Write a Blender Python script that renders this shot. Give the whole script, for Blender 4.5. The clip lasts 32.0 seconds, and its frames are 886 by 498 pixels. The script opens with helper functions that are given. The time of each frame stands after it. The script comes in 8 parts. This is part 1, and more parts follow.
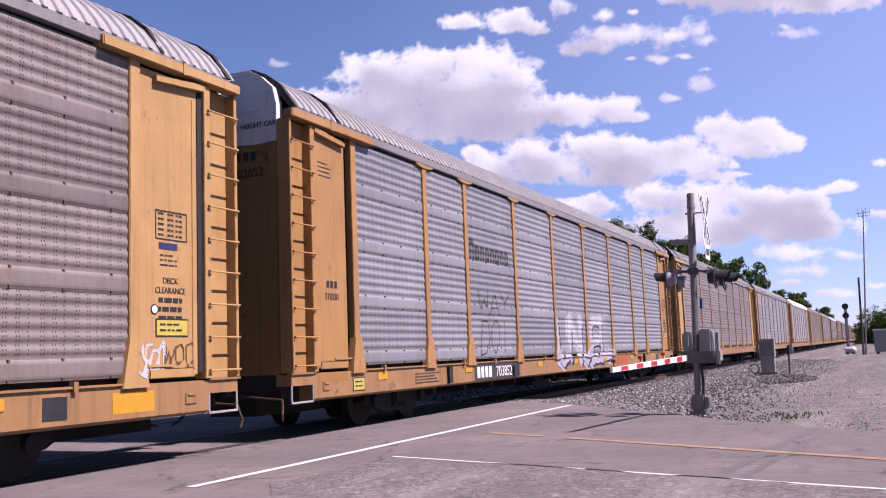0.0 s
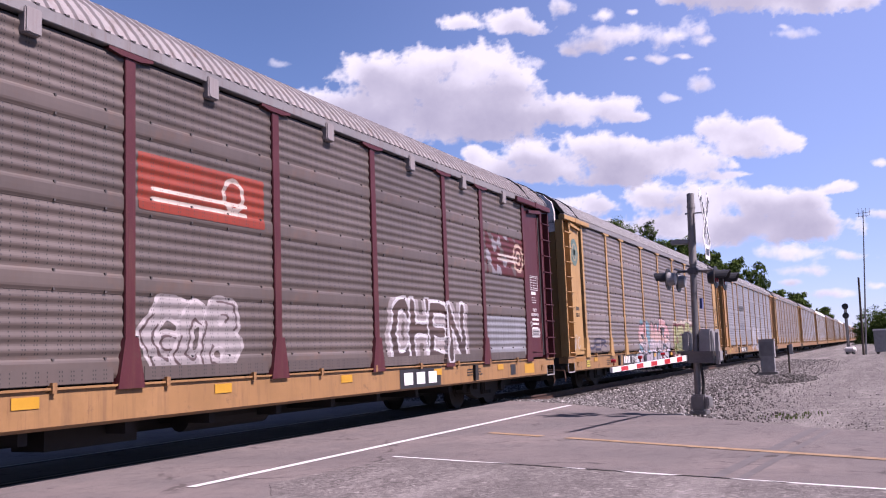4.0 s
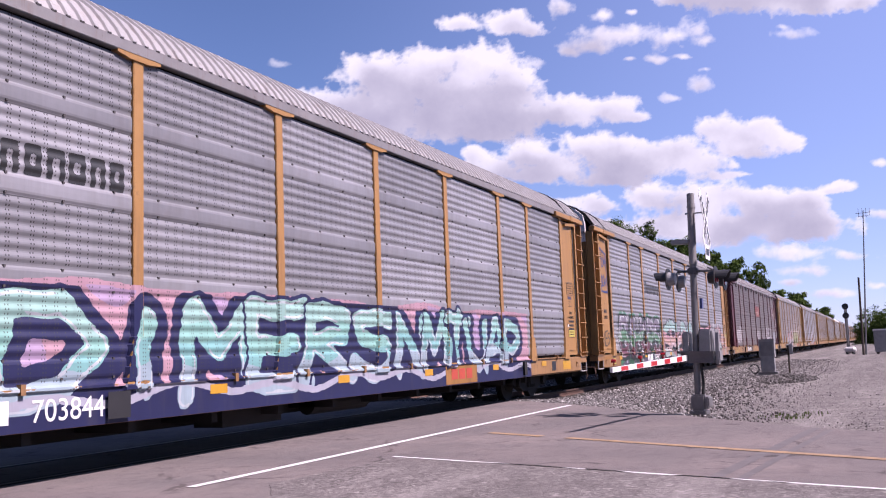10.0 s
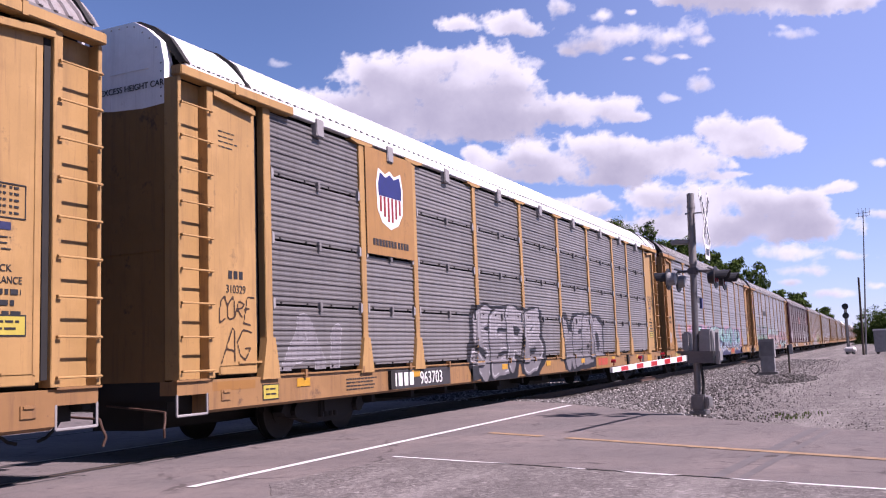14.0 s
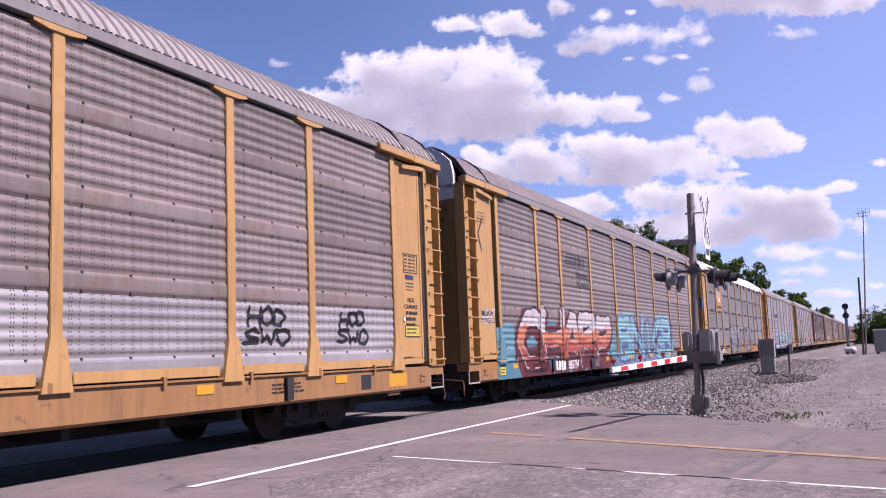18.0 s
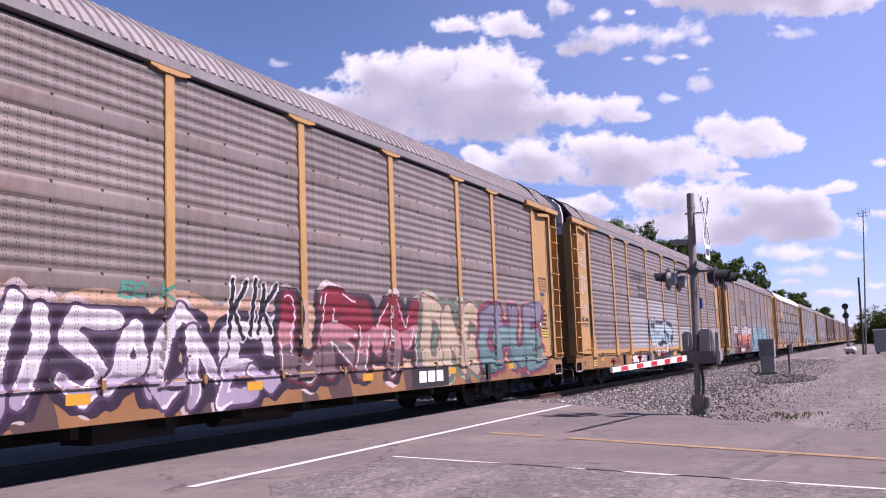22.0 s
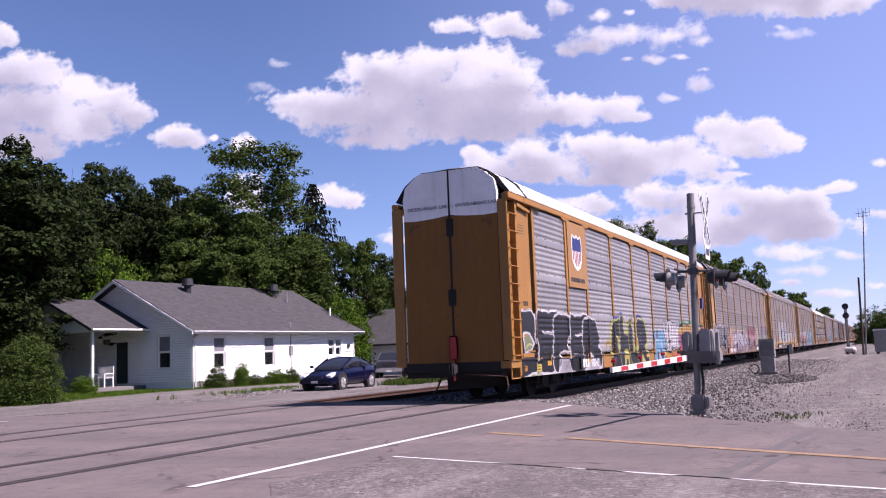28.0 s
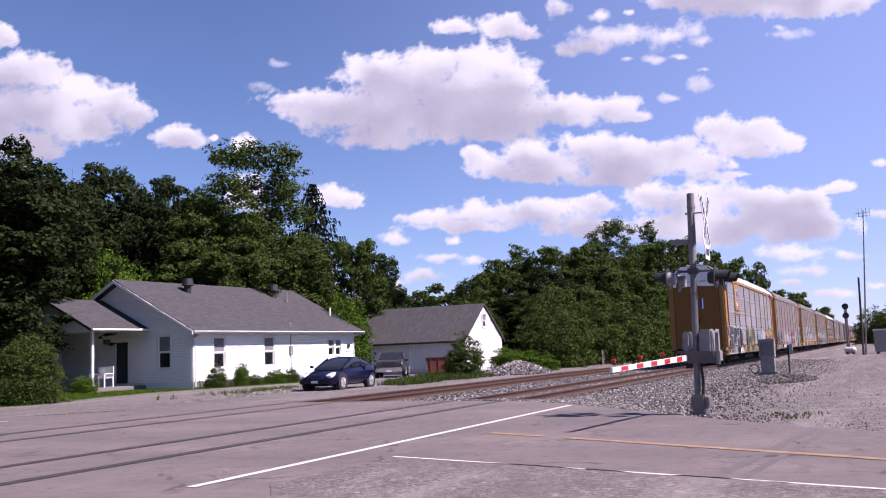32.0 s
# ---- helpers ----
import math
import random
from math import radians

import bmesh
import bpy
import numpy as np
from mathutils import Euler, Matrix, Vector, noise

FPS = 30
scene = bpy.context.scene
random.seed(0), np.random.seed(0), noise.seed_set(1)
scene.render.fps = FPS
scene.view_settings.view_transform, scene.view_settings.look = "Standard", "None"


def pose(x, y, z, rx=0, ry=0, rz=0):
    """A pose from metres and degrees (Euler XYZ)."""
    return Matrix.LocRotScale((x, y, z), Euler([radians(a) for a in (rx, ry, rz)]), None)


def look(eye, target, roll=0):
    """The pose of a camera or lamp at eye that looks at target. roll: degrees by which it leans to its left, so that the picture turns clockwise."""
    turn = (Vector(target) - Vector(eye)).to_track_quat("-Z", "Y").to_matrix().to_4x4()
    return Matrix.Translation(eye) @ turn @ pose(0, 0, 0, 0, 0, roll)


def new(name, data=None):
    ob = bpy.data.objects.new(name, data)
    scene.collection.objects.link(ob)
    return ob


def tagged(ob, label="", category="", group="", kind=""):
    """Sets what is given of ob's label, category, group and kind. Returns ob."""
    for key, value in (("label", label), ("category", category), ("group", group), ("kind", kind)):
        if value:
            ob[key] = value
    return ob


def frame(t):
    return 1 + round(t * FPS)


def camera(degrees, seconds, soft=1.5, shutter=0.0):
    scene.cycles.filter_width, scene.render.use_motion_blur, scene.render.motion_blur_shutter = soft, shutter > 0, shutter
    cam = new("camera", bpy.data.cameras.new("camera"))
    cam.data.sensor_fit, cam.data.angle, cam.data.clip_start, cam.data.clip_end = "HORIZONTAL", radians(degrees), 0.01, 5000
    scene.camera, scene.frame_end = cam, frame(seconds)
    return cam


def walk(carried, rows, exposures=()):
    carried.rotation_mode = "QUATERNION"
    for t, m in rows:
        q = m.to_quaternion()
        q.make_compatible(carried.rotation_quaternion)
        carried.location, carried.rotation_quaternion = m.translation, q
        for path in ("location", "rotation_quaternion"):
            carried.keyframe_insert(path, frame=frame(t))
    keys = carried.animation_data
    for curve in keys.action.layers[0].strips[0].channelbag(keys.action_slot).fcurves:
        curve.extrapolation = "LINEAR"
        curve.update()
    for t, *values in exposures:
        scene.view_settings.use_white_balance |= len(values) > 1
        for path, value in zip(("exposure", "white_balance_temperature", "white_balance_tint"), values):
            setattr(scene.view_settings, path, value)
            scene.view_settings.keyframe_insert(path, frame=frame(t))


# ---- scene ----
cam = camera(51.45, 32.0, soft=1.1)
EYE = (0.0, 0.0, 1.193)
VIEW = look(EYE, (EYE[0] + 9.0039, EYE[1] + 4.1998, EYE[2] + 1.1366), -2.18)
walk(cam, [(0, VIEW), (32.0, VIEW)], exposures=[(0, 1.24, 6330, 36.5), (32.0, 1.24, 6330, 36.5)])

# ---- light ----
SUN_EL, SUN_TO = radians(52), Vector((0.05, -1.0, 0)).normalized()
world = bpy.data.worlds.new("world")
scene.world = world
world.use_nodes = True
wn = world.node_tree.nodes
sky = wn.new("ShaderNodeTexSky")
sky.sky_type, sky.sun_disc = "NISHITA", False
sky.sun_elevation = SUN_EL
sky.sun_rotation = math.atan2(SUN_TO.x, SUN_TO.y)
sky.altitude = 900
sky.air_density, sky.dust_density, sky.ozone_density = 1.0, 0.05, 6.5
wn["Background"].inputs["Strength"].default_value = 0.053
world.node_tree.links.new(sky.outputs["Color"], wn["Background"].inputs["Color"])
sun_data = bpy.data.lights.new("sun", "SUN")
sun_data.energy, sun_data.angle, sun_data.color = 4.9, radians(0.53), (1.0, 0.95, 0.88)
sun = new("sun", sun_data)
sun.matrix_basis = look(Vector((0, 0, 60)) + 20 * (SUN_TO * math.cos(SUN_EL) + Vector((0, 0, math.sin(SUN_EL)))), (0, 0, 60))


# ---- materials ----
def srgb(r, g, b):
    return tuple(((c / 255 + 0.055) / 1.055) ** 2.4 if c > 10 else c / 255 / 12.92 for c in (r, g, b)) + (1,)


class Mat:
    """A node material built step by step."""

    def __init__(self, name, rough=0.7, metal=0.0, spec=0.4):
        self.m = bpy.data.materials.new(name)
        self.m.use_nodes = True
        self.t = self.m.node_tree
        self.b = self.t.nodes["Principled BSDF"]
        self.b.inputs["Roughness"].default_value = rough
        self.b.inputs["Metallic"].default_value = metal
        self.b.inputs["Specular IOR Level"].default_value = spec

    def n(self, kind, **vals):
        nd = self.t.nodes.new("ShaderNode" + kind)
        for k, v in vals.items():
            if k in nd.inputs:
                nd.inputs[k].default_value = v
        return nd

    def link(self, a, b):
        self.t.links.new(a, b)

    def coords(self, scale=(1, 1, 1), kind="Object"):
        tc = self.n("TexCoord")
        mp = self.n("Mapping")
        mp.inputs["Scale"].default_value = scale
        self.link(tc.outputs[kind], mp.inputs["Vector"])
        return mp.outputs["Vector"]

    def noise(self, scale, detail=4, rough=0.6, vec=None, dist=0.0):
        nd = self.n("TexNoise", Scale=scale, Detail=detail, Roughness=rough, Distortion=dist)
        self.link(vec if vec is not None else self.coords(), nd.inputs["Vector"])
        return nd.outputs["Fac"]

    def ramp(self, fac, stops):
        nd = self.n("ValToRGB")
        el = nd.color_ramp.elements
        while len(el) < len(stops):
            el.new(0.5)
        for e, (p, c) in zip(el, stops):
            e.position, e.color = p, c if len(c) == 4 else (*c, 1)
        self.link(fac, nd.inputs["Fac"])
        return nd.outputs["Color"]

    def mix(self, fac, a, b, kind="MIX"):
        nd = self.n("Mix")
        nd.data_type, nd.blend_type = "RGBA", kind
        for sock, v in ((nd.inputs[0], fac), (nd.inputs[6], a), (nd.inputs[7], b)):
            if isinstance(v, bpy.types.NodeSocket):
                self.link(v, sock)
            else:
                sock.default_value = v if isinstance(v, (int, float)) else (*v[:3], 1)
        return nd.outputs[2]

    def math(self, op, a, b=0.0, c=0.0):
        nd = self.n("Math")
        nd.operation = op
        for sock, v in zip(nd.inputs, (a, b, c)):
            if isinstance(v, bpy.types.NodeSocket):
                self.link(v, sock)
            else:
                sock.default_value = v
        return nd.outputs[0]

    def base(self, col):
        s = self.b.inputs["Base Color"]
        if isinstance(col, bpy.types.NodeSocket):
            self.link(col, s)
        else:
            s.default_value = (*col[:3], 1)
        return self

    def bump(self, h, strength=0.3, dist=0.01):
        nd = self.n("Bump", Strength=strength, Distance=dist)
        self.link(h, nd.inputs["Height"])
        self.link(nd.outputs["Normal"], self.b.inputs["Normal"])
        return self

    def rough(self, fac, lo, hi):
        nd = self.n("MapRange")
        nd.inputs["To Min"].default_value, nd.inputs["To Max"].default_value = lo, hi
        self.link(fac, nd.inputs["Value"])
        self.link(nd.outputs["Result"], self.b.inputs["Roughness"])
        return self


def plain(name, col, rough=0.6, metal=0.0, vary=0.25, scale=6.0, bump=0.15):
    """One colour with grain, wear and dirt at two scales."""
    a = Mat(name, rough, metal)
    n1, n2 = a.noise(scale, 6, 0.65), a.noise(scale * 7, 3, 0.6)
    dark, lite = tuple(c * (1 - vary) for c in col[:3]), tuple(min(1, c * (1 + vary * 0.7)) for c in col[:3])
    c = a.mix(a.ramp(n1, [(0.3, (0, 0, 0)), (0.7, (1, 1, 1))]), dark, lite)
    c = a.mix(a.math("MULTIPLY", n2, 0.35), c, tuple(x * 0.8 for x in col[:3]))
    a.base(c).rough(n1, max(0.05, rough - 0.12), min(1, rough + 0.12))
    if bump:
        a.bump(n2, bump, 0.004)
    return a.m


def steel_paint(name, col, rust=0.25, rough=0.5):
    """Painted steel with streaks of dirt running down and rust spots."""
    a = Mat(name, rough)
    streak = a.noise(1.0, 5, 0.65, a.coords((7, 7, 0.5)))
    blot = a.noise(1.3, 6, 0.7)
    fine = a.noise(38, 4, 0.6)
    c = a.mix(a.ramp(blot, [(0.3, (0, 0, 0)), (0.75, (1, 1, 1))]), tuple(x * 0.82 for x in col[:3]), tuple(min(1, x * 1.1) for x in col[:3]))
    c = a.mix(a.math("MULTIPLY", a.ramp(streak, [(0.52, (0, 0, 0)), (0.8, (1, 1, 1))]), rust * 1.6), c, (0.085, 0.046, 0.028))
    spot = a.math("MULTIPLY", a.ramp(fine, [(0.6, (0, 0, 0)), (0.72, (1, 1, 1))]), rust * 0.6)
    c = a.mix(spot, c, (0.16, 0.075, 0.04))
    runs = a.noise(1.0, 7, 0.75, a.coords((16, 16, 0.9)))
    c = a.mix(a.math("MULTIPLY", a.ramp(runs, [(0.56, (0, 0, 0)), (0.70, (1, 1, 1))]), min(0.8, rust * 1.5)), c, (0.11, 0.050, 0.028))
    scuff = a.noise(2.6, 8, 0.78)
    c = a.mix(a.math("MULTIPLY", a.ramp(scuff, [(0.58, (0, 0, 0)), (0.66, (1, 1, 1))]), min(0.75, rust * 1.7)), c, (0.055, 0.034, 0.026))
    fade = a.noise(1.7, 6, 0.7, a.coords((1.0, 1.0, 0.6)))
    c = a.mix(a.math("MULTIPLY", a.ramp(fade, [(0.54, (0, 0, 0)), (0.74, (1, 1, 1))]), 0.30), c, tuple(min(0.8, x * 1.35 + 0.02) for x in col[:3]))
    a.base(c).rough(blot, rough - 0.1, rough + 0.2).bump(fine, 0.12, 0.003)
    return a.m


def panel_mat(name, col, grime=0.4, holes=True, metal=0.35, rust=0.2):
    """Galvanised rack panel: rows of small holes, run-down grime and rust bloom."""
    a = Mat(name, 0.5, metal * 0.5)
    oi = a.n("ObjectInfo")
    streak = a.noise(1.0, 6, 0.7, a.coords((5, 5, 0.35)))
    blot = a.noise(0.9, 5, 0.65)
    fine = a.noise(60, 3, 0.6)
    tone = a.math("MULTIPLY_ADD", oi.outputs["Random"], 0.26, 0.80)
    c = a.mix(a.ramp(blot, [(0.25, (0, 0, 0)), (0.8, (1, 1, 1))]), tuple(x * 0.78 for x in col[:3]), tuple(min(1, x * 1.15) for x in col[:3]))
    g = a.math("MULTIPLY", a.ramp(streak, [(0.42, (0, 0, 0)), (0.75, (1, 1, 1))]), grime)
    c = a.mix(g, c, (0.07, 0.06, 0.055))
    r = a.math("MULTIPLY", a.ramp(a.noise(2.2, 6, 0.75), [(0.56, (0, 0, 0)), (0.78, (1, 1, 1))]), rust)
    c = a.mix(r, c, (0.11, 0.055, 0.032))
    if holes:
        at = a.n("SeparateXYZ")
        a.link(a.coords(), at.inputs[0])
        bleed = a.math("MULTIPLY", a.math("LESS_THAN", at.outputs["Z"], 0.25), a.ramp(a.noise(3.2, 6, 0.7), [(0.50, (0, 0, 0)), (0.70, (1, 1, 1))]))
        c = a.mix(a.math("MULTIPLY", bleed, min(0.5, rust * 1.3)), c, (0.13, 0.075, 0.05))
    hs = a.n("HueSaturation")
    a.link(tone, hs.inputs["Value"])
    a.link(c, hs.inputs["Color"])
    c = hs.outputs["Color"]
    if holes:
        sep = a.n("SeparateXYZ")
        a.link(a.coords(), sep.inputs[0])
        fx = a.math("FRACT", a.math("MULTIPLY", sep.outputs["X"], 1 / 0.46))
        near = 1.0
        for at in (0.08, 0.16, 0.42, 0.50, 0.74):
            near = a.math("MINIMUM", near, a.math("ABSOLUTE", a.math("SUBTRACT", fx, at)))
        colm = a.math("LESS_THAN", near, 0.017)
        fz = a.math("FRACT", a.math("MULTIPLY", sep.outputs["Z"], 1 / 0.046))
        dot = a.math("MULTIPLY", colm, a.math("LESS_THAN", fz, 0.42))
        dot = a.math("MULTIPLY", dot, a.math("GREATER_THAN", sep.outputs["Z"], 0.25))
        c = a.mix(a.math("MULTIPLY", dot, 0.92), c, (0.022, 0.02, 0.022))
    a.base(c).rough(streak, 0.32, 0.62).bump(fine, 0.1, 0.002)
    return a.m


def gravel_mat(name, tones, scale=28.0, rough=0.95, bump=0.9, dist=0.03):
    """Loose stones at two sizes, with pale dust lying in lanes and darker damp patches."""
    a = Mat(name, rough, 0, 0.2)
    vec = a.coords()
    cols = []
    for k in (1.0, 0.36):
        v = a.n("TexVoronoi", Scale=scale * k)
        a.link(vec, v.inputs["Vector"])
        sepc = a.n("SeparateColor")
        a.link(v.outputs["Color"], sepc.inputs[0])
        cols.append((a.ramp(sepc.outputs[0], [(0.0, tuple(x * 0.6 for x in tones[0])), (0.30, tones[0]), (0.62, tones[1]), (0.92, tones[2]), (1.0, tuple(x * 1.5 for x in tones[2]))]), v))
    c = a.mix(a.ramp(a.noise(5.0, 5, 0.7, vec), [(0.42, (0, 0, 0)), (0.60, (1, 1, 1))]), cols[0][0], cols[1][0])
    big = a.noise(0.35, 6, 0.65, vec)
    mid = a.noise(2.2, 8, 0.75, vec)
    c = a.mix(a.math("MULTIPLY", a.ramp(big, [(0.35, (0, 0, 0)), (0.65, (1, 1, 1))]), 0.40), c, tones[1])
    c = a.mix(a.math("MULTIPLY", a.ramp(mid, [(0.46, (0, 0, 0)), (0.66, (1, 1, 1))]), 0.55), c, tuple(x * 0.72 for x in tones[3]))
    lane = a.noise(1.0, 6, 0.65, a.coords((0.07, 0.75, 1)))
    c = a.mix(a.math("MULTIPLY", a.ramp(lane, [(0.46, (0, 0, 0)), (0.62, (1, 1, 1))]), 0.5), c, tuple(x * 1.12 for x in tones[2]))
    patch = a.noise(0.9, 8, 0.72, vec, 0.6)
    c = a.mix(a.math("MULTIPLY", a.ramp(patch, [(0.50, (0, 0, 0)), (0.66, (1, 1, 1))]), 0.55), c, tuple(x * 0.58 for x in tones[1]))
    a.base(c).bump(cols[0][1].outputs["Distance"], bump, dist)
    return a.m


def asphalt_mat():
    """Old pale asphalt: mottled, with worn lanes, tar spots, cracks and darker patches."""
    a = Mat("old_asphalt", 0.9, 0, 0.25)
    vec = a.coords()
    fine = a.noise(60, 6, 0.8, vec)
    mid = a.noise(5, 8, 0.75, vec)
    big = a.noise(0.55, 7, 0.68, vec)
    lane = a.noise(1.0, 5, 0.6, a.coords((0.55, 0.06, 1)))
    c = a.ramp(fine, [(0.30, (0.046, 0.039, 0.038)), (0.50, (0.096, 0.084, 0.083)), (0.70, (0.162, 0.142, 0.136))])
    c = a.mix(a.math("MULTIPLY", a.ramp(big, [(0.36, (0, 0, 0)), (0.66, (1, 1, 1))]), 0.58), c, (0.168, 0.134, 0.125))
    c = a.mix(a.math("MULTIPLY", a.ramp(lane, [(0.42, (0, 0, 0)), (0.62, (1, 1, 1))]), 0.42), c, (0.065, 0.057, 0.059))
    c = a.mix(a.math("MULTIPLY", a.ramp(mid, [(0.50, (0, 0, 0)), (0.66, (1, 1, 1))]), 0.50), c, (0.056, 0.047, 0.046))
    streak = a.noise(1.0, 7, 0.7, a.coords((0.9, 4.5, 1)))
    c = a.mix(a.math("MULTIPLY", a.ramp(streak, [(0.55, (0, 0, 0)), (0.68, (1, 1, 1))]), 0.40), c, (0.048, 0.040, 0.040))
    spot = a.n("TexVoronoi", Scale=2.6)
    a.link(vec, spot.inputs["Vector"])
    tar = a.math("MULTIPLY", a.math("LESS_THAN", spot.outputs["Distance"], 0.10), a.ramp(a.noise(0.7, 4, 0.6, vec), [(0.46, (0, 0, 0)), (0.54, (1, 1, 1))]))
    c = a.mix(a.math("MULTIPLY", tar, 0.6), c, (0.036, 0.030, 0.030))
    wob = a.n("TexNoise", Scale=1.7, Detail=6)
    a.link(vec, wob.inputs["Vector"])
    add = a.n("VectorMath")
    add.operation = "MULTIPLY_ADD"
    a.link(wob.outputs["Color"], add.inputs[0])
    add.inputs[1].default_value = (0.9, 0.9, 0)
    a.link(vec, add.inputs[2])
    for scale, wide, lo in ((0.42, 0.009, 0.48), (1.5, 0.016, 0.60)):
        ck = a.n("TexVoronoi", Scale=scale)
        ck.feature = "DISTANCE_TO_EDGE"
        a.link(add.outputs[0], ck.inputs["Vector"])
        crack = a.math("MULTIPLY", a.math("LESS_THAN", ck.outputs["Distance"], wide), a.ramp(a.noise(0.8 + scale, 4, 0.6, vec), [(lo, (0, 0, 0)), (lo + 0.08, (1, 1, 1))]))
        c = a.mix(a.math("MULTIPLY", crack, 0.62), c, (0.026, 0.021, 0.020))
    a.base(c).bump(fine, 0.6, 0.008)
    return a.m


def leaf_mat(name, dark, lite):
    a = Mat(name, 0.8, 0, 0.08)
    g = a.n("NewGeometry")
    c = a.ramp(g.outputs["Random Per Island"], [(0.0, dark), (0.6, tuple((x + y) / 2 for x, y in zip(dark, lite))), (1.0, lite)])
    c = a.mix(a.math("MULTIPLY", a.noise(0.6, 3), 0.5), c, tuple(x * 0.7 for x in dark))
    a.base(c)
    a.b.inputs["Transmission Weight"].default_value = 0.0
    tr = a.n("BsdfTranslucent")
    a.link(c, tr.inputs["Color"])
    ms = a.n("MixShader")
    ms.inputs[0].default_value = 0.25
    a.link(a.b.outputs[0], ms.inputs[1])
    a.link(tr.outputs[0], ms.inputs[2])
    a.link(ms.outputs[0], a.t.nodes["Material Output"].inputs["Surface"])
    return a.m


def roof_shingle_mat():
    a = Mat("grey_shingles", 0.9, 0, 0.2)
    vec = a.coords()
    br = a.n("TexBrick", Scale=1.0)
    br.inputs["Brick Width"].default_value, br.inputs["Row Height"].default_value, br.inputs["Mortar Size"].default_value = 0.3, 0.14, 0.008
    br.inputs["Color1"].default_value, br.inputs["Color2"].default_value = (0.034, 0.033, 0.035, 1), (0.058, 0.056, 0.058, 1)
    br.inputs["Mortar"].default_value = (0.041, 0.041, 0.044, 1)
    a.link(vec, br.inputs["Vector"])
    c = a.mix(a.math("MULTIPLY", a.noise(0.7, 5, 0.6, vec), 0.6), br.outputs["Color"], (0.040, 0.039, 0.040))
    a.base(c).bump(a.noise(60, 3, 0.6, vec), 0.4, 0.005)
    return a.m


YELLOW = steel_paint("yellow_car_paint", (0.262, 0.138, 0.045), 0.3)
YELLOW_PALE = steel_paint("faded_yellow_paint", (0.309, 0.182, 0.067), 0.28)
YELLOW_DEEP = steel_paint("deep_yellow_paint", (0.262, 0.124, 0.026), 0.22)
MAROON = steel_paint("maroon_car_paint", (0.055, 0.009, 0.013), 0.25)
SILL_YELLOW = steel_paint("worn_ochre_sill", (0.225, 0.122, 0.048), 0.5)
SILL_RUST = steel_paint("worn_yellow_sill", (0.205, 0.108, 0.042), 0.5)
END_BRIGHT = steel_paint("bright_white_end_paint", (0.78, 0.77, 0.77), 0.12)
END_WHITE = steel_paint("white_end_paint", (0.48, 0.465, 0.47), 0.25)
ROOF_GREY = steel_paint("galvanised_roof", (0.231, 0.223, 0.223), 0.22, 0.45)
ROOF_WHITE = steel_paint("white_roof", (0.60, 0.60, 0.595), 0.05, 0.4)
ROOF_DULL = steel_paint("weathered_roof", (0.193, 0.176, 0.176), 0.35, 0.5)
PAN_BLUE = panel_mat("bluish_galvanised_panel", (0.203, 0.204, 0.217), 0.22, True, 0.35, 0.08)
PAN_GREY = panel_mat("grimy_galvanised_panel", (0.170, 0.143, 0.133), 0.50, True, 0.3, 0.40)
PAN_CLEAN = panel_mat("clean_galvanised_panel", (0.235, 0.23, 0.234), 0.15, True, 0.4, 0.05)
PAN_FINE = panel_mat("finely_ribbed_panel", (0.150, 0.143, 0.142), 0.35, False, 0.3, 0.12)
PAN_BROWN = panel_mat("brown_weathered_panel", (0.092, 0.073, 0.065), 0.5, True, 0.15, 0.3)
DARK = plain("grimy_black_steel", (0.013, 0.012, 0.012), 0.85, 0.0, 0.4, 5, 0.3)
BOLT = plain("dark_bolt", (0.05, 0.045, 0.045), 0.7)
WHEEL = plain("wheel_steel", (0.020, 0.016, 0.014), 0.75, 0.2, 0.4)
EAVE = steel_paint("dull_eave_steel", (0.150, 0.145, 0.147), 0.3)
# end paints: soot plus shade put into the colour, darker than the sides
END_SHADE_GRIME = steel_paint("shaded_sooty_end_paint", (0.195, 0.105, 0.034), 0.5, 0.75)
END_SHADE_ORANGE = steel_paint("shaded_sooty_orange_paint", (0.185, 0.080, 0.013), 0.5, 0.75)
END_SHADE_MAROON = steel_paint("shaded_sooty_maroon_paint", (0.045, 0.012, 0.014), 0.4, 0.75)
RUBBER = plain("black_rubber", (0.02, 0.02, 0.02), 0.85)
RAIL = steel_paint("rusty_rail", (0.050, 0.024, 0.016), 0.5, 0.7)
RAIL_TOP = plain("worn_rail_head", (0.085, 0.062, 0.052), 0.5, 0.5)
TIE = plain("weathered_tie", (0.042, 0.033, 0.026), 0.95, 0, 0.4, 3)
ASPHALT = asphalt_mat()
GRAVEL = gravel_mat("pale_gravel", [(0.066, 0.059, 0.056), (0.128, 0.114, 0.109), (0.186, 0.170, 0.161), (0.114, 0.099, 0.092)], 26)
WHITE_LINE = plain("white_road_paint", (0.47, 0.46, 0.455), 0.8, 0, 0.12, 9)
ORANGE_LINE = plain("worn_orange_paint", (0.225, 0.145, 0.080), 0.85, 0, 0.45, 5)
GRASS = gravel_mat("lawn", [(0.030, 0.050, 0.009), (0.048, 0.075, 0.013), (0.066, 0.092, 0.022), (0.070, 0.074, 0.026)], 40, bump=0.8)
LEAF = leaf_mat("leaves", (0.018, 0.033, 0.006), (0.078, 0.118, 0.024))
LEAF_DEEP = leaf_mat("dark_leaves", (0.008, 0.014, 0.004), (0.034, 0.053, 0.014))
LEAF_BRIGHT = leaf_mat("bright_leaves", (0.030, 0.065, 0.006), (0.090, 0.160, 0.014))
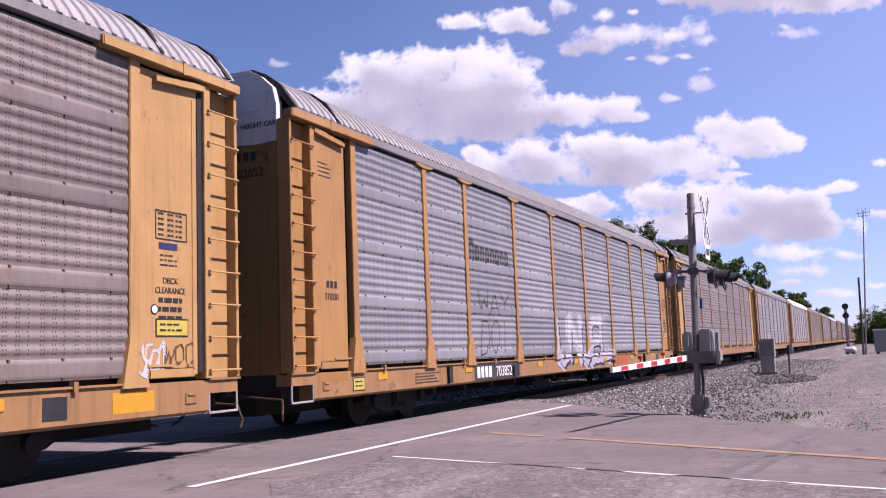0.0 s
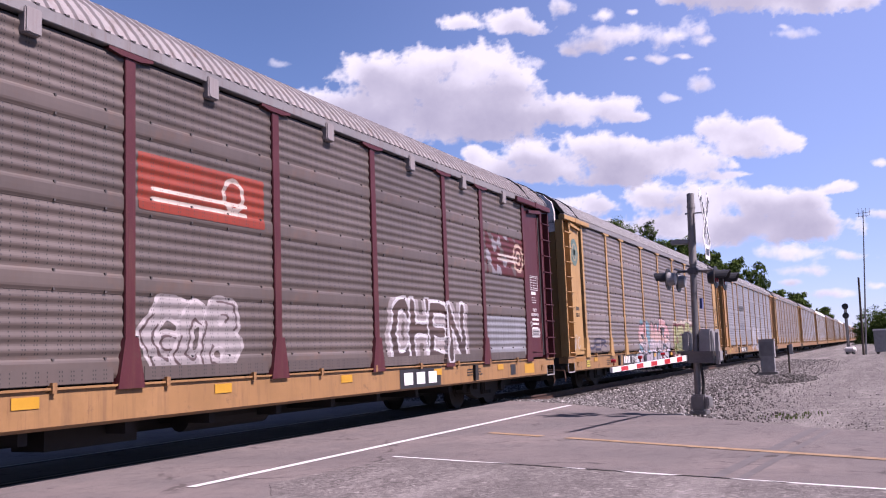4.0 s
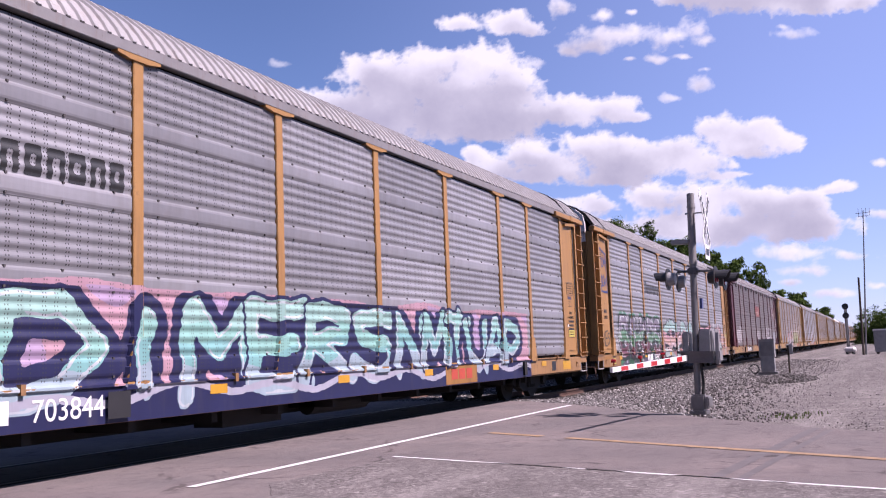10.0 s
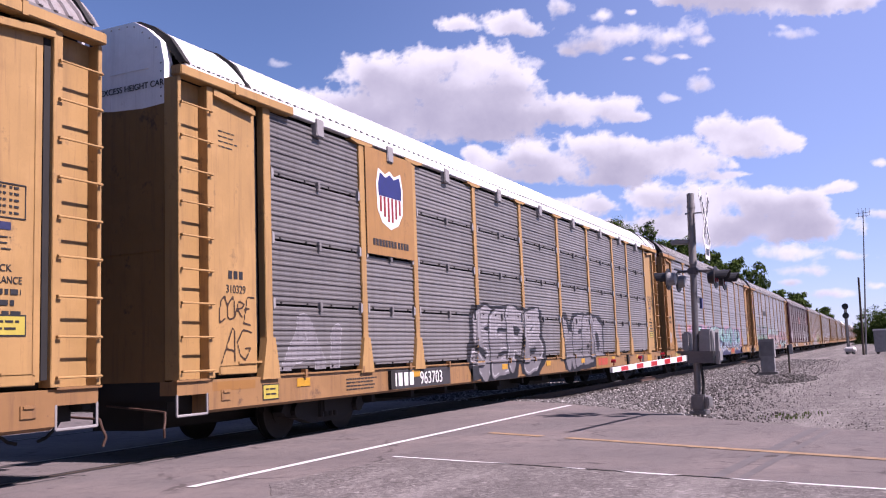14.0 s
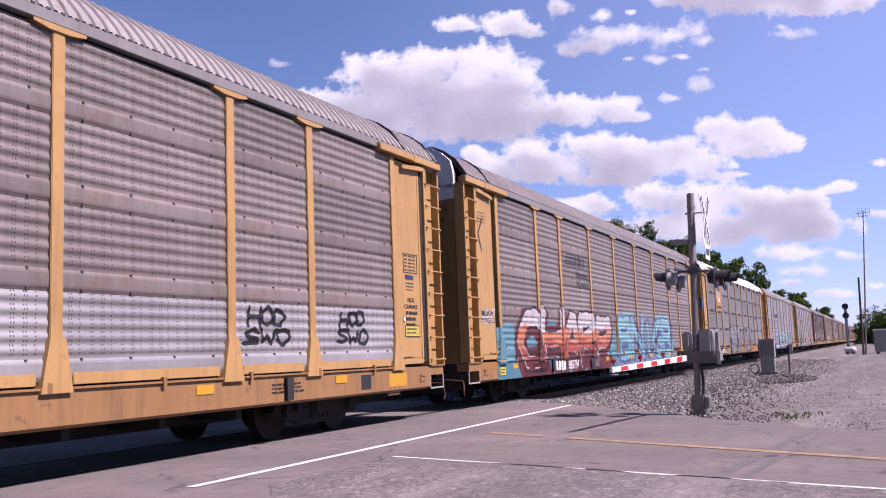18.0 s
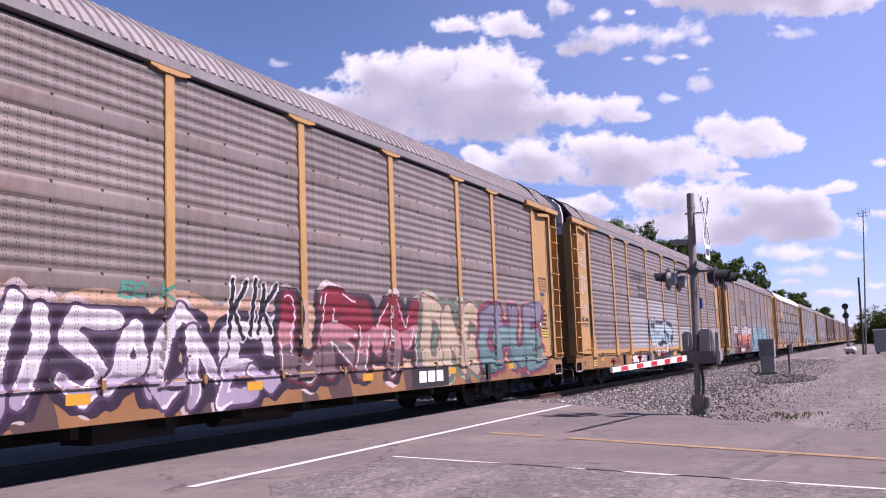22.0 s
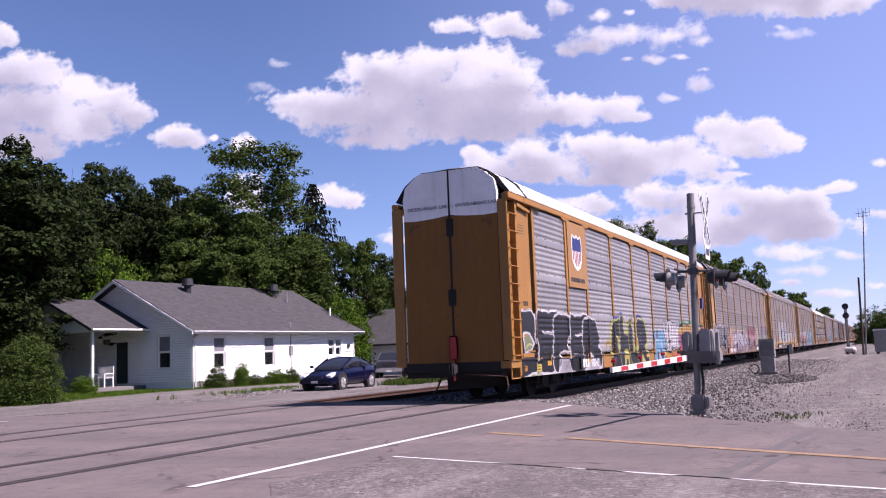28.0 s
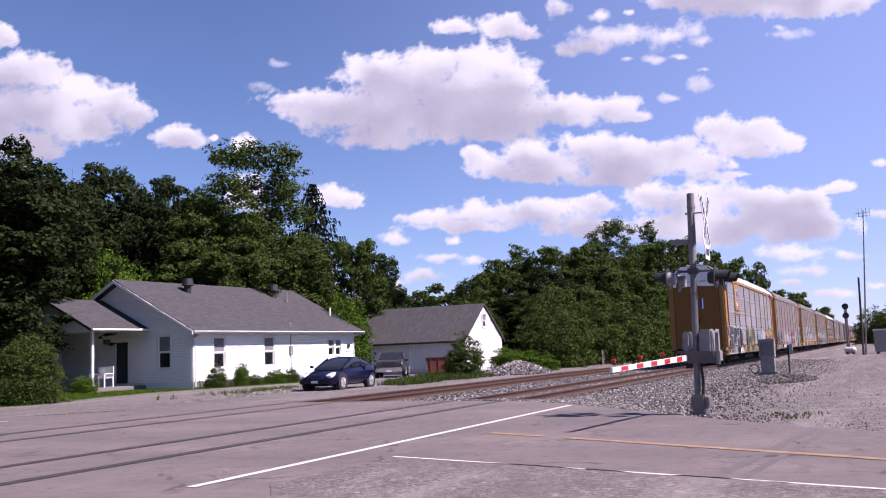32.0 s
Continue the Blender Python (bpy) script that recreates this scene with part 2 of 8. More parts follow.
NEEDLE = leaf_mat("needles", (0.004, 0.008, 0.005), (0.013, 0.019, 0.010))
BARK = plain("bark", (0.042, 0.034, 0.027), 0.95, 0, 0.4, 4, 0.6)
SIDING = plain("white_siding", (0.74, 0.74, 0.735), 0.6, 0, 0.06, 2, 0.05)
TRIM_WHITE = plain("white_trim", (0.66, 0.66, 0.655), 0.5, 0, 0.06, 3, 0.05)
FENCE = plain("grey_board", (0.10, 0.088, 0.076), 0.9, 0, 0.35, 4, 0.4)
SHINGLE = roof_shingle_mat()
GALV = plain("galvanised_steel", (0.176, 0.172, 0.176), 0.45, 0.6, 0.25, 5, 0.2)
ALU = plain("aluminium_grey", (0.225, 0.220, 0.222), 0.5, 0.15, 0.25, 5)
BLACK = plain("black_paint", (0.018, 0.018, 0.02), 0.5)
SIGN_WHITE = plain("sign_white", (0.574, 0.567, 0.560), 0.4, 0, 0.08)
SIGN_RED = plain("sign_red", (0.36, 0.022, 0.028), 0.4, 0, 0.12)
LENS_RED = plain("red_lens", (0.25, 0.01, 0.012), 0.15, 0, 0.1, 6, 0)
BLUE = plain("blue_plate", (0.03, 0.045, 0.16), 0.4)
CONCRETE = plain("concrete", (0.151, 0.143, 0.139), 0.9, 0, 0.25, 3, 0.4)
glass = Mat("window_glass", 0.05, 0, 0.6).base((0.015, 0.017, 0.02))
GLASS = glass.m
# upper pane's pale colour holds both a blind and the reflected sky
PALE_PANE = plain("pale_blind_and_sky_pane", (0.17, 0.17, 0.185), 0.15, 0, 0.2, 3, 0)


# ---- mesh helpers ----
def box(bm, x0, x1, y0, y1, z0, z1, bev=0.0):
    m = Matrix.LocRotScale(((x0 + x1) / 2, (y0 + y1) / 2, (z0 + z1) / 2), None, (abs(x1 - x0), abs(y1 - y0), abs(z1 - z0)))
    r = bmesh.ops.create_cube(bm, size=1, matrix=m)
    if bev:
        eds = list({e for v in r["verts"] for e in v.link_edges})
        bmesh.ops.bevel(bm, geom=eds, offset=bev, segments=2, affect="EDGES")
    return bm


def tube(bm, p0, p1, r0, r1=None, seg=10, caps=True):
    p0, p1 = Vector(p0), Vector(p1)
    d = p1 - p0
    m = Matrix.Translation((p0 + p1) / 2) @ d.to_track_quat("Z", "Y").to_matrix().to_4x4()
    bmesh.ops.create_cone(bm, cap_ends=caps, segments=seg, radius1=r0, radius2=r0 if r1 is None else r1, depth=d.length, matrix=m)
    return bm


def prism(bm, pts, axis, a, b):
    """A closed outline (list of 2D points) swept along an axis from a to b."""
    def at(p, w):
        return {"x": (w, p[0], p[1]), "y": (p[0], w, p[1]), "z": (p[0], p[1], w)}[axis]
    lo = [bm.verts.new(at(p, a)) for p in pts]
    hi = [bm.verts.new(at(p, b)) for p in pts]
    n = len(pts)
    for i in range(n):
        bm.faces.new((lo[i], lo[(i + 1) % n], hi[(i + 1) % n], hi[i]))
    bm.faces.new(lo[::-1])
    bm.faces.new(hi)
    bmesh.ops.recalc_face_normals(bm, faces=bm.faces)
    return bm


def mesh_of(name, bm, material, smooth=False):
    me = bpy.data.meshes.new(name)
    bm.to_mesh(me)
    bm.free()
    for mt in material if isinstance(material, (list, tuple)) else [material]:
        me.materials.append(mt)
    if smooth:
        me.polygons.foreach_set("use_smooth", [True] * len(me.polygons))
    return me


def part(name, bm, material, parent, label="", smooth=False):
    ob = new(name, mesh_of(name, bm, material, smooth))
    ob.parent = parent
    return tagged(ob, label)


def piece(name, me, parent, loc=(0, 0, 0), material=None, label=""):
    """An object on a shared mesh, with a material of its own where one is given."""
    ob = new(name, me)
    ob.parent, ob.location = parent, loc
    if material is not None:
        ob.material_slots[0].link = "OBJECT"
        ob.material_slots[0].material = material
    return tagged(ob, label)


def thing(name, label, category, loc=(0, 0, 0), rz=0.0, group="", kind=""):
    ob = new(name)
    ob.empty_display_size = 0.2
    ob.matrix_basis = pose(*loc, 0, 0, rz)
    return tagged(ob, label, category, group, kind)


def solid(name, bm, material, label, category="", kind="", group="", smooth=False):
    return tagged(new(name, mesh_of(name, bm, material, smooth)), label, category, group, kind)


# ---- ground, road and tracks ----
TRACK, TRACK_2, PITCH, FRONT = 9.27, 14.36, 28.92, 10.59


def ground_height(x, y):
    """The ballast bed lies lower than the road beside the rails."""
    a = min(1, max(0, (x - 21.5) / 2.5)) * min(1, max(0, (y - 5.2) / 1.2)) * min(1, max(0, (18.6 - y) / 1.2))
    b = min(1, max(0, (-9 - x) / 3)) * min(1, max(0, (y - 5.2) / 1.2)) * min(1, max(0, (18.6 - y) / 1.2))
    return -0.035 - 0.16 * max(a, b)


def ground():
    xs = [-3000, -600, -150, -60, -30] + [-20 + i * 1.0 for i in range(130)] + [120, 150, 220, 400, 900, 3500]
    ys = [-3000, -600, -150, -50, -20, -10] + [-6 + i * 0.6 for i in range(66)] + [36, 50, 90, 200, 600, 3000]
    me = bpy.data.meshes.new("ground")
    vs = [(x, y, ground_height(x, y) + 0.012 * noise.noise((x * 0.7, y * 0.7, 0))) for x in xs for y in ys]
    n = len(ys)
    fs = [(i * n + j, (i + 1) * n + j, (i + 1) * n + j + 1, i * n + j + 1) for i in range(len(xs) - 1) for j in range(n - 1)]
    me.from_pydata(vs, [], fs)
    me.materials.append(GRAVEL)
    tagged(new("ground", me), "pale dusty gravel ground beside the tracks", "ground", kind="structure")


def sheet(name, outline, z, material, label, category, thick=0.03, kind="structure"):
    bm = bmesh.new()
    prism(bm, outline, "z", z - thick, z)
    return solid(name, bm, material, label, category, kind)


def road():
    edge = [(21.4, 8.7), (20.9, 7.6), (19.8, 6.3), (17.9, 4.6), (15.6, 2.65), (14.0, 1.1), (12.5, -0.6), (10.5, -4), (6, -14), (0, -28), (-10, -50), (-40, -50), (-24, -14), (-14, -2),
            (-9, 8.5), (-7, 18), (-4, 30), (0, 60), (24, 60), (19, 34), (17.0, 21), (17.4, 19.4), (20.6, 18.3), (22.0, 15.9), (22.0, 12.5)]
    sheet("road", edge, 0.0, ASPHALT, "worn pale asphalt road over a level crossing", "road", 0.12)
    lines = thing("road_marking", "faded painted lines on the asphalt", "road marking", kind="structure")

    def stripe(p, q, w, mat, name, label, broken=0, lift=0.006):
        p, q = Vector((*p, 0)), Vector((*q, 0))
        d = (q - p)
        side = Vector((-d.y, d.x, 0)).normalized() * w / 2
        bm = bmesh.new()
        n = max(1, int(d.length / 0.16))
        rows = []
        for i in range(n + 1):
            c = p + d * i / n
            j = 0.012 * noise.noise((c.x * 3, c.y * 3, 1))
            rows.append((bm.verts.new(c + side * (1 + j * 8) + Vector((0, 0, lift))), bm.verts.new(c - side * (1 - j * 8) + Vector((0, 0, lift)))))
        for i in range(n):
            c = p + d * (i + 0.5) / n
            if broken and noise.noise((c.x * 1.1, c.y * 1.1, 7)) < broken:
                continue
            bm.faces.new((*rows[i], *rows[i + 1][::-1]))
        part(name, bm, mat, lines, label)

    stripe((7.2, 6.16), (19.25, 6.10), 0.11, WHITE_LINE, "stop_line", "white stop line beside the rails")
    stripe((12.9, 5.36), (7.0, -6.2), 0.15, ORANGE_LINE, "centre_line", "worn orange centre line", -0.22)
    stripe((9.85, 5.35), (6.3, -6.0), 0.06, WHITE_LINE, "edge_line", "thin worn white edge line", -0.55)
    stripe((15.6, 18.6), (13.8, 21.5), 0.10, WHITE_LINE, "edge_line", "thin worn white edge line", -0.2)
    # dark strips painted on the asphalt as shadows cast from overhead
    dark = plain("painted_wire_shadow", (0.085, 0.075, 0.075), 0.9, 0, 0.3, 4, 0.1)
    for p, q, w in (((7.46, 1.57), (13.7, 0.87), 0.13), ((7.51, 1.32), (13.4, 0.68), 0.09)):
        stripe(p, q, w, dark, "wire_shadow_strip", "dark strip painted as an overhead wire's shadow", lift=0.0025)
    # lower worn apron in front of the road's edge
    apron = [(9.7, 5.25), (9.3, 3.4), (8.1, 0.0), (6.0, -6), (-6, -6), (-8, 3.0), (2.0, 4.4), (5.2, 4.95), (6.9, 5.0), (7.6, 5.5)]
    rag = []
    for p, q in zip(apron, apron[1:] + apron[:1]):
        n = max(1, int(math.hypot(q[0] - p[0], q[1] - p[1]) / 0.12))
        for i in range(n):
            x, y = p[0] + (q[0] - p[0]) * i / n, p[1] + (q[1] - p[1]) * i / n
            k = noise.noise((x * 1.6, y * 1.6, 3)) * 0.16 + noise.noise((x * 6, y * 6, 5)) * 0.06
            rag.append((x + k, y + k))
    sheet("pavement", rag, 0.006, gravel_mat("worn_apron", [(0.062, 0.054, 0.052), (0.118, 0.104, 0.101), (0.172, 0.156, 0.150), (0.066, 0.057, 0.056)], 60, bump=0.4, dist=0.01),
          "rough worn asphalt apron with loose grit", "pavement")


def rails():
    """Two tracks: rails as rolled sections, ties and spikes beyond the crossing."""
    prof = [(-0.07, -0.17), (0.07, -0.17), (0.07, -0.155), (0.012, -0.13), (0.012, -0.045), (0.036, -0.035), (0.036, -0.004), (-0.036, -0.004), (-0.036, -0.035), (-0.012, -0.045), (-0.012, -0.13), (-0.07, -0.155)]
    for yc, lab in ((TRACK, "rusty steel rails of the track the train runs on"), (TRACK_2, "rusty steel rails of the empty second track")):
        tr = thing("railway_track", lab, "railway track", (0, yc, 0), kind="structure")
        for s in (-0.77, 0.77):
            for x0, x1 in ((21.5, 2500), (-400, -8)):
                bm = bmesh.new()
                prism(bm, [(s + a, b) for a, b in prof], "x", x0, x1)
                r = part("rail", bm, RAIL, tr)
                bm = bmesh.new()
                box(bm, x0, x1, s - 0.034, s + 0.034, -0.004, 0.001)
                part("rail_head", bm, RAIL_TOP, r, "worn bright running surface")
            bm = bmesh.new()
            box(bm, -8, 21.5, s - 0.045, s + 0.045, -0.02, 0.006)
            part("rail_in_road", bm, RAIL_TOP, tr, "rail head set flush in the road")
            bm = bmesh.new()
            k = 1 if s < 0 else -1
            box(bm, -8, 21.5, s + k * 0.047, s + k * 0.125, -0.02, 0.004)
            part("flangeway", bm, DARK, tr, "dark flangeway groove")
            bm = bmesh.new()
            box(bm, -8, 21.5, s - k * 0.047, s - k * 0.10, -0.02, 0.0045)
            part("joint_seal", bm, DARK, tr, "dark tarred joint")
        bm = bmesh.new()
        box(bm, -0.115, 0.115, -1.3, 1.3, -0.33, -0.155, 0.012)
        me = mesh_of("tie", bm, TIE)
        for i in range(120):
            t = piece("tie", me, tr, (21.9 + i * 0.55, 0.03 * math.sin(i * 5.1), 0))
            t.rotation_euler = (0, 0, 0.02 * math.sin(i * 3.7))


def stones():
    """Loose ballast beside and between the rails, and scattered grit."""
    rnd = random.Random(4)
    base = bmesh.new()
    bmesh.ops.create_icosphere(base, subdivisions=1, radius=1)
    ico_v = [v.co.copy() for v in base.verts]
    ico_f = [tuple(v.index for v in f.verts) for f in base.faces]
    base.free()

    def heap(name, label, spots, mat, shape=None):
        vs, fs = [], []
        for x, y, z, s in spots:
            o = len(vs)
            m = Euler((rnd.random() * 6, rnd.random() * 6, rnd.random() * 6)).to_matrix() @ Matrix.Diagonal((s * rnd.uniform(0.7, 1.3), s * rnd.uniform(0.6, 1.1), s * rnd.uniform(0.5, 0.9)))
            for v in ico_v:
                w = m @ (v * rnd.uniform(0.75, 1.2))
                vs.append((x + w.x, y + w.y, z + w.z))
            fs += [tuple(o + i for i in f) for f in ico_f]
        me = bpy.data.meshes.new(name)
        me.from_pydata(vs, [], fs)
        me.materials.append(mat)
        return tagged(new(name, me), label, "gravel", kind="stuff")

    st = Mat("ballast_stone", 0.95, 0, 0.2)
    g = st.n("NewGeometry")
    st.base(st.ramp(g.outputs["Random Per Island"], [(0, (0.034, 0.031, 0.030)), (0.5, (0.098, 0.090, 0.087)), (0.88, (0.190, 0.178, 0.172)), (1, (0.36, 0.345, 0.335))]))
    spots = []
    edge_y, edge_x = (-4.0, -0.6, 1.1, 2.65, 4.6, 6.3, 7.6, 8.7, 12.5, 15.9), (10.5, 12.5, 14.0, 15.6, 17.9, 19.8, 20.9, 21.4, 22.0, 22.0)
    for i in range(46000):
        y = rnd.choice((rnd.uniform(1.6, 5.2), rnd.uniform(2.8, 8.3), rnd.uniform(4.6, 8.4), rnd.uniform(4.6, 8.4), rnd.uniform(10.2, 13.4), rnd.uniform(8.6, 10.0)))
        x = float(np.interp(y, edge_y, edge_x)) + 0.03 + 46 * rnd.random() ** 2.1
        fade = max(0.0, min(1.0, (4.6 - y) / 3.0))
        if rnd.random() < fade * 0.75:
            continue
        z = ground_height(x, y) + (0.012 if y < 8.4 else 0.03)
        spots.append((x, y, z, rnd.uniform(0.017, 0.050) * (1 - 0.55 * fade)))
    heap("ballast_stones", "loose grey crushed-stone ballast along the rails", spots, st.m)
    spots = []
    for i in range(2600):
        u, a = rnd.random() ** 0.6, rnd.random() * 6.283
        r = 1.7 * u
        spots.append((46.9 + r * 1.5 * math.cos(a), 17.7 + r * math.sin(a), 0.62 * max(0, 1 - u ** 1.4) + rnd.uniform(-0.05, 0.04), rnd.uniform(0.05, 0.11)))
    heap("gravel_pile", "heap of grey crushed stone beside the tracks", spots, st.m)
    spots = []
    for i in range(2600):
        u, a = rnd.random() ** 0.6, rnd.random() * 6.283
        spots.append((31.4 + 2.5 * u * math.cos(a), 2.72 + 0.9 * u * math.sin(a), -0.03 + 0.17 * max(0, 1 - u ** 1.6) + rnd.uniform(-0.03, 0.02), rnd.uniform(0.022, 0.05)))
    dk = Mat("dark_ballast_stone", 0.95, 0, 0.2)
    g = dk.n("NewGeometry")
    dk.base(dk.ramp(g.outputs["Random Per Island"], [(0, (0.030, 0.027, 0.026)), (0.6, (0.084, 0.077, 0.074)), (1, (0.180, 0.168, 0.161))]))
    heap("stone_mound", "low mound of dark stone round the equipment case", spots, dk.m)
    spots = []
    for i in range(9000):
        x, y = 12.5 + 45 * rnd.random() ** 1.8, rnd.uniform(-4, 5.5)
        if x < 22 and y > 1.2 + (x - 14) * 0.55 or x < 13.5 + y * 0.9:
            continue
        spots.append((x, y, -0.03, rnd.uniform(0.006, 0.016)))
    rub = []
    for i in range(5200):
        u, v = rnd.random(), rnd.random()
        x, y = 21.8 + 13.5 * u, 19.5 + 2.2 * u + (2.9 * u + 0.6) * (v - 0.15) * (0.4 + 0.6 * rnd.random())
        rub.append((x, y, -0.01, rnd.uniform(0.02, 0.055) * (0.5 + 0.9 * u)))
    heap("rubble", "strip of grey rubble between the road and the gravel drive", rub, st.m)
    heap("grit", "scattered grit on the gravel lot", spots, st.m)


# ---- the train ----
POSTS = [2.53, 5.25, 7.2, 10.12, 13.0, 15.92, 18.8, 21.72, 23.67, 26.39]
END_IN = 0.16
PANEL_Y, POST_Y, Z0, Z1 = -1.445, -1.49, 1.065, 4.86
LEVEL = (Z1 - Z0) / 4


def rib_profile(kind):
    """The panel's section over one level: height above its lower edge, and depth."""
    pts = [(0.0, 0.0)]
    if kind == "coarse":
        pts += [(0.012, -0.004), (0.035, -0.016), (0.06, -0.021), (0.12, -0.022), (0.185, -0.021), (0.21, -0.014), (0.232, 0.0), (0.24, 0.0)]
        for i in range(5):
            z = 0.25 + 0.139 * i
            pts += [(z + 0.139 * q / 8 + 0.0005, -0.0092 * (1 - math.cos(6.2832 * q / 8))) for q in range(8)]
        pts = [p for p in pts if p[0] < LEVEL - 0.008]
        pts.append((LEVEL - 0.006, 0.0))
    else:
        n = 12
        for i in range(n):
            z = 0.02 + (LEVEL - 0.05) * i / n
            d = (LEVEL - 0.05) / n
            k = -0.017 if i % 3 == 1 else -0.010
            pts += [(z + 0.1 * d, 0.0), (z + 0.35 * d, k), (z + 0.65 * d, k), (z + 0.9 * d, 0.0)]
        pts.append((LEVEL - 0.035, 0.0))
    return pts


PROFILES = {k: rib_profile(k) for k in ("coarse", "fine")}
panel_cache, shared, WHEELSETS = {}, {}, []


def panel_mesh(width, kind, lod):
    key = (round(width, 2), kind, lod)
    if key not in panel_cache:
        bm = bmesh.new()
        pts = PROFILES[kind]
        a = [bm.verts.new((0, d, z)) for z, d in pts]
        b = [bm.verts.new((width, d, z)) for z, d in pts]
        for i in range(len(pts) - 1):
            bm.faces.new((a[i], b[i], b[i + 1], a[i + 1]))
        # folded edges at top and bottom
        for vs in ((a[0], b[0]), (a[-1], b[-1])):
            c = [bm.verts.new(v.co + Vector((0, 0.03, 0))) for v in vs]
            bm.faces.new((vs[0], vs[1], c[1], c[0]))
        n = max(2, round(width / 0.75))
        for i in range(n if lod == 0 else 0):
            x = (i + 0.5) * width / n
            for z in ((0.02, 0.222) if kind == "coarse" else (0.015,)):
                box(bm, x - 0.013, x + 0.013, -0.026, 0.0, z - 0.013, z + 0.013)
        for f in bm.faces:
            f.material_index = 0
        for f in bm.faces:
            if len(f.verts) == 4 and lod == 0 and f.calc_area() < 0.0009:
                f.material_index = 1
        panel_cache[key] = mesh_of("side_panel", bm, [PAN_GREY, BOLT])
    return panel_cache[key]


def roof_mesh():
    prof = [(-1.50, 5.03), (-1.42, 5.16), (-1.24, 5.37), (-1.0, 5.56), (-0.74, 5.69), (-0.4, 5.74), (0, 5.755)]
    prof += [(-y, z) for y, z in prof[-2::-1]]
    nrm = []
    for i in range(len(prof)):
        a, b = prof[max(0, i - 1)], prof[min(len(prof) - 1, i + 1)]
        l = math.hypot(b[0] - a[0], b[1] - a[1])
        nrm.append((-(b[1] - a[1]) / l, (b[0] - a[0]) / l))
    xs, k = [], 0
    x = 0.62
    while x < PITCH - 0.62:
        for dx, h in ((0, 0), (0.115, 0), (0.13, 0.03), (0.17, 0.03)):
            xs.append((x + dx, h))
        x += 0.2
    vs = [(x, y + n[0] * h, z + n[1] * h) for x, h in xs for (y, z), n in zip(prof, nrm)]
    m = len(prof)
    fs = [(i * m + j, i * m + j + 1, (i + 1) * m + j + 1, (i + 1) * m + j) for i in range(len(xs) - 1) for j in range(m - 1)]
    me = bpy.data.meshes.new("roof")
    me.from_pydata(vs, [], [f[::-1] for f in fs])
    me.materials.append(ROOF_GREY)
    return me




def car_meshes():
    """All the meshes that the cars share."""
    s = shared
    s["roof"] = roof_mesh()

    def keep(name, bm, mat=YELLOW, smooth=False):
        s[name] = mesh_of(name, bm, mat, smooth)

    bm = bmesh.new()
    box(bm, -0.085, 0.085, POST_Y, -1.37, 1.0, Z1 + 0.02, 0.008)
    keep("post", bm)
    bm = bmesh.new()
    prism(bm, [(-0.21, 0.94), (0.21, 0.94), (0.10, 1.52), (-0.10, 1.52)], "y", -1.515, -1.40)
    keep("post_foot", bm)
    bm = bmesh.new()
    prism(bm, [(-0.36, Z1 + 0.07), (0.36, Z1 + 0.07), (0.36, Z1), (0.15, Z1 - 0.035), (-0.15, Z1 - 0.035), (-0.36, Z1)], "y", -1.51, -1.40)
    keep("post_head", bm)
    bm = bmesh.new()
    box(bm, 0.62, PITCH - 0.62, -1.515, -1.40, Z1 + 0.03, 5.04, 0.01)
    keep("eave_rail", bm)
    bm = bmesh.new()
    n = 0
    x = 0.8
    while x < PITCH - 0.8:
        box(bm, x, x + 0.05, -1.522, -1.50, 5.03, 5.052)
        x += 0.2
    keep("roof_clip_strip", bm, BOLT)
    bm = bmesh.new()
    prism(bm, [(-1.47, 0.60), (-1.40, 0.56), (-1.2, 0.56), (-1.2, 0.98), (-1.47, 0.98)], "x", 1.22, PITCH - 1.22)
    keep("side_sill", bm)
    bm = bmesh.new()
    box(bm, 2.66, PITCH - 2.66, -1.50, -1.42, 0.975, 1.0)
    keep("sill_lip", bm)
    bm = bmesh.new()
    prism(bm, [(0.47, 0.81), (1.062, 0.81), (1.062, 0.98), (0.47, 0.98)], "y", -1.47, -1.2)
    prism(bm, [(0.44, 0.975), (1.062, 0.975), (1.062, 1.0), (0.44, 1.0)], "y", -1.50, -1.42)
    keep("corner_sill", bm)
    bm = bmesh.new()
    box(bm, 1.30, 1.50, -1.485, -1.468, 0.70, 0.84, 0.006)
    box(bm, 1.33, 1.47, -1.50, -1.485, 0.80, 0.83, 0.004)
    keep("jacking_pad", bm)
    bm = bmesh.new()
    box(bm, 1.3, 2.1, -1.462, -1.40, 1.03, 1.15, 0.01)
    box(bm, 1.7, 2.5, -1.47, -1.43, 1.17, 1.20)
    keep("door_bottom_guide", bm)
    # black strip fills the gap beside the ladder, in place of its shade
    bm = bmesh.new()
    box(bm, 1.15, 1.235, -1.458, -1.40, 1.08, 4.72)
    keep("door_slot", bm, DARK)
    bm = bmesh.new()
    edge = [(-1.21, 4.62 + 0.11 * i) for i in range(5)] + [(-1.13, 5.28), (-1.02, 5.42), (-0.9, 5.52), (-0.76, 5.62)] + [(-0.64 + 0.14 * i, 5.64) for i in range(4)]
    for y, z in edge:
        box(bm, 0.490, 0.498, y - 0.009, y + 0.009, z - 0.009, z + 0.009)
    keep("end_rivet_row", bm, EAVE)
    bm = bmesh.new()
    pts = [Vector((0.36, -1.38, 0.62)), Vector((0.34, -1.40, 0.52)), Vector((0.30, -1.42, 0.42)), Vector((0.33, -1.40, 0.32))]
    for a, b in zip(pts, pts[1:]):
        tube(bm, a, b, 0.016, seg=6)
    tube(bm, (0.36, -1.38, 0.62), (0.5, -0.3, 0.70), 0.014, seg=6)
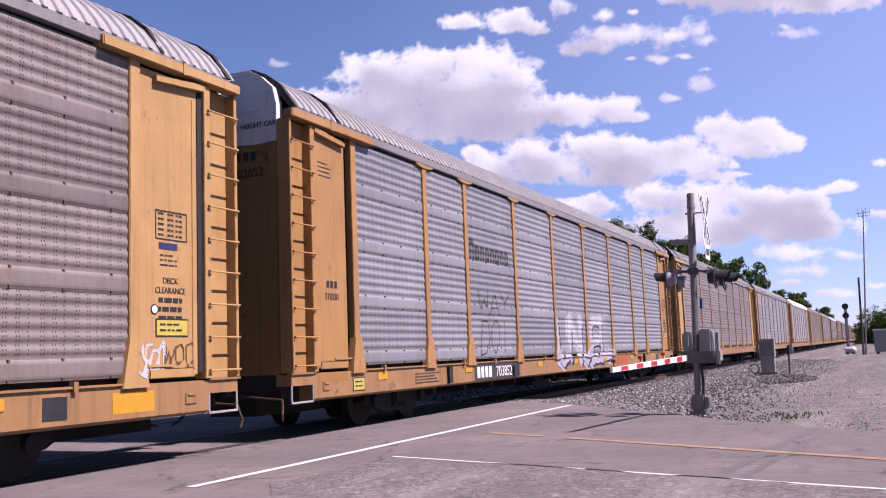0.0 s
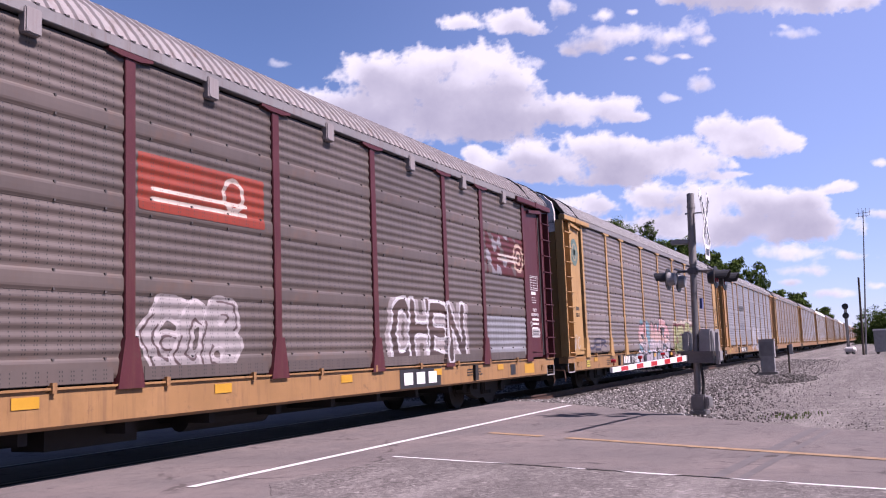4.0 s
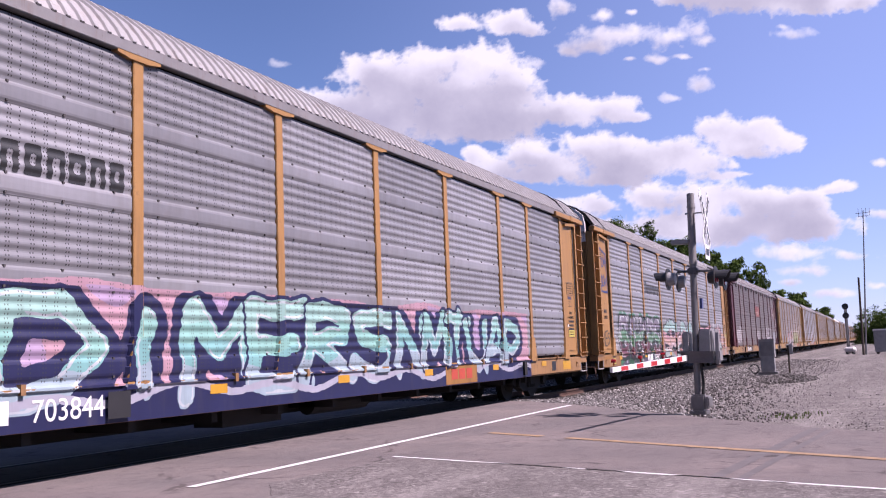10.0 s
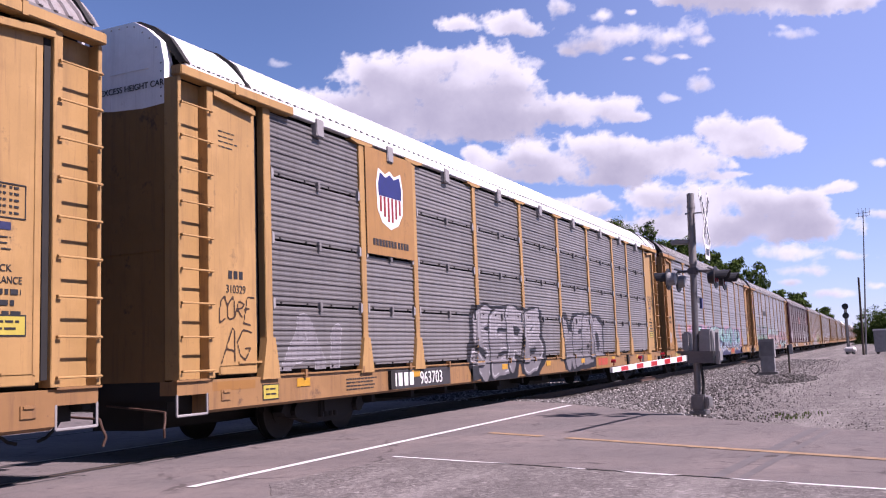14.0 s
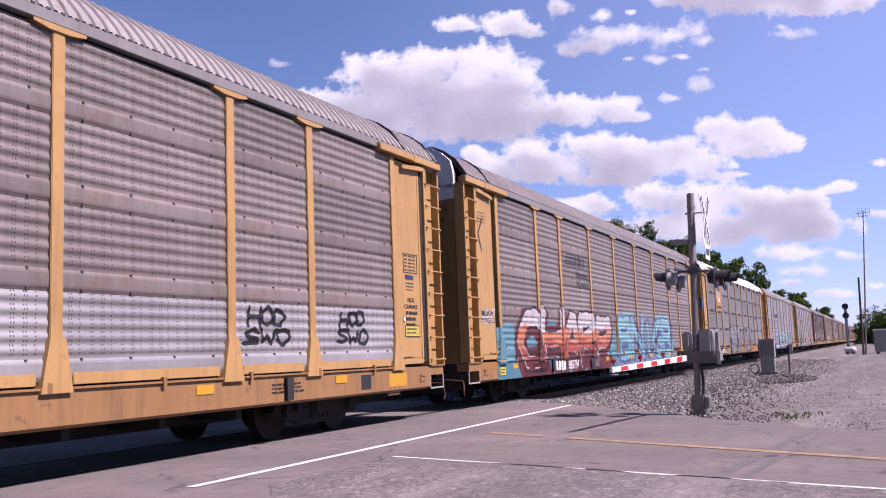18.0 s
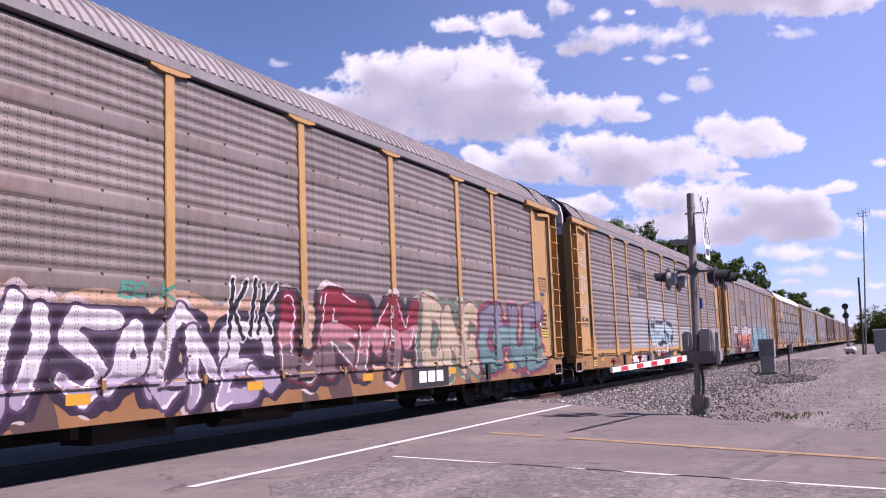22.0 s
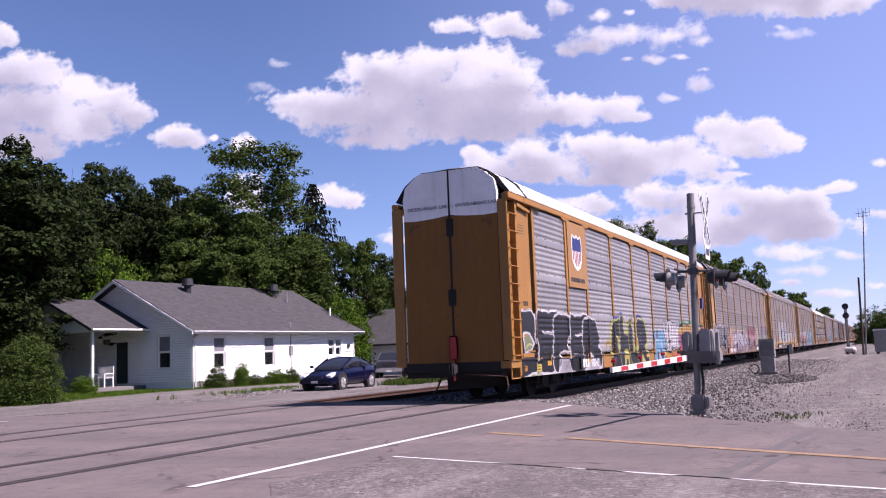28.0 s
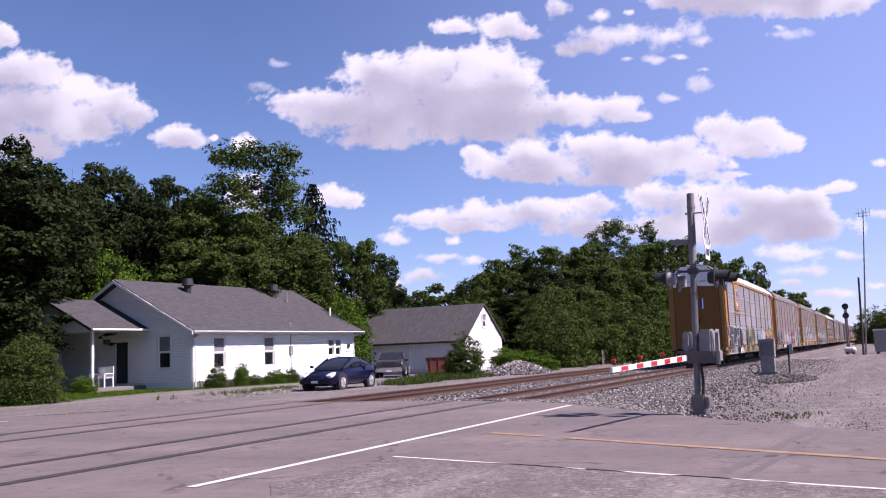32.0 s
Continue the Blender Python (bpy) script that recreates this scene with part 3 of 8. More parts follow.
    keep("cut_lever", bm)
    bm = bmesh.new()
    tube(bm, (2.4, -1.36, 0.60), (PITCH - 2.4, -1.36, 0.60), 0.03, seg=6)
    keep("brake_pipe", bm, DARK)
    bm = bmesh.new()
    box(bm, 0.6, PITCH - 0.6, -1.2, 1.35, 0.62, 1.0)
    box(bm, 1.0, PITCH - 1.0, -0.45, 0.45, 0.34, 0.62)
    for i in range(13):
        x = 5.6 + i * 1.5
        box(bm, x, x + 0.12, -1.3, 1.3, 0.42, 0.62)
    box(bm, 12.2, 13.6, -1.0, -0.5, 0.3, 0.62)
    tube(bm, (14.6, -0.8, 0.46), (16.4, -0.8, 0.46), 0.16, seg=12)
    keep("underframe", bm, DARK)
    # black box added inside the hollow car for its dark interior
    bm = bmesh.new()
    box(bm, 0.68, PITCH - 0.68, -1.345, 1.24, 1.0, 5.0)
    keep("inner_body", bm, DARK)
    bm = bmesh.new()
    box(bm, 1.25, PITCH - 1.25, 1.385, 1.47, 1.0, 5.06)
    for p in POSTS:
        box(bm, p - 0.085, p + 0.085, 1.47, 1.53, 1.0, 5.0)
    keep("far_side", bm, PAN_GREY)
    # end pieces, for the rear end; the front end turns them round
    bm = bmesh.new()
    prism(bm, [(-1.255, 0.98), (0.0, 0.98), (0.0, 4.55), (-1.255, 4.55)], "x", 0.50, 0.66)
    box(bm, 0.492, 0.50, -1.2, -0.06, 2.62, 2.66)
    keep("end_door", bm)
    bm = bmesh.new()
    prism(bm, [(-1.262, 4.52), (-0.9, 4.50), (-0.4, 4.53), (0.0, 4.58), (0.0, 5.69), (-0.76, 5.69), (-0.98, 5.56), (-1.20, 5.36), (-1.262, 5.08)], "x", 0.497, 0.66)
    box(bm, 0.485, 0.50, -1.0, -0.35, 5.02, 5.035)
    keep("end_door_top", bm)
    bm = bmesh.new()
    box(bm, 0.485, 0.53, -0.022, 0.022, 0.98, 5.70)
    box(bm, 0.46, 0.52, -0.09, 0.09, 4.05, 4.5, 0.02)
    box(bm, 0.46, 0.52, -0.1, 0.1, 2.35, 2.75, 0.02)
    keep("door_seam", bm, DARK)
    bm = bmesh.new()
    arc = [(-1.53, 5.05), (-1.27, 5.42), (-1.0, 5.62), (-0.76, 5.73), (0.76, 5.73), (1.0, 5.62), (1.27, 5.42), (1.53, 5.05), (1.42, 5.05), (1.2, 5.33), (0.98, 5.54), (0.76, 5.66), (-0.76, 5.66), (-0.98, 5.54), (-1.2, 5.33), (-1.42, 5.05)]
    prism(bm, arc, "x", 0.60, 0.68)
    keep("roof_edge", bm, DARK)
    bm = bmesh.new()
    prism(bm, arc, "x", 1.9, 1.96)
    keep("roof_seam", bm, DARK)
    bm = bmesh.new()
    box(bm, 0.46, 2.95, -1.575, -1.40, Z1 - 0.01, Z1 + 0.12, 0.012)
    box(bm, 1.55, 1.62, -1.585, -1.40, Z1 - 0.02, Z1 + 0.13)
    keep("door_track", bm)
    bm = bmesh.new()
    prism(bm, [(1.15, 4.74), (2.05, 4.66), (2.05, 4.73), (1.15, 4.83)], "y", -1.53, -1.42)
    keep("track_brace", bm)
    bm = bmesh.new()
    box(bm, 1.16, 2.12, -1.452, -1.38, 1.06, 4.80, 0.006)
    keep("end_plate", bm)
    bm = bmesh.new()
    box(bm, 1.24, 2.30, -1.452, -1.38, 1.06, 4.80, 0.006)
    box(bm, 1.30, 1.34, -1.462, -1.452, 1.12, 4.6, 0.004)
    keep("front_end_plate", bm)
    bm = bmesh.new()
    box(bm, 0.5, 1.16, -1.36, -1.30, 1.0, 4.85)
    keep("recess", bm)
    for sx in (0, 1):
        bm = bmesh.new()
        if sx == 0:
            box(bm, 0.47, 0.53, -1.51, -1.28, 1.0, 4.84, 0.006)
        else:
            box(bm, 1.03, 1.15, -1.51, -1.28, 1.0, 4.84, 0.006)
        keep("ladder_stile%d" % sx, bm)
    bm = bmesh.new()
    box(bm, 0.47, 0.53, 1.30, 1.58, 0.9, 4.84, 0.006)
    box(bm, 0.53, 0.60, 1.52, 1.58, 0.9, 4.84, 0.006)
    box(bm, 0.49, 0.66, 1.24, 1.40, 4.70, 4.84)
    keep("far_stile", bm)
    bm = bmesh.new()
    tube(bm, (0.49, -1.545, 0), (1.10, -1.545, 0), 0.013, seg=6)
    for x in (0.51, 1.08):
        box(bm, x - 0.012, x + 0.012, -1.55, -1.50, -0.016, 0.016)
    keep("rung", bm, YELLOW)
    bm = bmesh.new()
    for p, q in (((0.48, 0.82), (0.48, 0.56)), ((1.04, 0.82), (1.04, 0.56)), ((0.48, 0.56), (1.04, 0.56))):
        tube(bm, (p[0], -1.46, p[1]), (q[0], -1.46, q[1]), 0.017, seg=6)
    keep("step", bm, YELLOW)
    bm = bmesh.new()
    box(bm, 0.5, 0.62, -1.40, 1.40, 0.74, 0.98, 0.01)
    keep("end_sill", bm)
    bm = bmesh.new()
    box(bm, -0.02, 0.6, -0.11, 0.11, 0.72, 0.94, 0.02)
    box(bm, 0.0, 0.16, -0.18, 0.18, 0.68, 0.98, 0.03)
    keep("coupler", bm, DARK)
    bm = bmesh.new()
    pts = [Vector((0.5 - 0.5 * t, 0.35, 0.72 - 0.42 * math.sin(t * math.pi * 0.5))) for t in (0, 0.25, 0.5, 0.75, 1)]
    for a, b in zip(pts, pts[1:]):
        tube(bm, a, b, 0.022, seg=6)
    keep("air_hose", bm, RUBBER)
    # bogie: two wheelsets, side frames, springs
    bm = bmesh.new()
    for y in (-1.02, 1.02):
        prism(bm, [(-1.25, 0.42), (-1.15, 0.56), (-0.5, 0.62), (-0.3, 0.66), (0.3, 0.66), (0.5, 0.62), (1.15, 0.56), (1.25, 0.42), (1.1, 0.34), (0.9, 0.34), (0.45, 0.2), (-0.45, 0.2), (-0.9, 0.34), (-1.1, 0.34)], "y", y - 0.09, y + 0.09)
        for x in (-0.2, -0.07, 0.07, 0.2):
            tube(bm, (x, y * 1.1, 0.28), (x, y * 1.1, 0.56), 0.055, seg=8)
        for x in (-0.9, 0.9):
            tube(bm, (x, y * 0.98, 0.42), (x, y * 1.17, 0.42), 0.12, seg=12)
    box(bm, -0.2, 0.2, -1.2, 1.2, 0.36, 0.62)
    keep("bogie_frame", bm, DARK)
    bm = bmesh.new()
    tube(bm, (0, -0.8, 0.0), (0, 0.8, 0.0), 0.08, seg=10)
    for y in (-0.77, 0.77):
        k = 1 if y > 0 else -1
        tube(bm, (0, y - 0.06, 0), (0, y + 0.06, 0), 0.415, seg=32)
        tube(bm, (0, y - k * 0.075, 0), (0, y - k * 0.05, 0), 0.44, seg=32)
        tube(bm, (0, y + k * 0.05, 0), (0, y + k * 0.075, 0), 0.2, seg=16)
    keep("wheelset", bm, WHEEL)
    bm = bmesh.new()
    box(bm, -0.11, 0.11, -1.545, -1.42, 4.68, 4.97, 0.015)
    box(bm, -0.08, -0.04, -1.55, -1.545, 4.70, 4.73)
    keep("eave_bracket", bm)
    bm = bmesh.new()
    box(bm, -0.035, 0.035, -1.50, -1.43, -0.10, 0.05, 0.008)
    keep("joint_clip", bm)
    bm = bmesh.new()
    prism(bm, [(-0.03, -0.09), (0.03, -0.06), (0.03, 0.06), (-0.03, 0.09)], "y", -1.495, -1.43)
    keep("post_hook", bm)
    bm = bmesh.new()
    box(bm, -0.03, 0.03, -1.52, -1.44, 0.94, 1.05)
    keep("tie_clip", bm)


def rack_car(k, label, paint, panel, roof, sill, kind="coarse", endtop=None, lod=0, low_panel=None, patch=None):
    """A tri-level auto rack. k counts the gaps back from the first one; its base lies at the gap behind it."""
    car = thing("auto_rack_car", label, "rail car", (FRONT - PITCH * k, TRACK, 0), group="auto rack cars of the train")
    s = shared

    def put(name, loc=(0, 0, 0), material=None, mesh=None, parent=None, lab=""):
        o = piece(name, s[mesh or name], parent or car, loc, material, lab)
        if name in ("roof", "eave_rail", "inner_body", "underframe", "far_side"):
            o.matrix_basis = Matrix.Translation((PITCH / 2, 0, 0)) @ Matrix.Diagonal((0.9886, 1, 1, 1)) @ Matrix.Translation((-PITCH / 2, 0, 0))
        return o

    put("roof", material=roof, lab="ribbed sheet-metal roof")
    put("eave_rail", material=paint if kind == "yellow_eave" else (roof if roof is ROOF_WHITE else EAVE))
    tagged(put("roof_clip_strip"), kind="stuff")
    sooty_shaded = END_SHADE_MAROON if paint is MAROON else END_SHADE_ORANGE if paint is YELLOW_DEEP else END_SHADE_GRIME
    put("side_sill", material=sill, lab="worn painted side sill")
    put("sill_lip", material=sill)
    put("underframe")
    put("brake_pipe")
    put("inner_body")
    put("far_side")
    rib = "fine" if kind == "fine" else "coarse"
    for i, (a, b) in enumerate(zip(POSTS, POSTS[1:])):
        for lv in range(4):
            mt = panel
            if low_panel and (i, lv) in low_panel[1]:
                mt = low_panel[0]
            if patch and (i, lv) in patch[1]:
                mt = patch[0]
            piece("side_panel", panel_mesh(b - a, rib, lod), car, (a, PANEL_Y, Z0 + lv * LEVEL), mt)
    for p in POSTS:
        post = put("post", (p, 0, 0), paint)
        put("post_foot", (0, 0, 0), paint, parent=post)
        if 3 < p < 26:
            put("post_head", (0, 0, 0), paint, parent=post)
    if lod == 0:
        for i in range(14):
            put("tie_clip", (3.4 + i * 1.7, 0, 0), sill)
    if (kind == "fine" or paint is MAROON) and lod == 0:
        for i, (a, b) in enumerate(zip(POSTS, POSTS[1:])):
            put("eave_bracket", ((a + b) / 2, 0, 0), ROOF_GREY if kind == "fine" else ROOF_DULL)
            if kind == "fine":
                for lv in range(1, 4):
                    put("joint_clip", ((a + b) / 2, 0, Z0 + lv * LEVEL), EAVE)
                    put("post_hook", (b - 0.12, 0, Z0 + lv * LEVEL), ROOF_GREY)
                    put("post_hook", (a + 0.12, 0, Z0 + lv * LEVEL), ROOF_GREY)
    for end in (0, 1):
        m = Matrix.Translation((END_IN, 0, 0)) if end == 0 else Matrix.Translation((PITCH - END_IN, 0, 0)) @ Matrix.Diagonal((-1, 1, 1, 1))

        def putm(name, material=None, mesh=None, flip=False, loc=(0, 0, 0), lab=""):
            o = piece(name, s[mesh or name], car, (0, 0, 0), material, lab)
            o.matrix_basis = m @ Matrix.Translation(loc) @ Matrix.Diagonal((1, -1 if flip else 1, 1, 1))
            return o

        for fl in (False, True):
            putm("end_door", sooty_shaded, flip=fl, lab="sliding end door, soot and shade darkening its paint")
            putm("end_door_top", endtop or END_WHITE, flip=fl, lab="pale upper end panel")
            putm("door_track", paint, flip=fl)
            putm("end_plate", paint, "front_end_plate" if end == 1 else "end_plate", flip=fl)
            if not fl:
                putm("recess", paint)
                putm("ladder_stile", paint, "ladder_stile0")
                putm("ladder_stile", paint, "ladder_stile1")
            else:
                putm("ladder_stile", paint, "far_stile", lab="ladder stile standing clear of the body")
        putm("door_seam")
        putm("roof_edge")
        putm("roof_seam")
        putm("track_brace", paint)
        if lod == 0:
            for i in range(9):
                putm("rung", paint, loc=(0, 0, 1.10 + i * 0.425))
            putm("step", ROOF_GREY if paint is not YELLOW_DEEP else paint, lab="bent steel sill step")
            putm("jacking_pad", sill)
        putm("end_sill", DARK)
        putm("corner_sill", sill)
        if lod == 0:
            putm("door_bottom_guide", paint)
            tagged(putm("end_rivet_row"), kind="stuff")
            putm("cut_lever", RAIL)
        if end == 1:
            putm("door_slot")
        putm("coupler")
        putm("air_hose")
        bog = putm("bogie", None, "bogie_frame", loc=(BOGIE, 0, 0), lab="black cast steel bogie")
        for x in (-0.9, 0.9):
            w = put("wheelset", (x, 0, 0.42), parent=bog)
            if k >= 0:
                WHEELSETS.append((w, x, 1 if end == 0 else -1))
    if k in (2, 7):
        for a, b in zip(POSTS, POSTS[1:]):
            part("kick_strip", box(bmesh.new(), a + 0.24, b - 0.24, -1.475, -1.44, 1.02, 1.15 if k == 7 else 1.19, 0.006), paint if k == 7 else PAN_BROWN, car)
    return car


# ---- buildings ----
def siding(bm, x0, x1, z0, z1, y, out, skip=()):
    """Lap siding boards on a wall that runs along x at y; out is the way they face (-1 or 1). skip: openings."""
    z = z0
    while z < z1 - 0.01:
        h = min(0.125, z1 - z)
        xs = [x0, x1]
        spans = [(x0, x1)]
        for a, b, c, d in skip:
            if z + h > c and z < d:
                spans = [s for p, q in spans for s in ((p, min(q, a)), (max(p, b), q)) if s[1] - s[0] > 0.01]
        for p, q in spans:
            v = [bm.verts.new(t) for t in ((p, y + out * 0.052, z + 0.022), (q, y + out * 0.052, z + 0.022), (q, y + out * 0.006, z + h), (p, y + out * 0.006, z + h))]
            bm.faces.new(v if out < 0 else v[::-1])
            w = [bm.verts.new(t) for t in ((p, y, z + 0.022), (q, y, z + 0.022))]
            bm.faces.new((w[0], w[1], v[1], v[0]) if out < 0 else (v[0], v[1], w[1], w[0]))
        z += 0.125


def window(parent, x0, x1, z0, z1, y, out, trim=0.09):
    """A sash window in a wall along x: trim, two sashes, panes, sill."""
    def face(a):
        return y + out * a
    win = part("window", box(bmesh.new(), x0, x1, min(face(-0.06), face(-0.04)), max(face(-0.06), face(-0.04)), z0, z1), BLACK, parent)
    bm = bmesh.new()
    lo, hi = sorted((face(0.0), face(0.05)))
    for a, b, c, d in ((x0 - trim, x0, z0 - 0.06, z1 + trim), (x1, x1 + trim, z0 - 0.06, z1 + trim), (x0, x1, z1, z1 + trim)):
        box(bm, a, b, lo, hi, c, d)
    part("window_frame", bm, TRIM_WHITE, win)
    lo, hi = sorted((face(-0.02), face(0.06)))
    part("window_sill", box(bmesh.new(), x0 - trim, x1 + trim, lo, hi, z0 - 0.06, z0), TRIM_WHITE, win)
    zm = (z0 + z1) / 2
    for a, b, dep in ((zm, z1, 0.0), (z0, zm, -0.03)):
        bm = bmesh.new()
        lo, hi = sorted((face(dep - 0.025), face(dep)))
        for p, q, r, s in ((x0, x0 + 0.05, a, b), (x1 - 0.05, x1, a, b), (x0 + 0.05, x1 - 0.05, a, a + 0.05), (x0 + 0.05, x1 - 0.05, b - 0.05, b)):
            box(bm, p, q, lo, hi, r, s)
        part("sash", bm, TRIM_WHITE, win)
        lo, hi = sorted((face(dep - 0.016), face(dep - 0.010)))
        part("pane", box(bmesh.new(), x0 + 0.05, x1 - 0.05, lo, hi, a + 0.05, b - 0.05), PALE_PANE if b == z1 else GLASS, win, "pale pane, blind and sky reflection in its colour" if b == z1 else "dark reflecting glass")
    return win


def house():
    """Local axes: x along the long wall, y into the house, origin at the near corner."""
    h = thing("house", "white clapboard bungalow with a grey shingled roof", "house", (35.57, 30.23, -0.03), -4.54)
    L, Wd, EZ, RZ, rv = 13.5, 10.2, 3.0, 5.62, 5.1
    wins = [(1.40, 2.20, 0.98, 2.50), (5.20, 6.00, 0.98, 2.50), (10.87, 11.42, 1.42, 2.35), (11.58, 12.13, 1.42, 2.35)]
    bm = bmesh.new()
    spans = [0.0] + sorted({v for w in wins for v in w[:2]}) + [L]
    for a, b in zip(spans, spans[1:]):
        op = [w for w in wins if w[0] <= a + 0.01 and w[1] >= b - 0.01]
        if op:
            box(bm, a, b, 0, 0.15, 0.0, op[0][2])
            box(bm, a, b, 0, 0.15, op[0][3], EZ)
        else:
            box(bm, a, b, 0, 0.15, 0.0, EZ)
    wall = part("wall_long", bm, SIDING, h, "sunlit white lap siding")
    for i in range(22):
        bm = bmesh.new()
        siding(bm, 0, L, 0.35 + i * 0.125, min(EZ, 0.475 + i * 0.125), 0, -1, wins)
        part("siding_board", bm, SIDING, wall)
    part("foundation", box(bmesh.new(), 0.02, L - 0.02, -0.012, -0.002, 0, 0.35), CONCRETE, h)
    for w in wins:
        window(h, *w, 0, -1)
    bm = bmesh.new()
    box(bm, 0.0, L, Wd - 0.15, Wd, 0, EZ)
    box(bm, L - 0.15, L, 0.15, Wd - 0.15, 0, EZ)
    prism(bm, [(0, EZ), (Wd, EZ), (rv, RZ - 0.15)], "x", L - 0.15, L)
    part("wall_back", bm, SIDING, h)
    # gable wall to the road, built along its own axis
    g = new("wall_gable")
    g.parent = h
    g.matrix_basis = pose(0, 0, 0, 0, 0, 90)
    gw = [(1.51, 2.33, 1.05, 2.66)]
    door = (4.5, 5.42, 0.35, 2.45)
    bm = bmesh.new()
    for a, b, c, d in ((0.0, 1.51, 0, EZ), (1.51, 2.33, 0, 1.05), (1.51, 2.33, 2.66, EZ), (2.33, 4.5, 0, EZ), (4.5, 5.42, 0, 0.35), (4.5, 5.42, 2.45, EZ), (5.42, Wd, 0, EZ)):
        box(bm, a, b, -0.15, 0, c, d)
    prism(bm, [(0, EZ), (Wd, EZ), (rv, RZ - 0.12)], "y", -0.15, 0)
    g.data = None
    part("gable_wall", bm, SIDING, g, "shaded white lap siding")
    z = 0.35
    while z < RZ - 0.3:
        k = max(0.0, (z - EZ + 0.13) / (RZ - 0.12 - EZ))
        bm = bmesh.new()
        siding(bm, rv * k, Wd - (Wd - rv) * k, z, z + 0.125, 0, 1, gw + [door])
        part("siding_board", bm, SIDING, g)
        z += 0.125
    for w in gw:
        window(g, *w, 0, 1)
    bm = bmesh.new()
    box(bm, door[0], door[1], -0.08, -0.04, door[2], door[3])
    box(bm, door[0] + 0.15, door[1] - 0.15, -0.04, -0.02, 0.6, 1.25)
    box(bm, door[0] + 0.15, door[1] - 0.15, -0.04, -0.02, 1.4, 2.3)
    part("front_door", bm, plain("dark_green_door", (0.012, 0.022, 0.018), 0.5), g, "dark front door under the porch")
    bm = bmesh.new()
    for a, b, c, d in ((door[0] - 0.1, door[0], 0.35, 2.55), (door[1], door[1] + 0.1, 0.35, 2.55), (door[0], door[1], 2.45, 2.55)):
        box(bm, a, b, 0, 0.04, c, d)
    part("door_trim", bm, TRIM_WHITE, g)
    # main roof: two slopes with overhang, hipped at the far end
    o, t = 0.45, 0.16
    sl = (RZ - EZ) / rv
    for lab, a, b, sgn in (("roof_slope", -o, rv, 1), ("roof_slope", Wd + o, rv, -1)):
        bm = bmesh.new()
        ze = EZ + 0.08 - o * sl
        pts = [(-o, a, ze), (L + o, a, ze), (L + o, b, RZ + 0.08), (-o, b, RZ + 0.08)]
        up = [bm.verts.new(p) for p in pts]
        dn = [bm.verts.new((p[0], p[1], p[2] - t)) for p in pts]
        bm.faces.new(up)
        bm.faces.new(dn[::-1])
        for i in range(4):
            bm.faces.new((up[i], up[(i + 1) % 4], dn[(i + 1) % 4], dn[i]))
        bmesh.ops.recalc_face_normals(bm, faces=bm.faces)
        part(lab, bm, SHINGLE, h, "grey asphalt shingles")
    ze = EZ + 0.08 - o * sl
    bm = bmesh.new()
    box(bm, -o, L + o, -o - 0.03, -o, ze - 0.16, ze - 0.06)
    part("fascia", bm, TRIM_WHITE, h)
    bm = bmesh.new()
    prism(bm, [(-o - 0.03, ze - 0.04), (-o - 0.13, ze - 0.04), (-o - 0.13, ze - 0.08), (-o - 0.10, ze - 0.12), (-o - 0.03, ze - 0.12)], "x", -o, L + o)
    part("gutter", bm, TRIM_WHITE, h, "white eaves gutter")
    for x, y in ((0.1, -0.06), (L - 0.1, -0.06)):
        bm = bmesh.new()
        tube(bm, (x, y, 0.1), (x, y, ze - 0.35), 0.04, seg=8)
        tube(bm, (x, y, ze - 0.35), (x, -o - 0.08, ze - 0.12), 0.04, seg=8)
        part("downspout", bm, TRIM_WHITE, h)
    for sg, y0 in ((1, -o), (-1, Wd + o)):
        bm = bmesh.new()
        prism(bm, [(y0, ze - 0.04), (y0, ze - 0.20), (rv, RZ - 0.14), (rv, RZ + 0.02)], "x", -o - 0.035, -o)
        part("barge_board", bm, TRIM_WHITE, h)
    bm = bmesh.new()
    box(bm, -o, L + o, -o, 0.0, ze - 0.19, ze - 0.17)
    part("soffit", bm, TRIM_WHITE, h)
    for x, y in ((3.65, 4.0), (10.8, 4.0)):
        v = part("roof_vent", tube(bmesh.new(), (x, y, RZ - 0.65), (x, y, RZ - 0.12), 0.2, seg=14), BLACK, h, "black turbine roof vent")
        part("vent_cap", tube(bmesh.new(), (x, y, RZ - 0.14), (x, y, RZ + 0.24), 0.33, 0.27, seg=14), BLACK, v)
    part("vent_pipe", tube(bmesh.new(), (11.2, 3.3, 4.4), (11.2, 3.3, 5.35), 0.05, seg=8), ALU, h)
    part("vent_pipe", tube(bmesh.new(), (13.3, 1.6, 3.6), (13.3, 1.6, 4.35), 0.05, seg=8), TRIM_WHITE, h, "white plumbing vent")
    bm = bmesh.new()
    box(bm, 7.25, 7.5, -0.14, -0.025, 1.5, 2.0, 0.02)
    tube(bm, (7.38, -0.07, 2.0), (7.38, -0.07, 3.3), 0.025, seg=8)
    tube(bm, (7.38, -0.07, 0.3), (7.38, -0.07, 1.5), 0.02, seg=8)
    part("electric_meter", bm, ALU, h, "grey meter box with conduit")
    bm = bmesh.new()
    box(bm, 12.75, 12.95, -0.12, -0.02, 1.85, 2.05)
    part("wall_lamp", bm, BLACK, h)
    # porch: lower gabled roof that juts out to the road
    pz, pr, y0, y1, x0 = 3.22, 4.70, 3.3, 9.6, -3.2
    ym = (y0 + y1) / 2
    psl = (pr - pz) / (ym - y0)
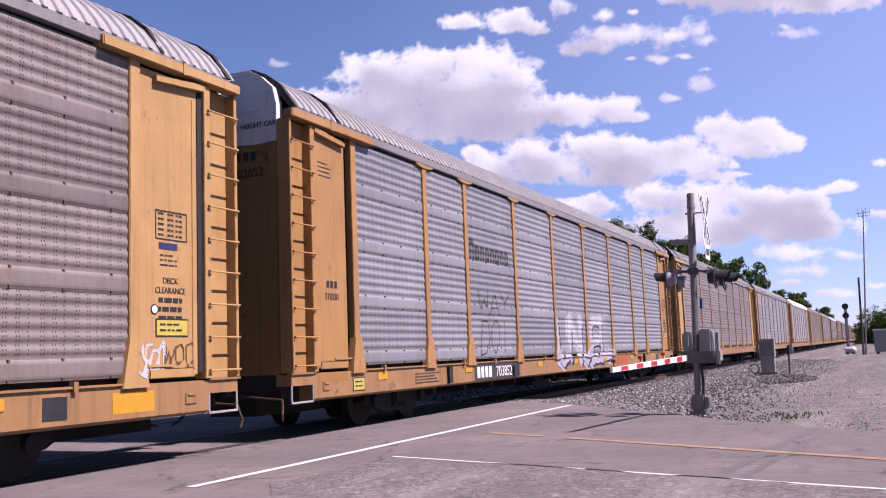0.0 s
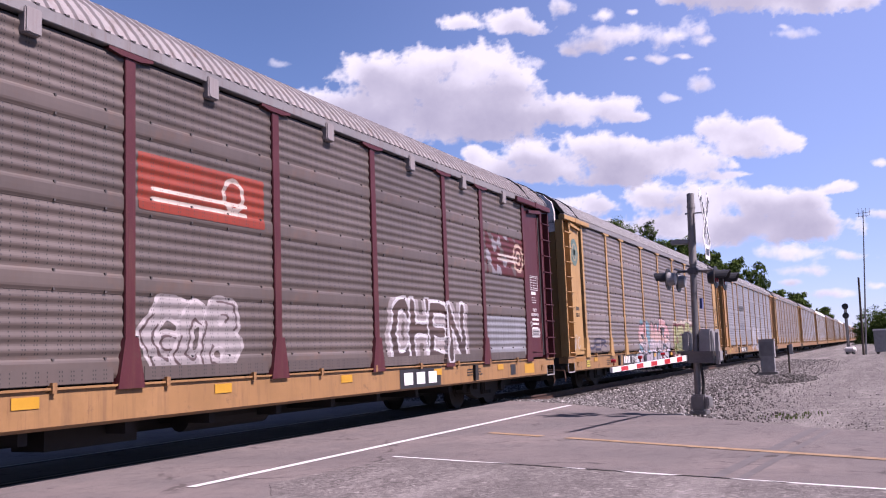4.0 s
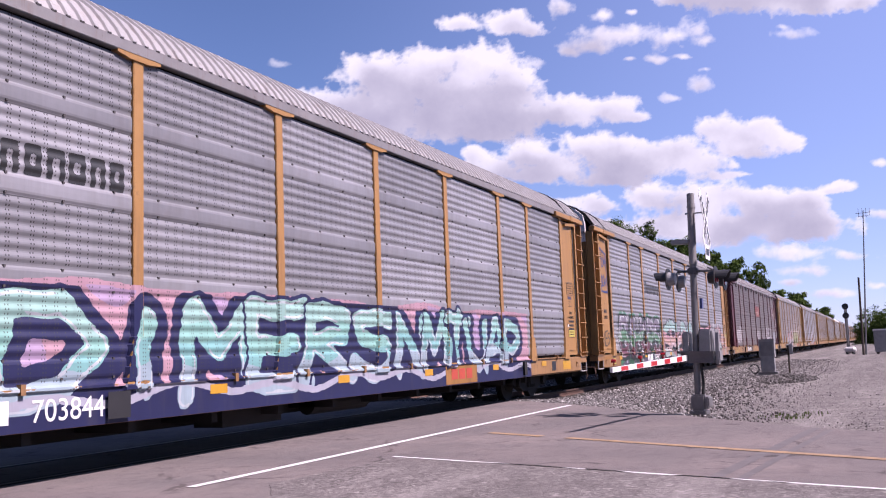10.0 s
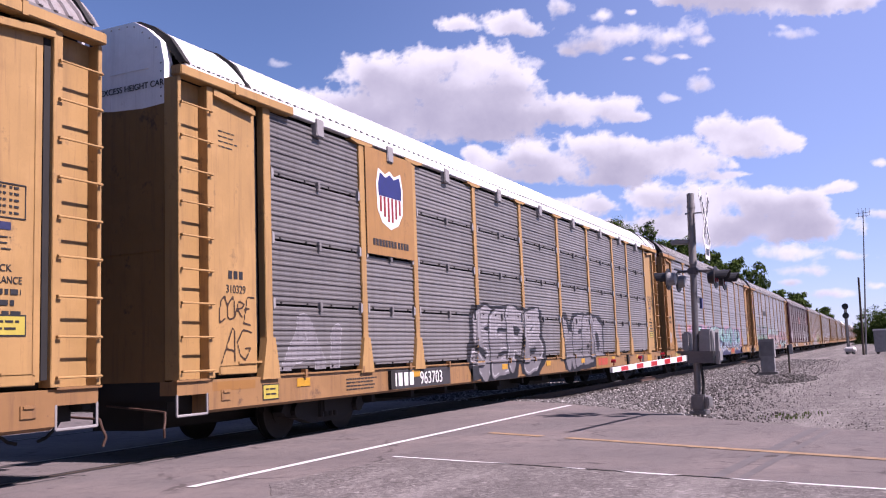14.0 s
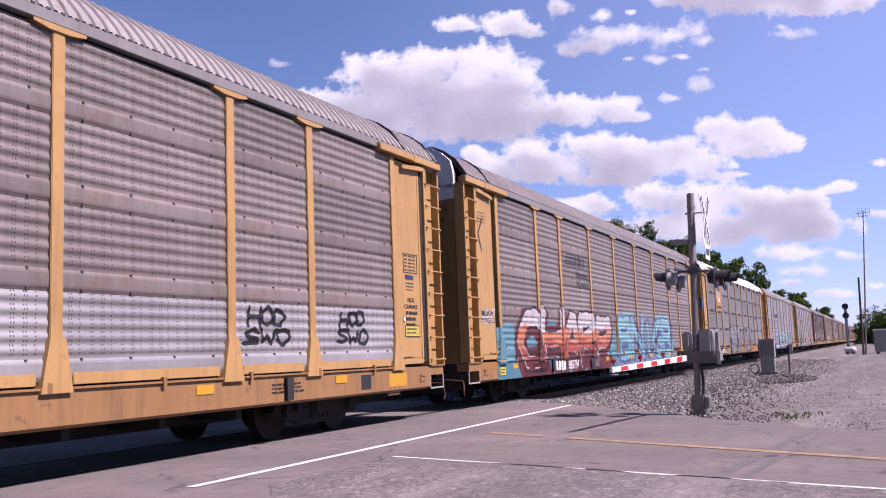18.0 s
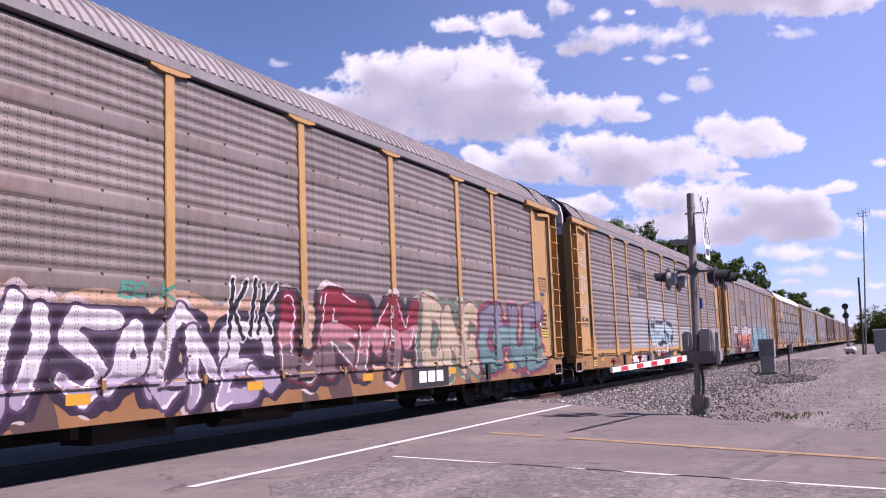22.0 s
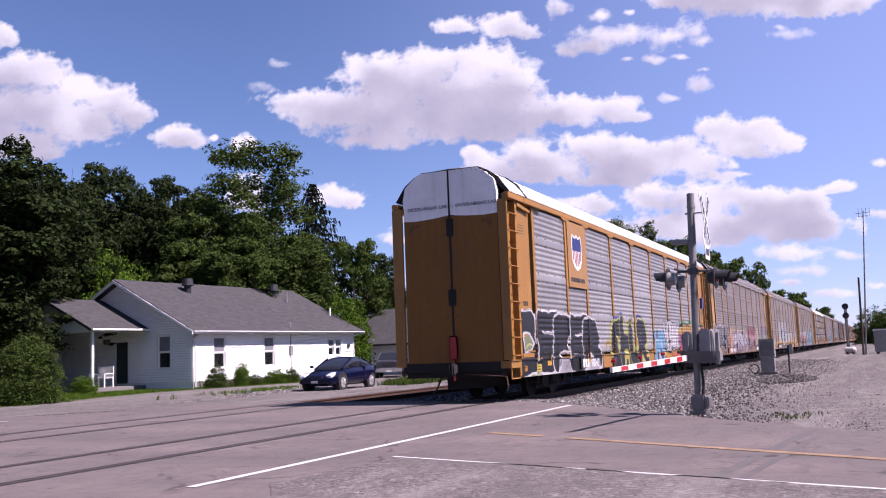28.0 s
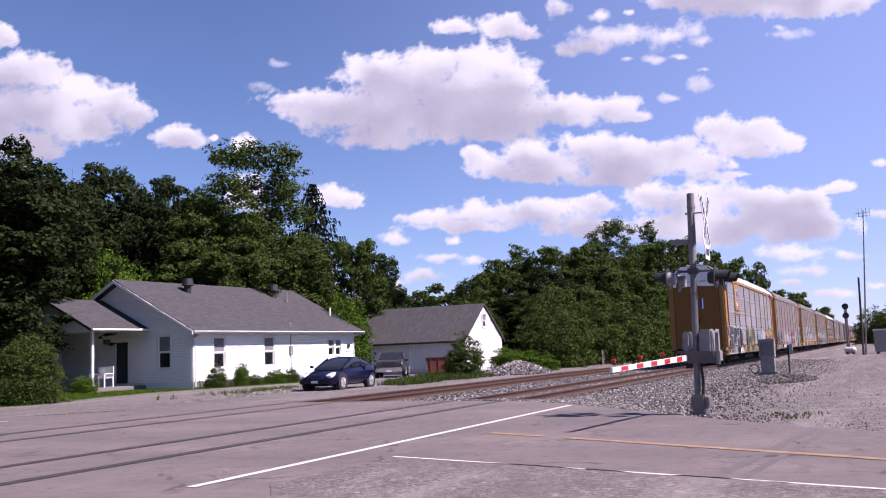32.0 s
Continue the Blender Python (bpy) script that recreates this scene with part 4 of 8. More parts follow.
    for a, b in ((y0 - 0.35, ym), (y1 + 0.35, ym)):
        bm = bmesh.new()
        zz = pz - 0.35 * psl
        pts = [(x0 - 0.4, a, zz), (0.35, a, zz), (0.35, b, pr), (x0 - 0.4, b, pr)]
        up = [bm.verts.new(p) for p in pts]
        dn = [bm.verts.new((p[0], p[1], p[2] - 0.14)) for p in pts]
        bm.faces.new(up)
        bm.faces.new(dn[::-1])
        for i in range(4):
            bm.faces.new((up[i], up[(i + 1) % 4], dn[(i + 1) % 4], dn[i]))
        bmesh.ops.recalc_face_normals(bm, faces=bm.faces)
        part("porch_roof", bm, SHINGLE, h, "grey shingled porch roof")
    bm = bmesh.new()
    prism(bm, [(y0, pz - 0.3), (y1, pz - 0.3), (y1, pz - 0.05), (ym, pr - 0.18), (y0, pz - 0.05)], "x", x0 - 0.05, x0 + 0.1)
    box(bm, x0, 0, y0, y0 + 0.15, pz - 0.32, pz - 0.12)
    part("porch_gable", bm, SIDING, h)
    bm = bmesh.new()
    zz = pz - 0.35 * psl
    prism(bm, [(y0 - 0.38, zz), (y0 - 0.5, zz), (y0 - 0.5, zz - 0.08), (y0 - 0.38, zz - 0.12)], "x", x0 - 0.4, 0.2)
    part("porch_gutter", bm, TRIM_WHITE, h)
    for y in (y0 + 0.12, y1 - 0.15):
        bm = bmesh.new()
        box(bm, x0 + 0.0, x0 + 0.14, y - 0.07, y + 0.07, 0.25, pz - 0.3, 0.01)
        box(bm, x0 - 0.03, x0 + 0.17, y - 0.1, y + 0.1, 0.25, 0.42, 0.01)
        part("porch_post", bm, TRIM_WHITE, h)
    part("porch_ceiling", box(bmesh.new(), x0, -0.05, y0 + 0.16, y1, pz - 0.14, pz - 0.1), TRIM_WHITE, h)
    # wall added on the porch's open side to keep light out
    part("added_porch_side", box(bmesh.new(), x0 + 0.05, -0.05, y1 - 0.06, y1, 0.25, pz - 0.14), SIDING, h)
    # solid dark panel stands in for the deep shade inside the porch
    part("dark_porch_infill", box(bmesh.new(), x0 + 0.02, x0 + 0.08, ym, y1 - 0.2, 0.25, 1.0), plain("porch_shade_dark", (0.03, 0.028, 0.026), 0.8), h, "dark panel added for the porch's shade")
    part("porch_floor", box(bmesh.new(), x0 - 0.1, -0.03, y0 - 0.1, y1, 0, 0.25), CONCRETE, h)
    bm = bmesh.new()
    tube(bm, (-1.6, 4.2, 2.55), (-1.6, 4.2, 3.08), 0.005, seg=5)
    part("plant_hook", bm, BLACK, h)
    basket = part("hanging_basket", tube(bmesh.new(), (-1.6, 4.2, 2.36), (-1.6, 4.2, 2.56), 0.12, 0.2, seg=12), BLACK, h, "hanging basket of trailing plants")
    fern = piece("fern", crown_mesh("fern", LEAF_DEEP, 31, 900, lambda z: 1.0, 0.05, 30), basket, (-1.6, 4.2, 2.30))
    fern.scale = (0.85, 0.85, 0.62)
    # chair on the porch
    ch = thing("porch_bench", "white slatted wooden porch bench", "bench", (34.0, 34.6, 0.22), -4.5)
    for nm, b in (("seat", (-0.3, 0.3, -0.55, 0.55, 0.42, 0.46)), ("backrest", (0.26, 0.31, -0.55, 0.55, 0.5, 1.0)), ("armrest", (-0.3, 0.3, -0.58, -0.5, 0.62, 0.66)), ("armrest", (-0.3, 0.3, 0.5, 0.58, 0.62, 0.66))):
        part(nm, box(bmesh.new(), *b, 0.01), TRIM_WHITE, ch)
    for x in (-0.26, 0.26):
        for y in (-0.52, 0.52):
            part("leg", box(bmesh.new(), x - 0.03, x + 0.03, y - 0.03, y + 0.03, 0, 0.62), TRIM_WHITE, ch)


def garage():
    g = thing("garage", "white detached two-bay garage with a grey roof", "garage", (54.6, 24.15, -0.03), 0)
    L, Wd, EZ, RZ = 8.4, 6.4, 2.25, 4.5
    bm = bmesh.new()
    box(bm, 0, Wd, 0.0, 0.12, 0, EZ)
    prism(bm, [(0, EZ), (Wd, EZ), (Wd / 2, RZ - 0.1)], "y", 0.0, 0.12)
    wall = part("wall_gable", bm, SIDING, g, "sunlit white lap-sided gable wall")
    z = 0.15
    while z < RZ - 0.25:
        k = max(0.0, (z - EZ + 0.1) / (RZ - EZ))
        bm = bmesh.new()
        siding(bm, Wd / 2 * k, Wd - Wd / 2 * k, z, z + 0.125, 0, -1, [(2.85, 3.45, 2.95, 3.85)])
        part("siding_board", bm, SIDING, wall)
        z += 0.125
    window(g, 2.87, 3.43, 2.97, 3.83, -0.075, -1, 0.06)
    bm = bmesh.new()
    for a, b in ((0.12, 0.6), (3.75, 4.15), (7.9, L)):
        box(bm, 0, 0.12, a, b, 0, EZ)
    box(bm, 0, 0.12, 0.12, L, 1.95, EZ - 0.001)
    box(bm, Wd - 0.12, Wd, 0.12, L, 0, EZ)
    box(bm, 0.12, Wd - 0.12, L - 0.12, L, 0, EZ)
    part("wall_front", bm, SIDING, g)
    for a, b in ((0.6, 3.75), (4.15, 7.9)):
        bm = bmesh.new()
        box(bm, 0.06, 0.10, a, b, 0, 1.95)
        leaf = part("garage_door", bm, TRIM_WHITE, g, "white panelled overhead door")
        for i in range(4):
            for j in range(4):
                w = (b - a) / 4
                part("door_panel", box(bmesh.new(), 0.045, 0.06, a + j * w + 0.08, a + (j + 1) * w - 0.08, 0.08 + i * 0.48, 0.48 + i * 0.48), TRIM_WHITE, leaf)
        bm = bmesh.new()
        for p, q, u, v in ((a - 0.12, a, 0, 2.05), (b, b + 0.12, 0, 2.05), (a, b, 1.93, 2.05)):
            box(bm, -0.035, 0.0, p, q, u, v)
        part("door_frame", bm, TRIM_WHITE, g)
    for sg in (0, 1):
        bm = bmesh.new()
        sl = (RZ - EZ) / (Wd / 2)
        a, b = (-0.35, Wd / 2) if sg == 0 else (Wd + 0.35, Wd / 2)
        ze = EZ + 0.06 - 0.35 * sl
        pts = [(a, -0.15, ze), (a, L + 0.3, ze), (b, L + 0.3, RZ + 0.06), (b, -0.15, RZ + 0.06)]
        up = [bm.verts.new(p) for p in pts]
        dn = [bm.verts.new((p[0], p[1], p[2] - 0.12)) for p in pts]
        bm.faces.new(up)
        bm.faces.new(dn[::-1])
        for i in range(4):
            bm.faces.new((up[i], up[(i + 1) % 4], dn[(i + 1) % 4], dn[i]))
        bmesh.ops.recalc_face_normals(bm, faces=bm.faces)
        part("roof_slope", bm, SHINGLE, g, "grey asphalt shingles")


def yard():
    lawn = [(20.5, 28.5), (22.1, 27.07), (22.8, 26.3), (25, 27.1), (27.6, 28.2), (31.5, 29.2), (36.2, 29.4), (39.8, 28), (46.5, 27.6), (46.5, 33), (41, 48), (43, 53), (22, 53), (18.5, 36)]
    sheet("lawn", lawn, -0.006, GRASS, "short green lawn round the house", "lawn", 0.03)
    rnd = random.Random(8)

    def tufts(name, label, spots, mat, hgt):
        vs, fs = [], []
        for x, y in spots:
            for k in range(7):
                a, r = rnd.random() * 6.28, rnd.uniform(0, 0.16)
                bx, by, hh = x + r * math.cos(a), y + r * math.sin(a), hgt * rnd.uniform(0.5, 1.2)
                w = 0.012 + 0.02 * hgt
                t = rnd.random() * 6.28
                dx, dy = w * math.cos(t), w * math.sin(t)
                lx, ly = rnd.uniform(-0.3, 0.3) * hh, rnd.uniform(-0.3, 0.3) * hh
                o = len(vs)
                vs += [(bx - dx, by - dy, -0.04), (bx + dx, by + dy, -0.04), (bx + lx + dx * 0.5, by + ly + dy * 0.5, hh * 0.7), (bx + lx * 1.6, by + ly * 1.6, hh)]
                fs += [(o, o + 1, o + 2, o + 3)]
        me = bpy.data.meshes.new(name)
        me.from_pydata(vs, [], fs)
        me.materials.append(mat)
        tagged(new(name, me), label, "grass", kind="stuff")

    spots = [(rnd.uniform(21.8, 46.4), rnd.uniform(26.5, 36)) for i in range(6000)]
    spots = [(x, y) for x, y in spots if y > 26.6 + (x - 22) * 0.28 - max(0, x - 31.5) * 0.42 and (x < 35.2 or y < 30.1 - (x - 35.6) * 0.08)]
    tufts("lawn_grass", "short blades of lawn grass", spots, LEAF_BRIGHT, 0.08)
    spots = [(rnd.uniform(32.5, 50), rnd.uniform(17.6, 24)) for i in range(3200)]
    spots = [(x, y) for x, y in spots if noise.noise((x * 0.3, y * 0.3, 2)) > -0.12 and y < 17.8 + (x - 30) * 0.32]
    tufts("tall_grass", "uneven tall weeds beside the gravel drive", spots, LEAF, 0.22)
    spots = [(rnd.uniform(15.4, 17.2), rnd.uniform(0.5, 2.2)) for i in range(45)]
    spots = [(x, y) for x, y in spots if abs(x - 16.2) < 0.7 and 0.9 < y < 1.9]
    tufts("weed_patch", "small patch of dull weeds in the gravel", spots, GRASS, 0.012)
    spots = [(rnd.gauss(31.5, 2.2), rnd.gauss(22.6, 0.5)) for i in range(130)]
    tufts("drive_weeds", "sparse weeds in the rubble beside the drive", spots, LEAF_BRIGHT, 0.16)
    spots = [(35.6 + i * 0.09 + rnd.uniform(-0.1, 0.1), 29.75 - i * 0.0075 + rnd.uniform(-0.25, 0.1)) for i in range(120)]
    tufts("flower_border", "leafy plants along the house wall", spots, LEAF, 0.42)
    drive = [(22.2, 15.6), (24, 15.4), (31, 15.5), (44, 15.6), (56, 16.0), (56, 19), (50, 23), (40, 28.1), (33.9, 29.5), (29.3, 29.3), (25, 27.6), (22, 27.6), (18, 30), (17.2, 21), (20.6, 18.3)]
    sheet("driveway", drive, -0.014, GRAVEL, "pale gravel drive and verge", "driveway", 0.02)


# ---- plants ----
def crown_mesh(name, mat, seed, leaves, shape, leaf, blobs, tall=1.0):
    """A crown of unit height and width: boughs that carry many small leaf clumps, with gaps between."""
    rnd = random.Random(seed)
    cs = []
    for i in range(blobs // 3):
        while True:
            p = Vector((rnd.uniform(-1, 1), rnd.uniform(-1, 1), rnd.uniform(0, 1)))
            r = math.hypot(p.x, p.y)
            lim = shape(p.z)
            if lim * 0.25 < r < lim * 0.92:
                break
        c = Vector((p.x * 0.5, p.y * 0.5, p.z))
        big = rnd.uniform(0.09, 0.17)
        for j in range(13):
            d = Vector((rnd.gauss(0, 1), rnd.gauss(0, 1), rnd.gauss(0.35, 0.9))).normalized()
            cs.append((c + Vector((d.x, d.y, d.z * 0.8 / tall)) * big * rnd.uniform(0.55, 1.05), rnd.uniform(0.035, 0.08), d))
    vs, fs = [], []
    for i in range(leaves):
        c, r, up = cs[int(rnd.random() * len(cs))]
        d = Vector((rnd.gauss(0, 1), rnd.gauss(0, 1), rnd.gauss(0.1, 0.8))).normalized()
        p = c + Vector((d.x, d.y, d.z * 0.75 / tall)) * r * (rnd.random() ** 0.45)
        nrm = (d * 0.7 + up * 0.6 + Vector((rnd.gauss(0, 0.5), rnd.gauss(0, 0.5), rnd.gauss(0.3, 0.5)))).normalized()
        q = nrm.to_track_quat("Z", "Y").to_matrix()
        s = leaf * rnd.uniform(0.6, 1.4)
        a = rnd.random() * 6.28
        o = len(vs)
        for k in range(4):
            e = 1.0 if k % 2 else 0.55
            w = q @ Vector((s * math.cos(a + k * 1.5708) * e, s * math.sin(a + k * 1.5708) * e, s * 0.2 * (k % 2)))
            vs.append((p.x + w.x, p.y + w.y, p.z + w.z / tall))
        fs.append((o, o + 1, o + 2, o + 3))
    me = bpy.data.meshes.new(name)
    me.from_pydata(vs, [], fs)
    me.materials.append(mat)
    return me


def spruce_mesh(seed):
    """Whorls of drooping boughs hung with needle sprays."""
    rnd = random.Random(seed)
    vs, fs = [], []
    z = 0.12
    while z < 0.99:
        n = 8
        for i in range(n):
            a = 6.2832 * (i + rnd.random() * 0.8) / n
            L = (0.015 + (1.0 - z) * 0.62) * rnd.uniform(0.6, 1.1)
            for j in range(int(5 + 95 * L)):
                t = rnd.uniform(0.05, 1.0)
                rr = L * t
                w = rnd.gauss(0, 0.075 * L) * (1.15 - t)
                px, py = math.cos(a) * rr - math.sin(a) * w, math.sin(a) * rr + math.cos(a) * w
                pz = z + 0.02 - 0.16 * L * t * t + 0.10 * L * t ** 4
                ln, wd = rnd.uniform(0.010, 0.030), 0.0048
                b = a + rnd.gauss(0, 0.9)
                dx, dy = math.cos(b) * wd, math.sin(b) * wd
                out = rnd.uniform(0.004, 0.014)
                o = len(vs)
                vs += [(px - dx, py - dy, pz), (px + dx, py + dy, pz), (px + dx * 0.5 + math.cos(a) * out, py + dy * 0.5 + math.sin(a) * out, pz - ln), (px - dx * 0.5 + math.cos(a) * out, py - dy * 0.5 + math.sin(a) * out, pz - ln)]
                fs.append((o, o + 1, o + 2, o + 3))
        z += 0.024
    me = bpy.data.meshes.new("crown")
    me.from_pydata(vs, [], fs)
    me.materials.append(NEEDLE)
    return me


def trunk_mesh(seed, limbs=7, bare=False):
    rnd = random.Random(seed)
    bm = bmesh.new()
    pts = [Vector((0, 0, -0.02)), Vector((0.01, 0.0, 0.14)), Vector((-0.01, 0.015, 0.3)), Vector((0.015, 0.0, 0.48)), Vector((0.0, 0.01, 0.68))]
    rad = [0.032, 0.024, 0.02, 0.013, 0.005]
    for a, b, r, q in zip(pts, pts[1:], rad, rad[1:]):
        tube(bm, a, b, r, q, seg=8)
    for i in range(limbs):
        z = rnd.uniform(0.22, 0.64)
        a = rnd.random() * 6.28
        l = rnd.uniform(0.14, 0.3) * (1.1 - z * 0.5)
        p0 = Vector((0, 0, z))
        p1 = p0 + Vector((math.cos(a) * l * 0.5, math.sin(a) * l * 0.5, l * 0.35))
        p2 = p1 + Vector((math.cos(a + 0.3) * l * 0.5, math.sin(a + 0.3) * l * 0.5, l * 0.45))
        tube(bm, p0, p1, 0.008, 0.004, seg=6)
        tube(bm, p1, p2, 0.004, 0.0012, seg=5)
        for k in range(5 if bare else 2):
            q = p1.lerp(p2, rnd.random())
            tube(bm, q, q + Vector((rnd.uniform(-1, 1), rnd.uniform(-1, 1), rnd.uniform(0.1, 1))).normalized() * rnd.uniform(0.06, 0.16), 0.003, 0.001, seg=4)
    return mesh_of("trunk", bm, BARK)


def plants():
    round_ = lambda z: math.sqrt(max(0.0, 1 - ((z - 0.55) / 0.47) ** 2)) if z > 0.1 else 0
    tall = lambda z: (1 - ((z - 0.5) / 0.52) ** 2) * 0.95 if 0.02 < z else 0
    low = lambda z: math.sqrt(max(0.0, 1 - (z / 1.0) ** 2))
    cone = lambda z: 1.02 - z
    kinds = {
        "a": (crown_mesh("crown", LEAF, 1, 34000, round_, 0.0150, 190, 1.5), trunk_mesh(1)),
        "b": (crown_mesh("crown", LEAF_DEEP, 2, 36000, tall, 0.0165, 230, 1.9), trunk_mesh(2)),
        "c": (crown_mesh("crown", LEAF, 3, 36000, tall, 0.0160, 230, 1.8), trunk_mesh(3)),
        "d": (crown_mesh("crown", LEAF_BRIGHT, 4, 15000, low, 0.018, 480), trunk_mesh(4)),
        "e": (crown_mesh("crown", LEAF, 5, 30000, round_, 0.0130, 300, 2.0), trunk_mesh(5, 16, True)),
        "f": (spruce_mesh(6), trunk_mesh(6, 0)),
        "h": (crown_mesh("crown", LEAF, 11, 24000, low, 0.014, 600), trunk_mesh(8, 9)),
        "g": (crown_mesh("crown", LEAF, 7, 20000, low, 0.016, 480), trunk_mesh(7)),
    }
    far = {"a": crown_mesh("crown", LEAF, 8, 9000, round_, 0.026, 110, 1.4), "b": crown_mesh("crown", LEAF, 9, 9000, tall, 0.026, 110, 1.5), "c": crown_mesh("crown", LEAF, 10, 9000, tall, 0.026, 110, 1.5)}
    words = {"a": "broad leafy green tree", "b": "tall dark green tree in full leaf", "c": "tall leafy green tree", "d": "bright green leafy bush",
             "e": "thin-crowned tree with bare upper branches", "f": "dark drooping spruce", "g": "dense dark green shrub", "h": "spreading green yew bush"}
    rnd = random.Random(21)

    def plant(kind, x, y, hgt, wid, where):
        crown, trunk = kinds[kind]
        if math.hypot(x, y) > 125:
            crown = far.get(kind, crown)
        name = "bush" if kind in "dgh" else "tree"
        t = thing(name, words[kind] + " " + where, name, (x, y, -0.05), rnd.uniform(0, 360), group=name + "s " + where)
        a = piece("trunk", trunk, t)
        a.scale = (wid * 1.1, wid * 1.1, hgt)
        b = piece("crown", crown, t)
        b.scale = (wid, wid, hgt)

    plant("b", 35.6, 42.8, 14.8, 8.4, "behind the house")
    plant("b", 48.3, 53.7, 16.6, 8.6, "behind the house")
    plant("b", 55.5, 57.3, 19.6, 9.6, "behind the house")
    plant("b", 60.5, 56.1, 19.0, 9.2, "behind the house")
    plant("b", 53.4, 52.3, 11.9, 6.9, "behind the house")
    plant("b", 57.0, 49.1, 16.8, 8.2, "behind the house")
    plant("e", 56.1, 41.7, 17.9, 10.4, "behind the house")
    plant("c", 51.6, 41.7, 13.9, 8.0, "behind the house")
    plant("c", 51.4, 37.5, 11.5, 6.1, "behind the house")
    plant("c", 52.4, 35.2, 10.2, 5.7, "behind the house")
    plant("f", 63.6, 41.4, 15.6, 15.0, "behind the house")
    plant("a", 57.4, 34.0, 10.2, 4.9, "behind the house")
    plant("b", 68.9, 38.0, 10.8, 4.3, "behind the house")
    plant("d", 44.1, 43.6, 8.7, 5.3, "behind the house")
    plant("c", 47.5, 40.9, 9.5, 6.3, "behind the house")
    plant("d", 50.2, 30.5, 5.3, 3.9, "behind the house")
    plant("b", 52.0, 60.0, 18.2, 9.4, "behind the house")
    plant("a", 47.5, 36.4, 8.7, 6.1, "behind the house")
    plant("b", 59.6, 53.1, 15.4, 9.3, "behind the house")
    plant("b", 47.4, 50.8, 11.1, 7.1, "behind the house")
    plant("b", 31.4, 37.4, 7.6, 5.1, "beside the house")
    plant("b", 134.6, 68.5, 13.1, 11.1, "beyond the tracks")
    plant("c", 118.9, 54.7, 13.1, 9.6, "beyond the tracks")
    plant("b", 111.3, 47.1, 12.6, 8.1, "beyond the tracks")
    plant("b", 142.2, 76.2, 13.1, 8.8, "beyond the tracks")
    plant("c", 75.3, 29.0, 10.8, 6.9, "beyond the tracks")
    plant("b", 72.7, 25.2, 9.6, 6.1, "beyond the tracks")
    plant("a", 79.4, 25.1, 11.0, 7.1, "beyond the tracks")
    plant("c", 78.6, 22.0, 9.9, 6.4, "beyond the tracks")
    plant("a", 69.2, 27.8, 8.2, 5.0, "beyond the tracks")
    plant("e", 99.1, 25.6, 15.4, 6.8, "beyond the tracks")
    plant("c", 93.1, 26.7, 12.7, 7.0, "beyond the tracks")
    plant("a", 92.0, 21.8, 9.4, 6.2, "beyond the tracks")
    plant("c", 113.5, 23.4, 16.8, 8.9, "beyond the tracks")
    plant("b", 125.2, 22.1, 17.1, 8.2, "beyond the tracks")
    plant("a", 96.8, 21.1, 9.0, 5.9, "beyond the tracks")
    plant("c", 66.9, 23.2, 6.4, 4.7, "beyond the tracks")
    plant("a", 71.9, 22.0, 6.6, 5.9, "beyond the tracks")
    plant("c", 79.2, 20.7, 6.9, 5.9, "beyond the tracks")
    plant("b", 67.9, 25.9, 6.2, 4.9, "beyond the tracks")
    plant("b", 140.0, 21.4, 16.4, 5.8, "beyond the tracks")
    plant("c", 184.1, 21.9, 20.2, 8.6, "beyond the tracks")
    plant("b", 212.0, 21.7, 17.8, 6.1, "beyond the tracks")
    plant("a", 156.3, 22.1, 14.8, 7.4, "beyond the tracks")
    plant("b", 200, 22, 13, 11, "beyond the tracks")
    plant("c", 228, 24, 14, 12, "beyond the tracks")
    plant("a", 256, 26, 15, 13, "beyond the tracks")
    plant("b", 284, 22, 16, 14, "beyond the tracks")
    plant("c", 312, 24, 17, 11, "beyond the tracks")
    plant("a", 340, 26, 18, 12, "beyond the tracks")
    plant("b", 368, 22, 13, 13, "beyond the tracks")
    plant("c", 396, 24, 14, 14, "beyond the tracks")
    plant("a", 424, 26, 15, 11, "beyond the tracks")
    plant("b", 452, 22, 16, 12, "beyond the tracks")
    plant("c", 480, 24, 17, 13, "beyond the tracks")
    plant("a", 508, 26, 18, 14, "beyond the tracks")
    plant("b", 536, 22, 13, 11, "beyond the tracks")
    plant("c", 564, 24, 14, 12, "beyond the tracks")
    plant("g", 210.6, 1.0, 7.4, 8.2, "beside the gravel lot")
    plant("g", 190.4, -3.4, 7.1, 9.4, "beside the gravel lot")
    plant("g", 256.1, -1.3, 6.5, 8.5, "beside the gravel lot")
    plant("g", 203.0, -6.6, 8.4, 10.0, "beside the gravel lot")
    plant("g", 45.6, 20.2, 2.3, 2.3, "beside the garage")
    plant("d", 50.2, 19.6, 1.5, 2.2, "beside the garage")
    plant("d", 51.4, 18.9, 1.3, 2.2, "beside the garage")
    plant("d", 52.6, 18.2, 1.0, 2.0, "beside the garage")
    plant("c", 118, 27.5, 15.5, 9.0, "beyond the tracks")
    plant("a", 131, 26.5, 15.0, 9.5, "beyond the tracks")
    plant("c", 148, 25.5, 16.0, 9.5, "beyond the tracks")
    plant("a", 168, 25, 16.0, 10.5, "beyond the tracks")
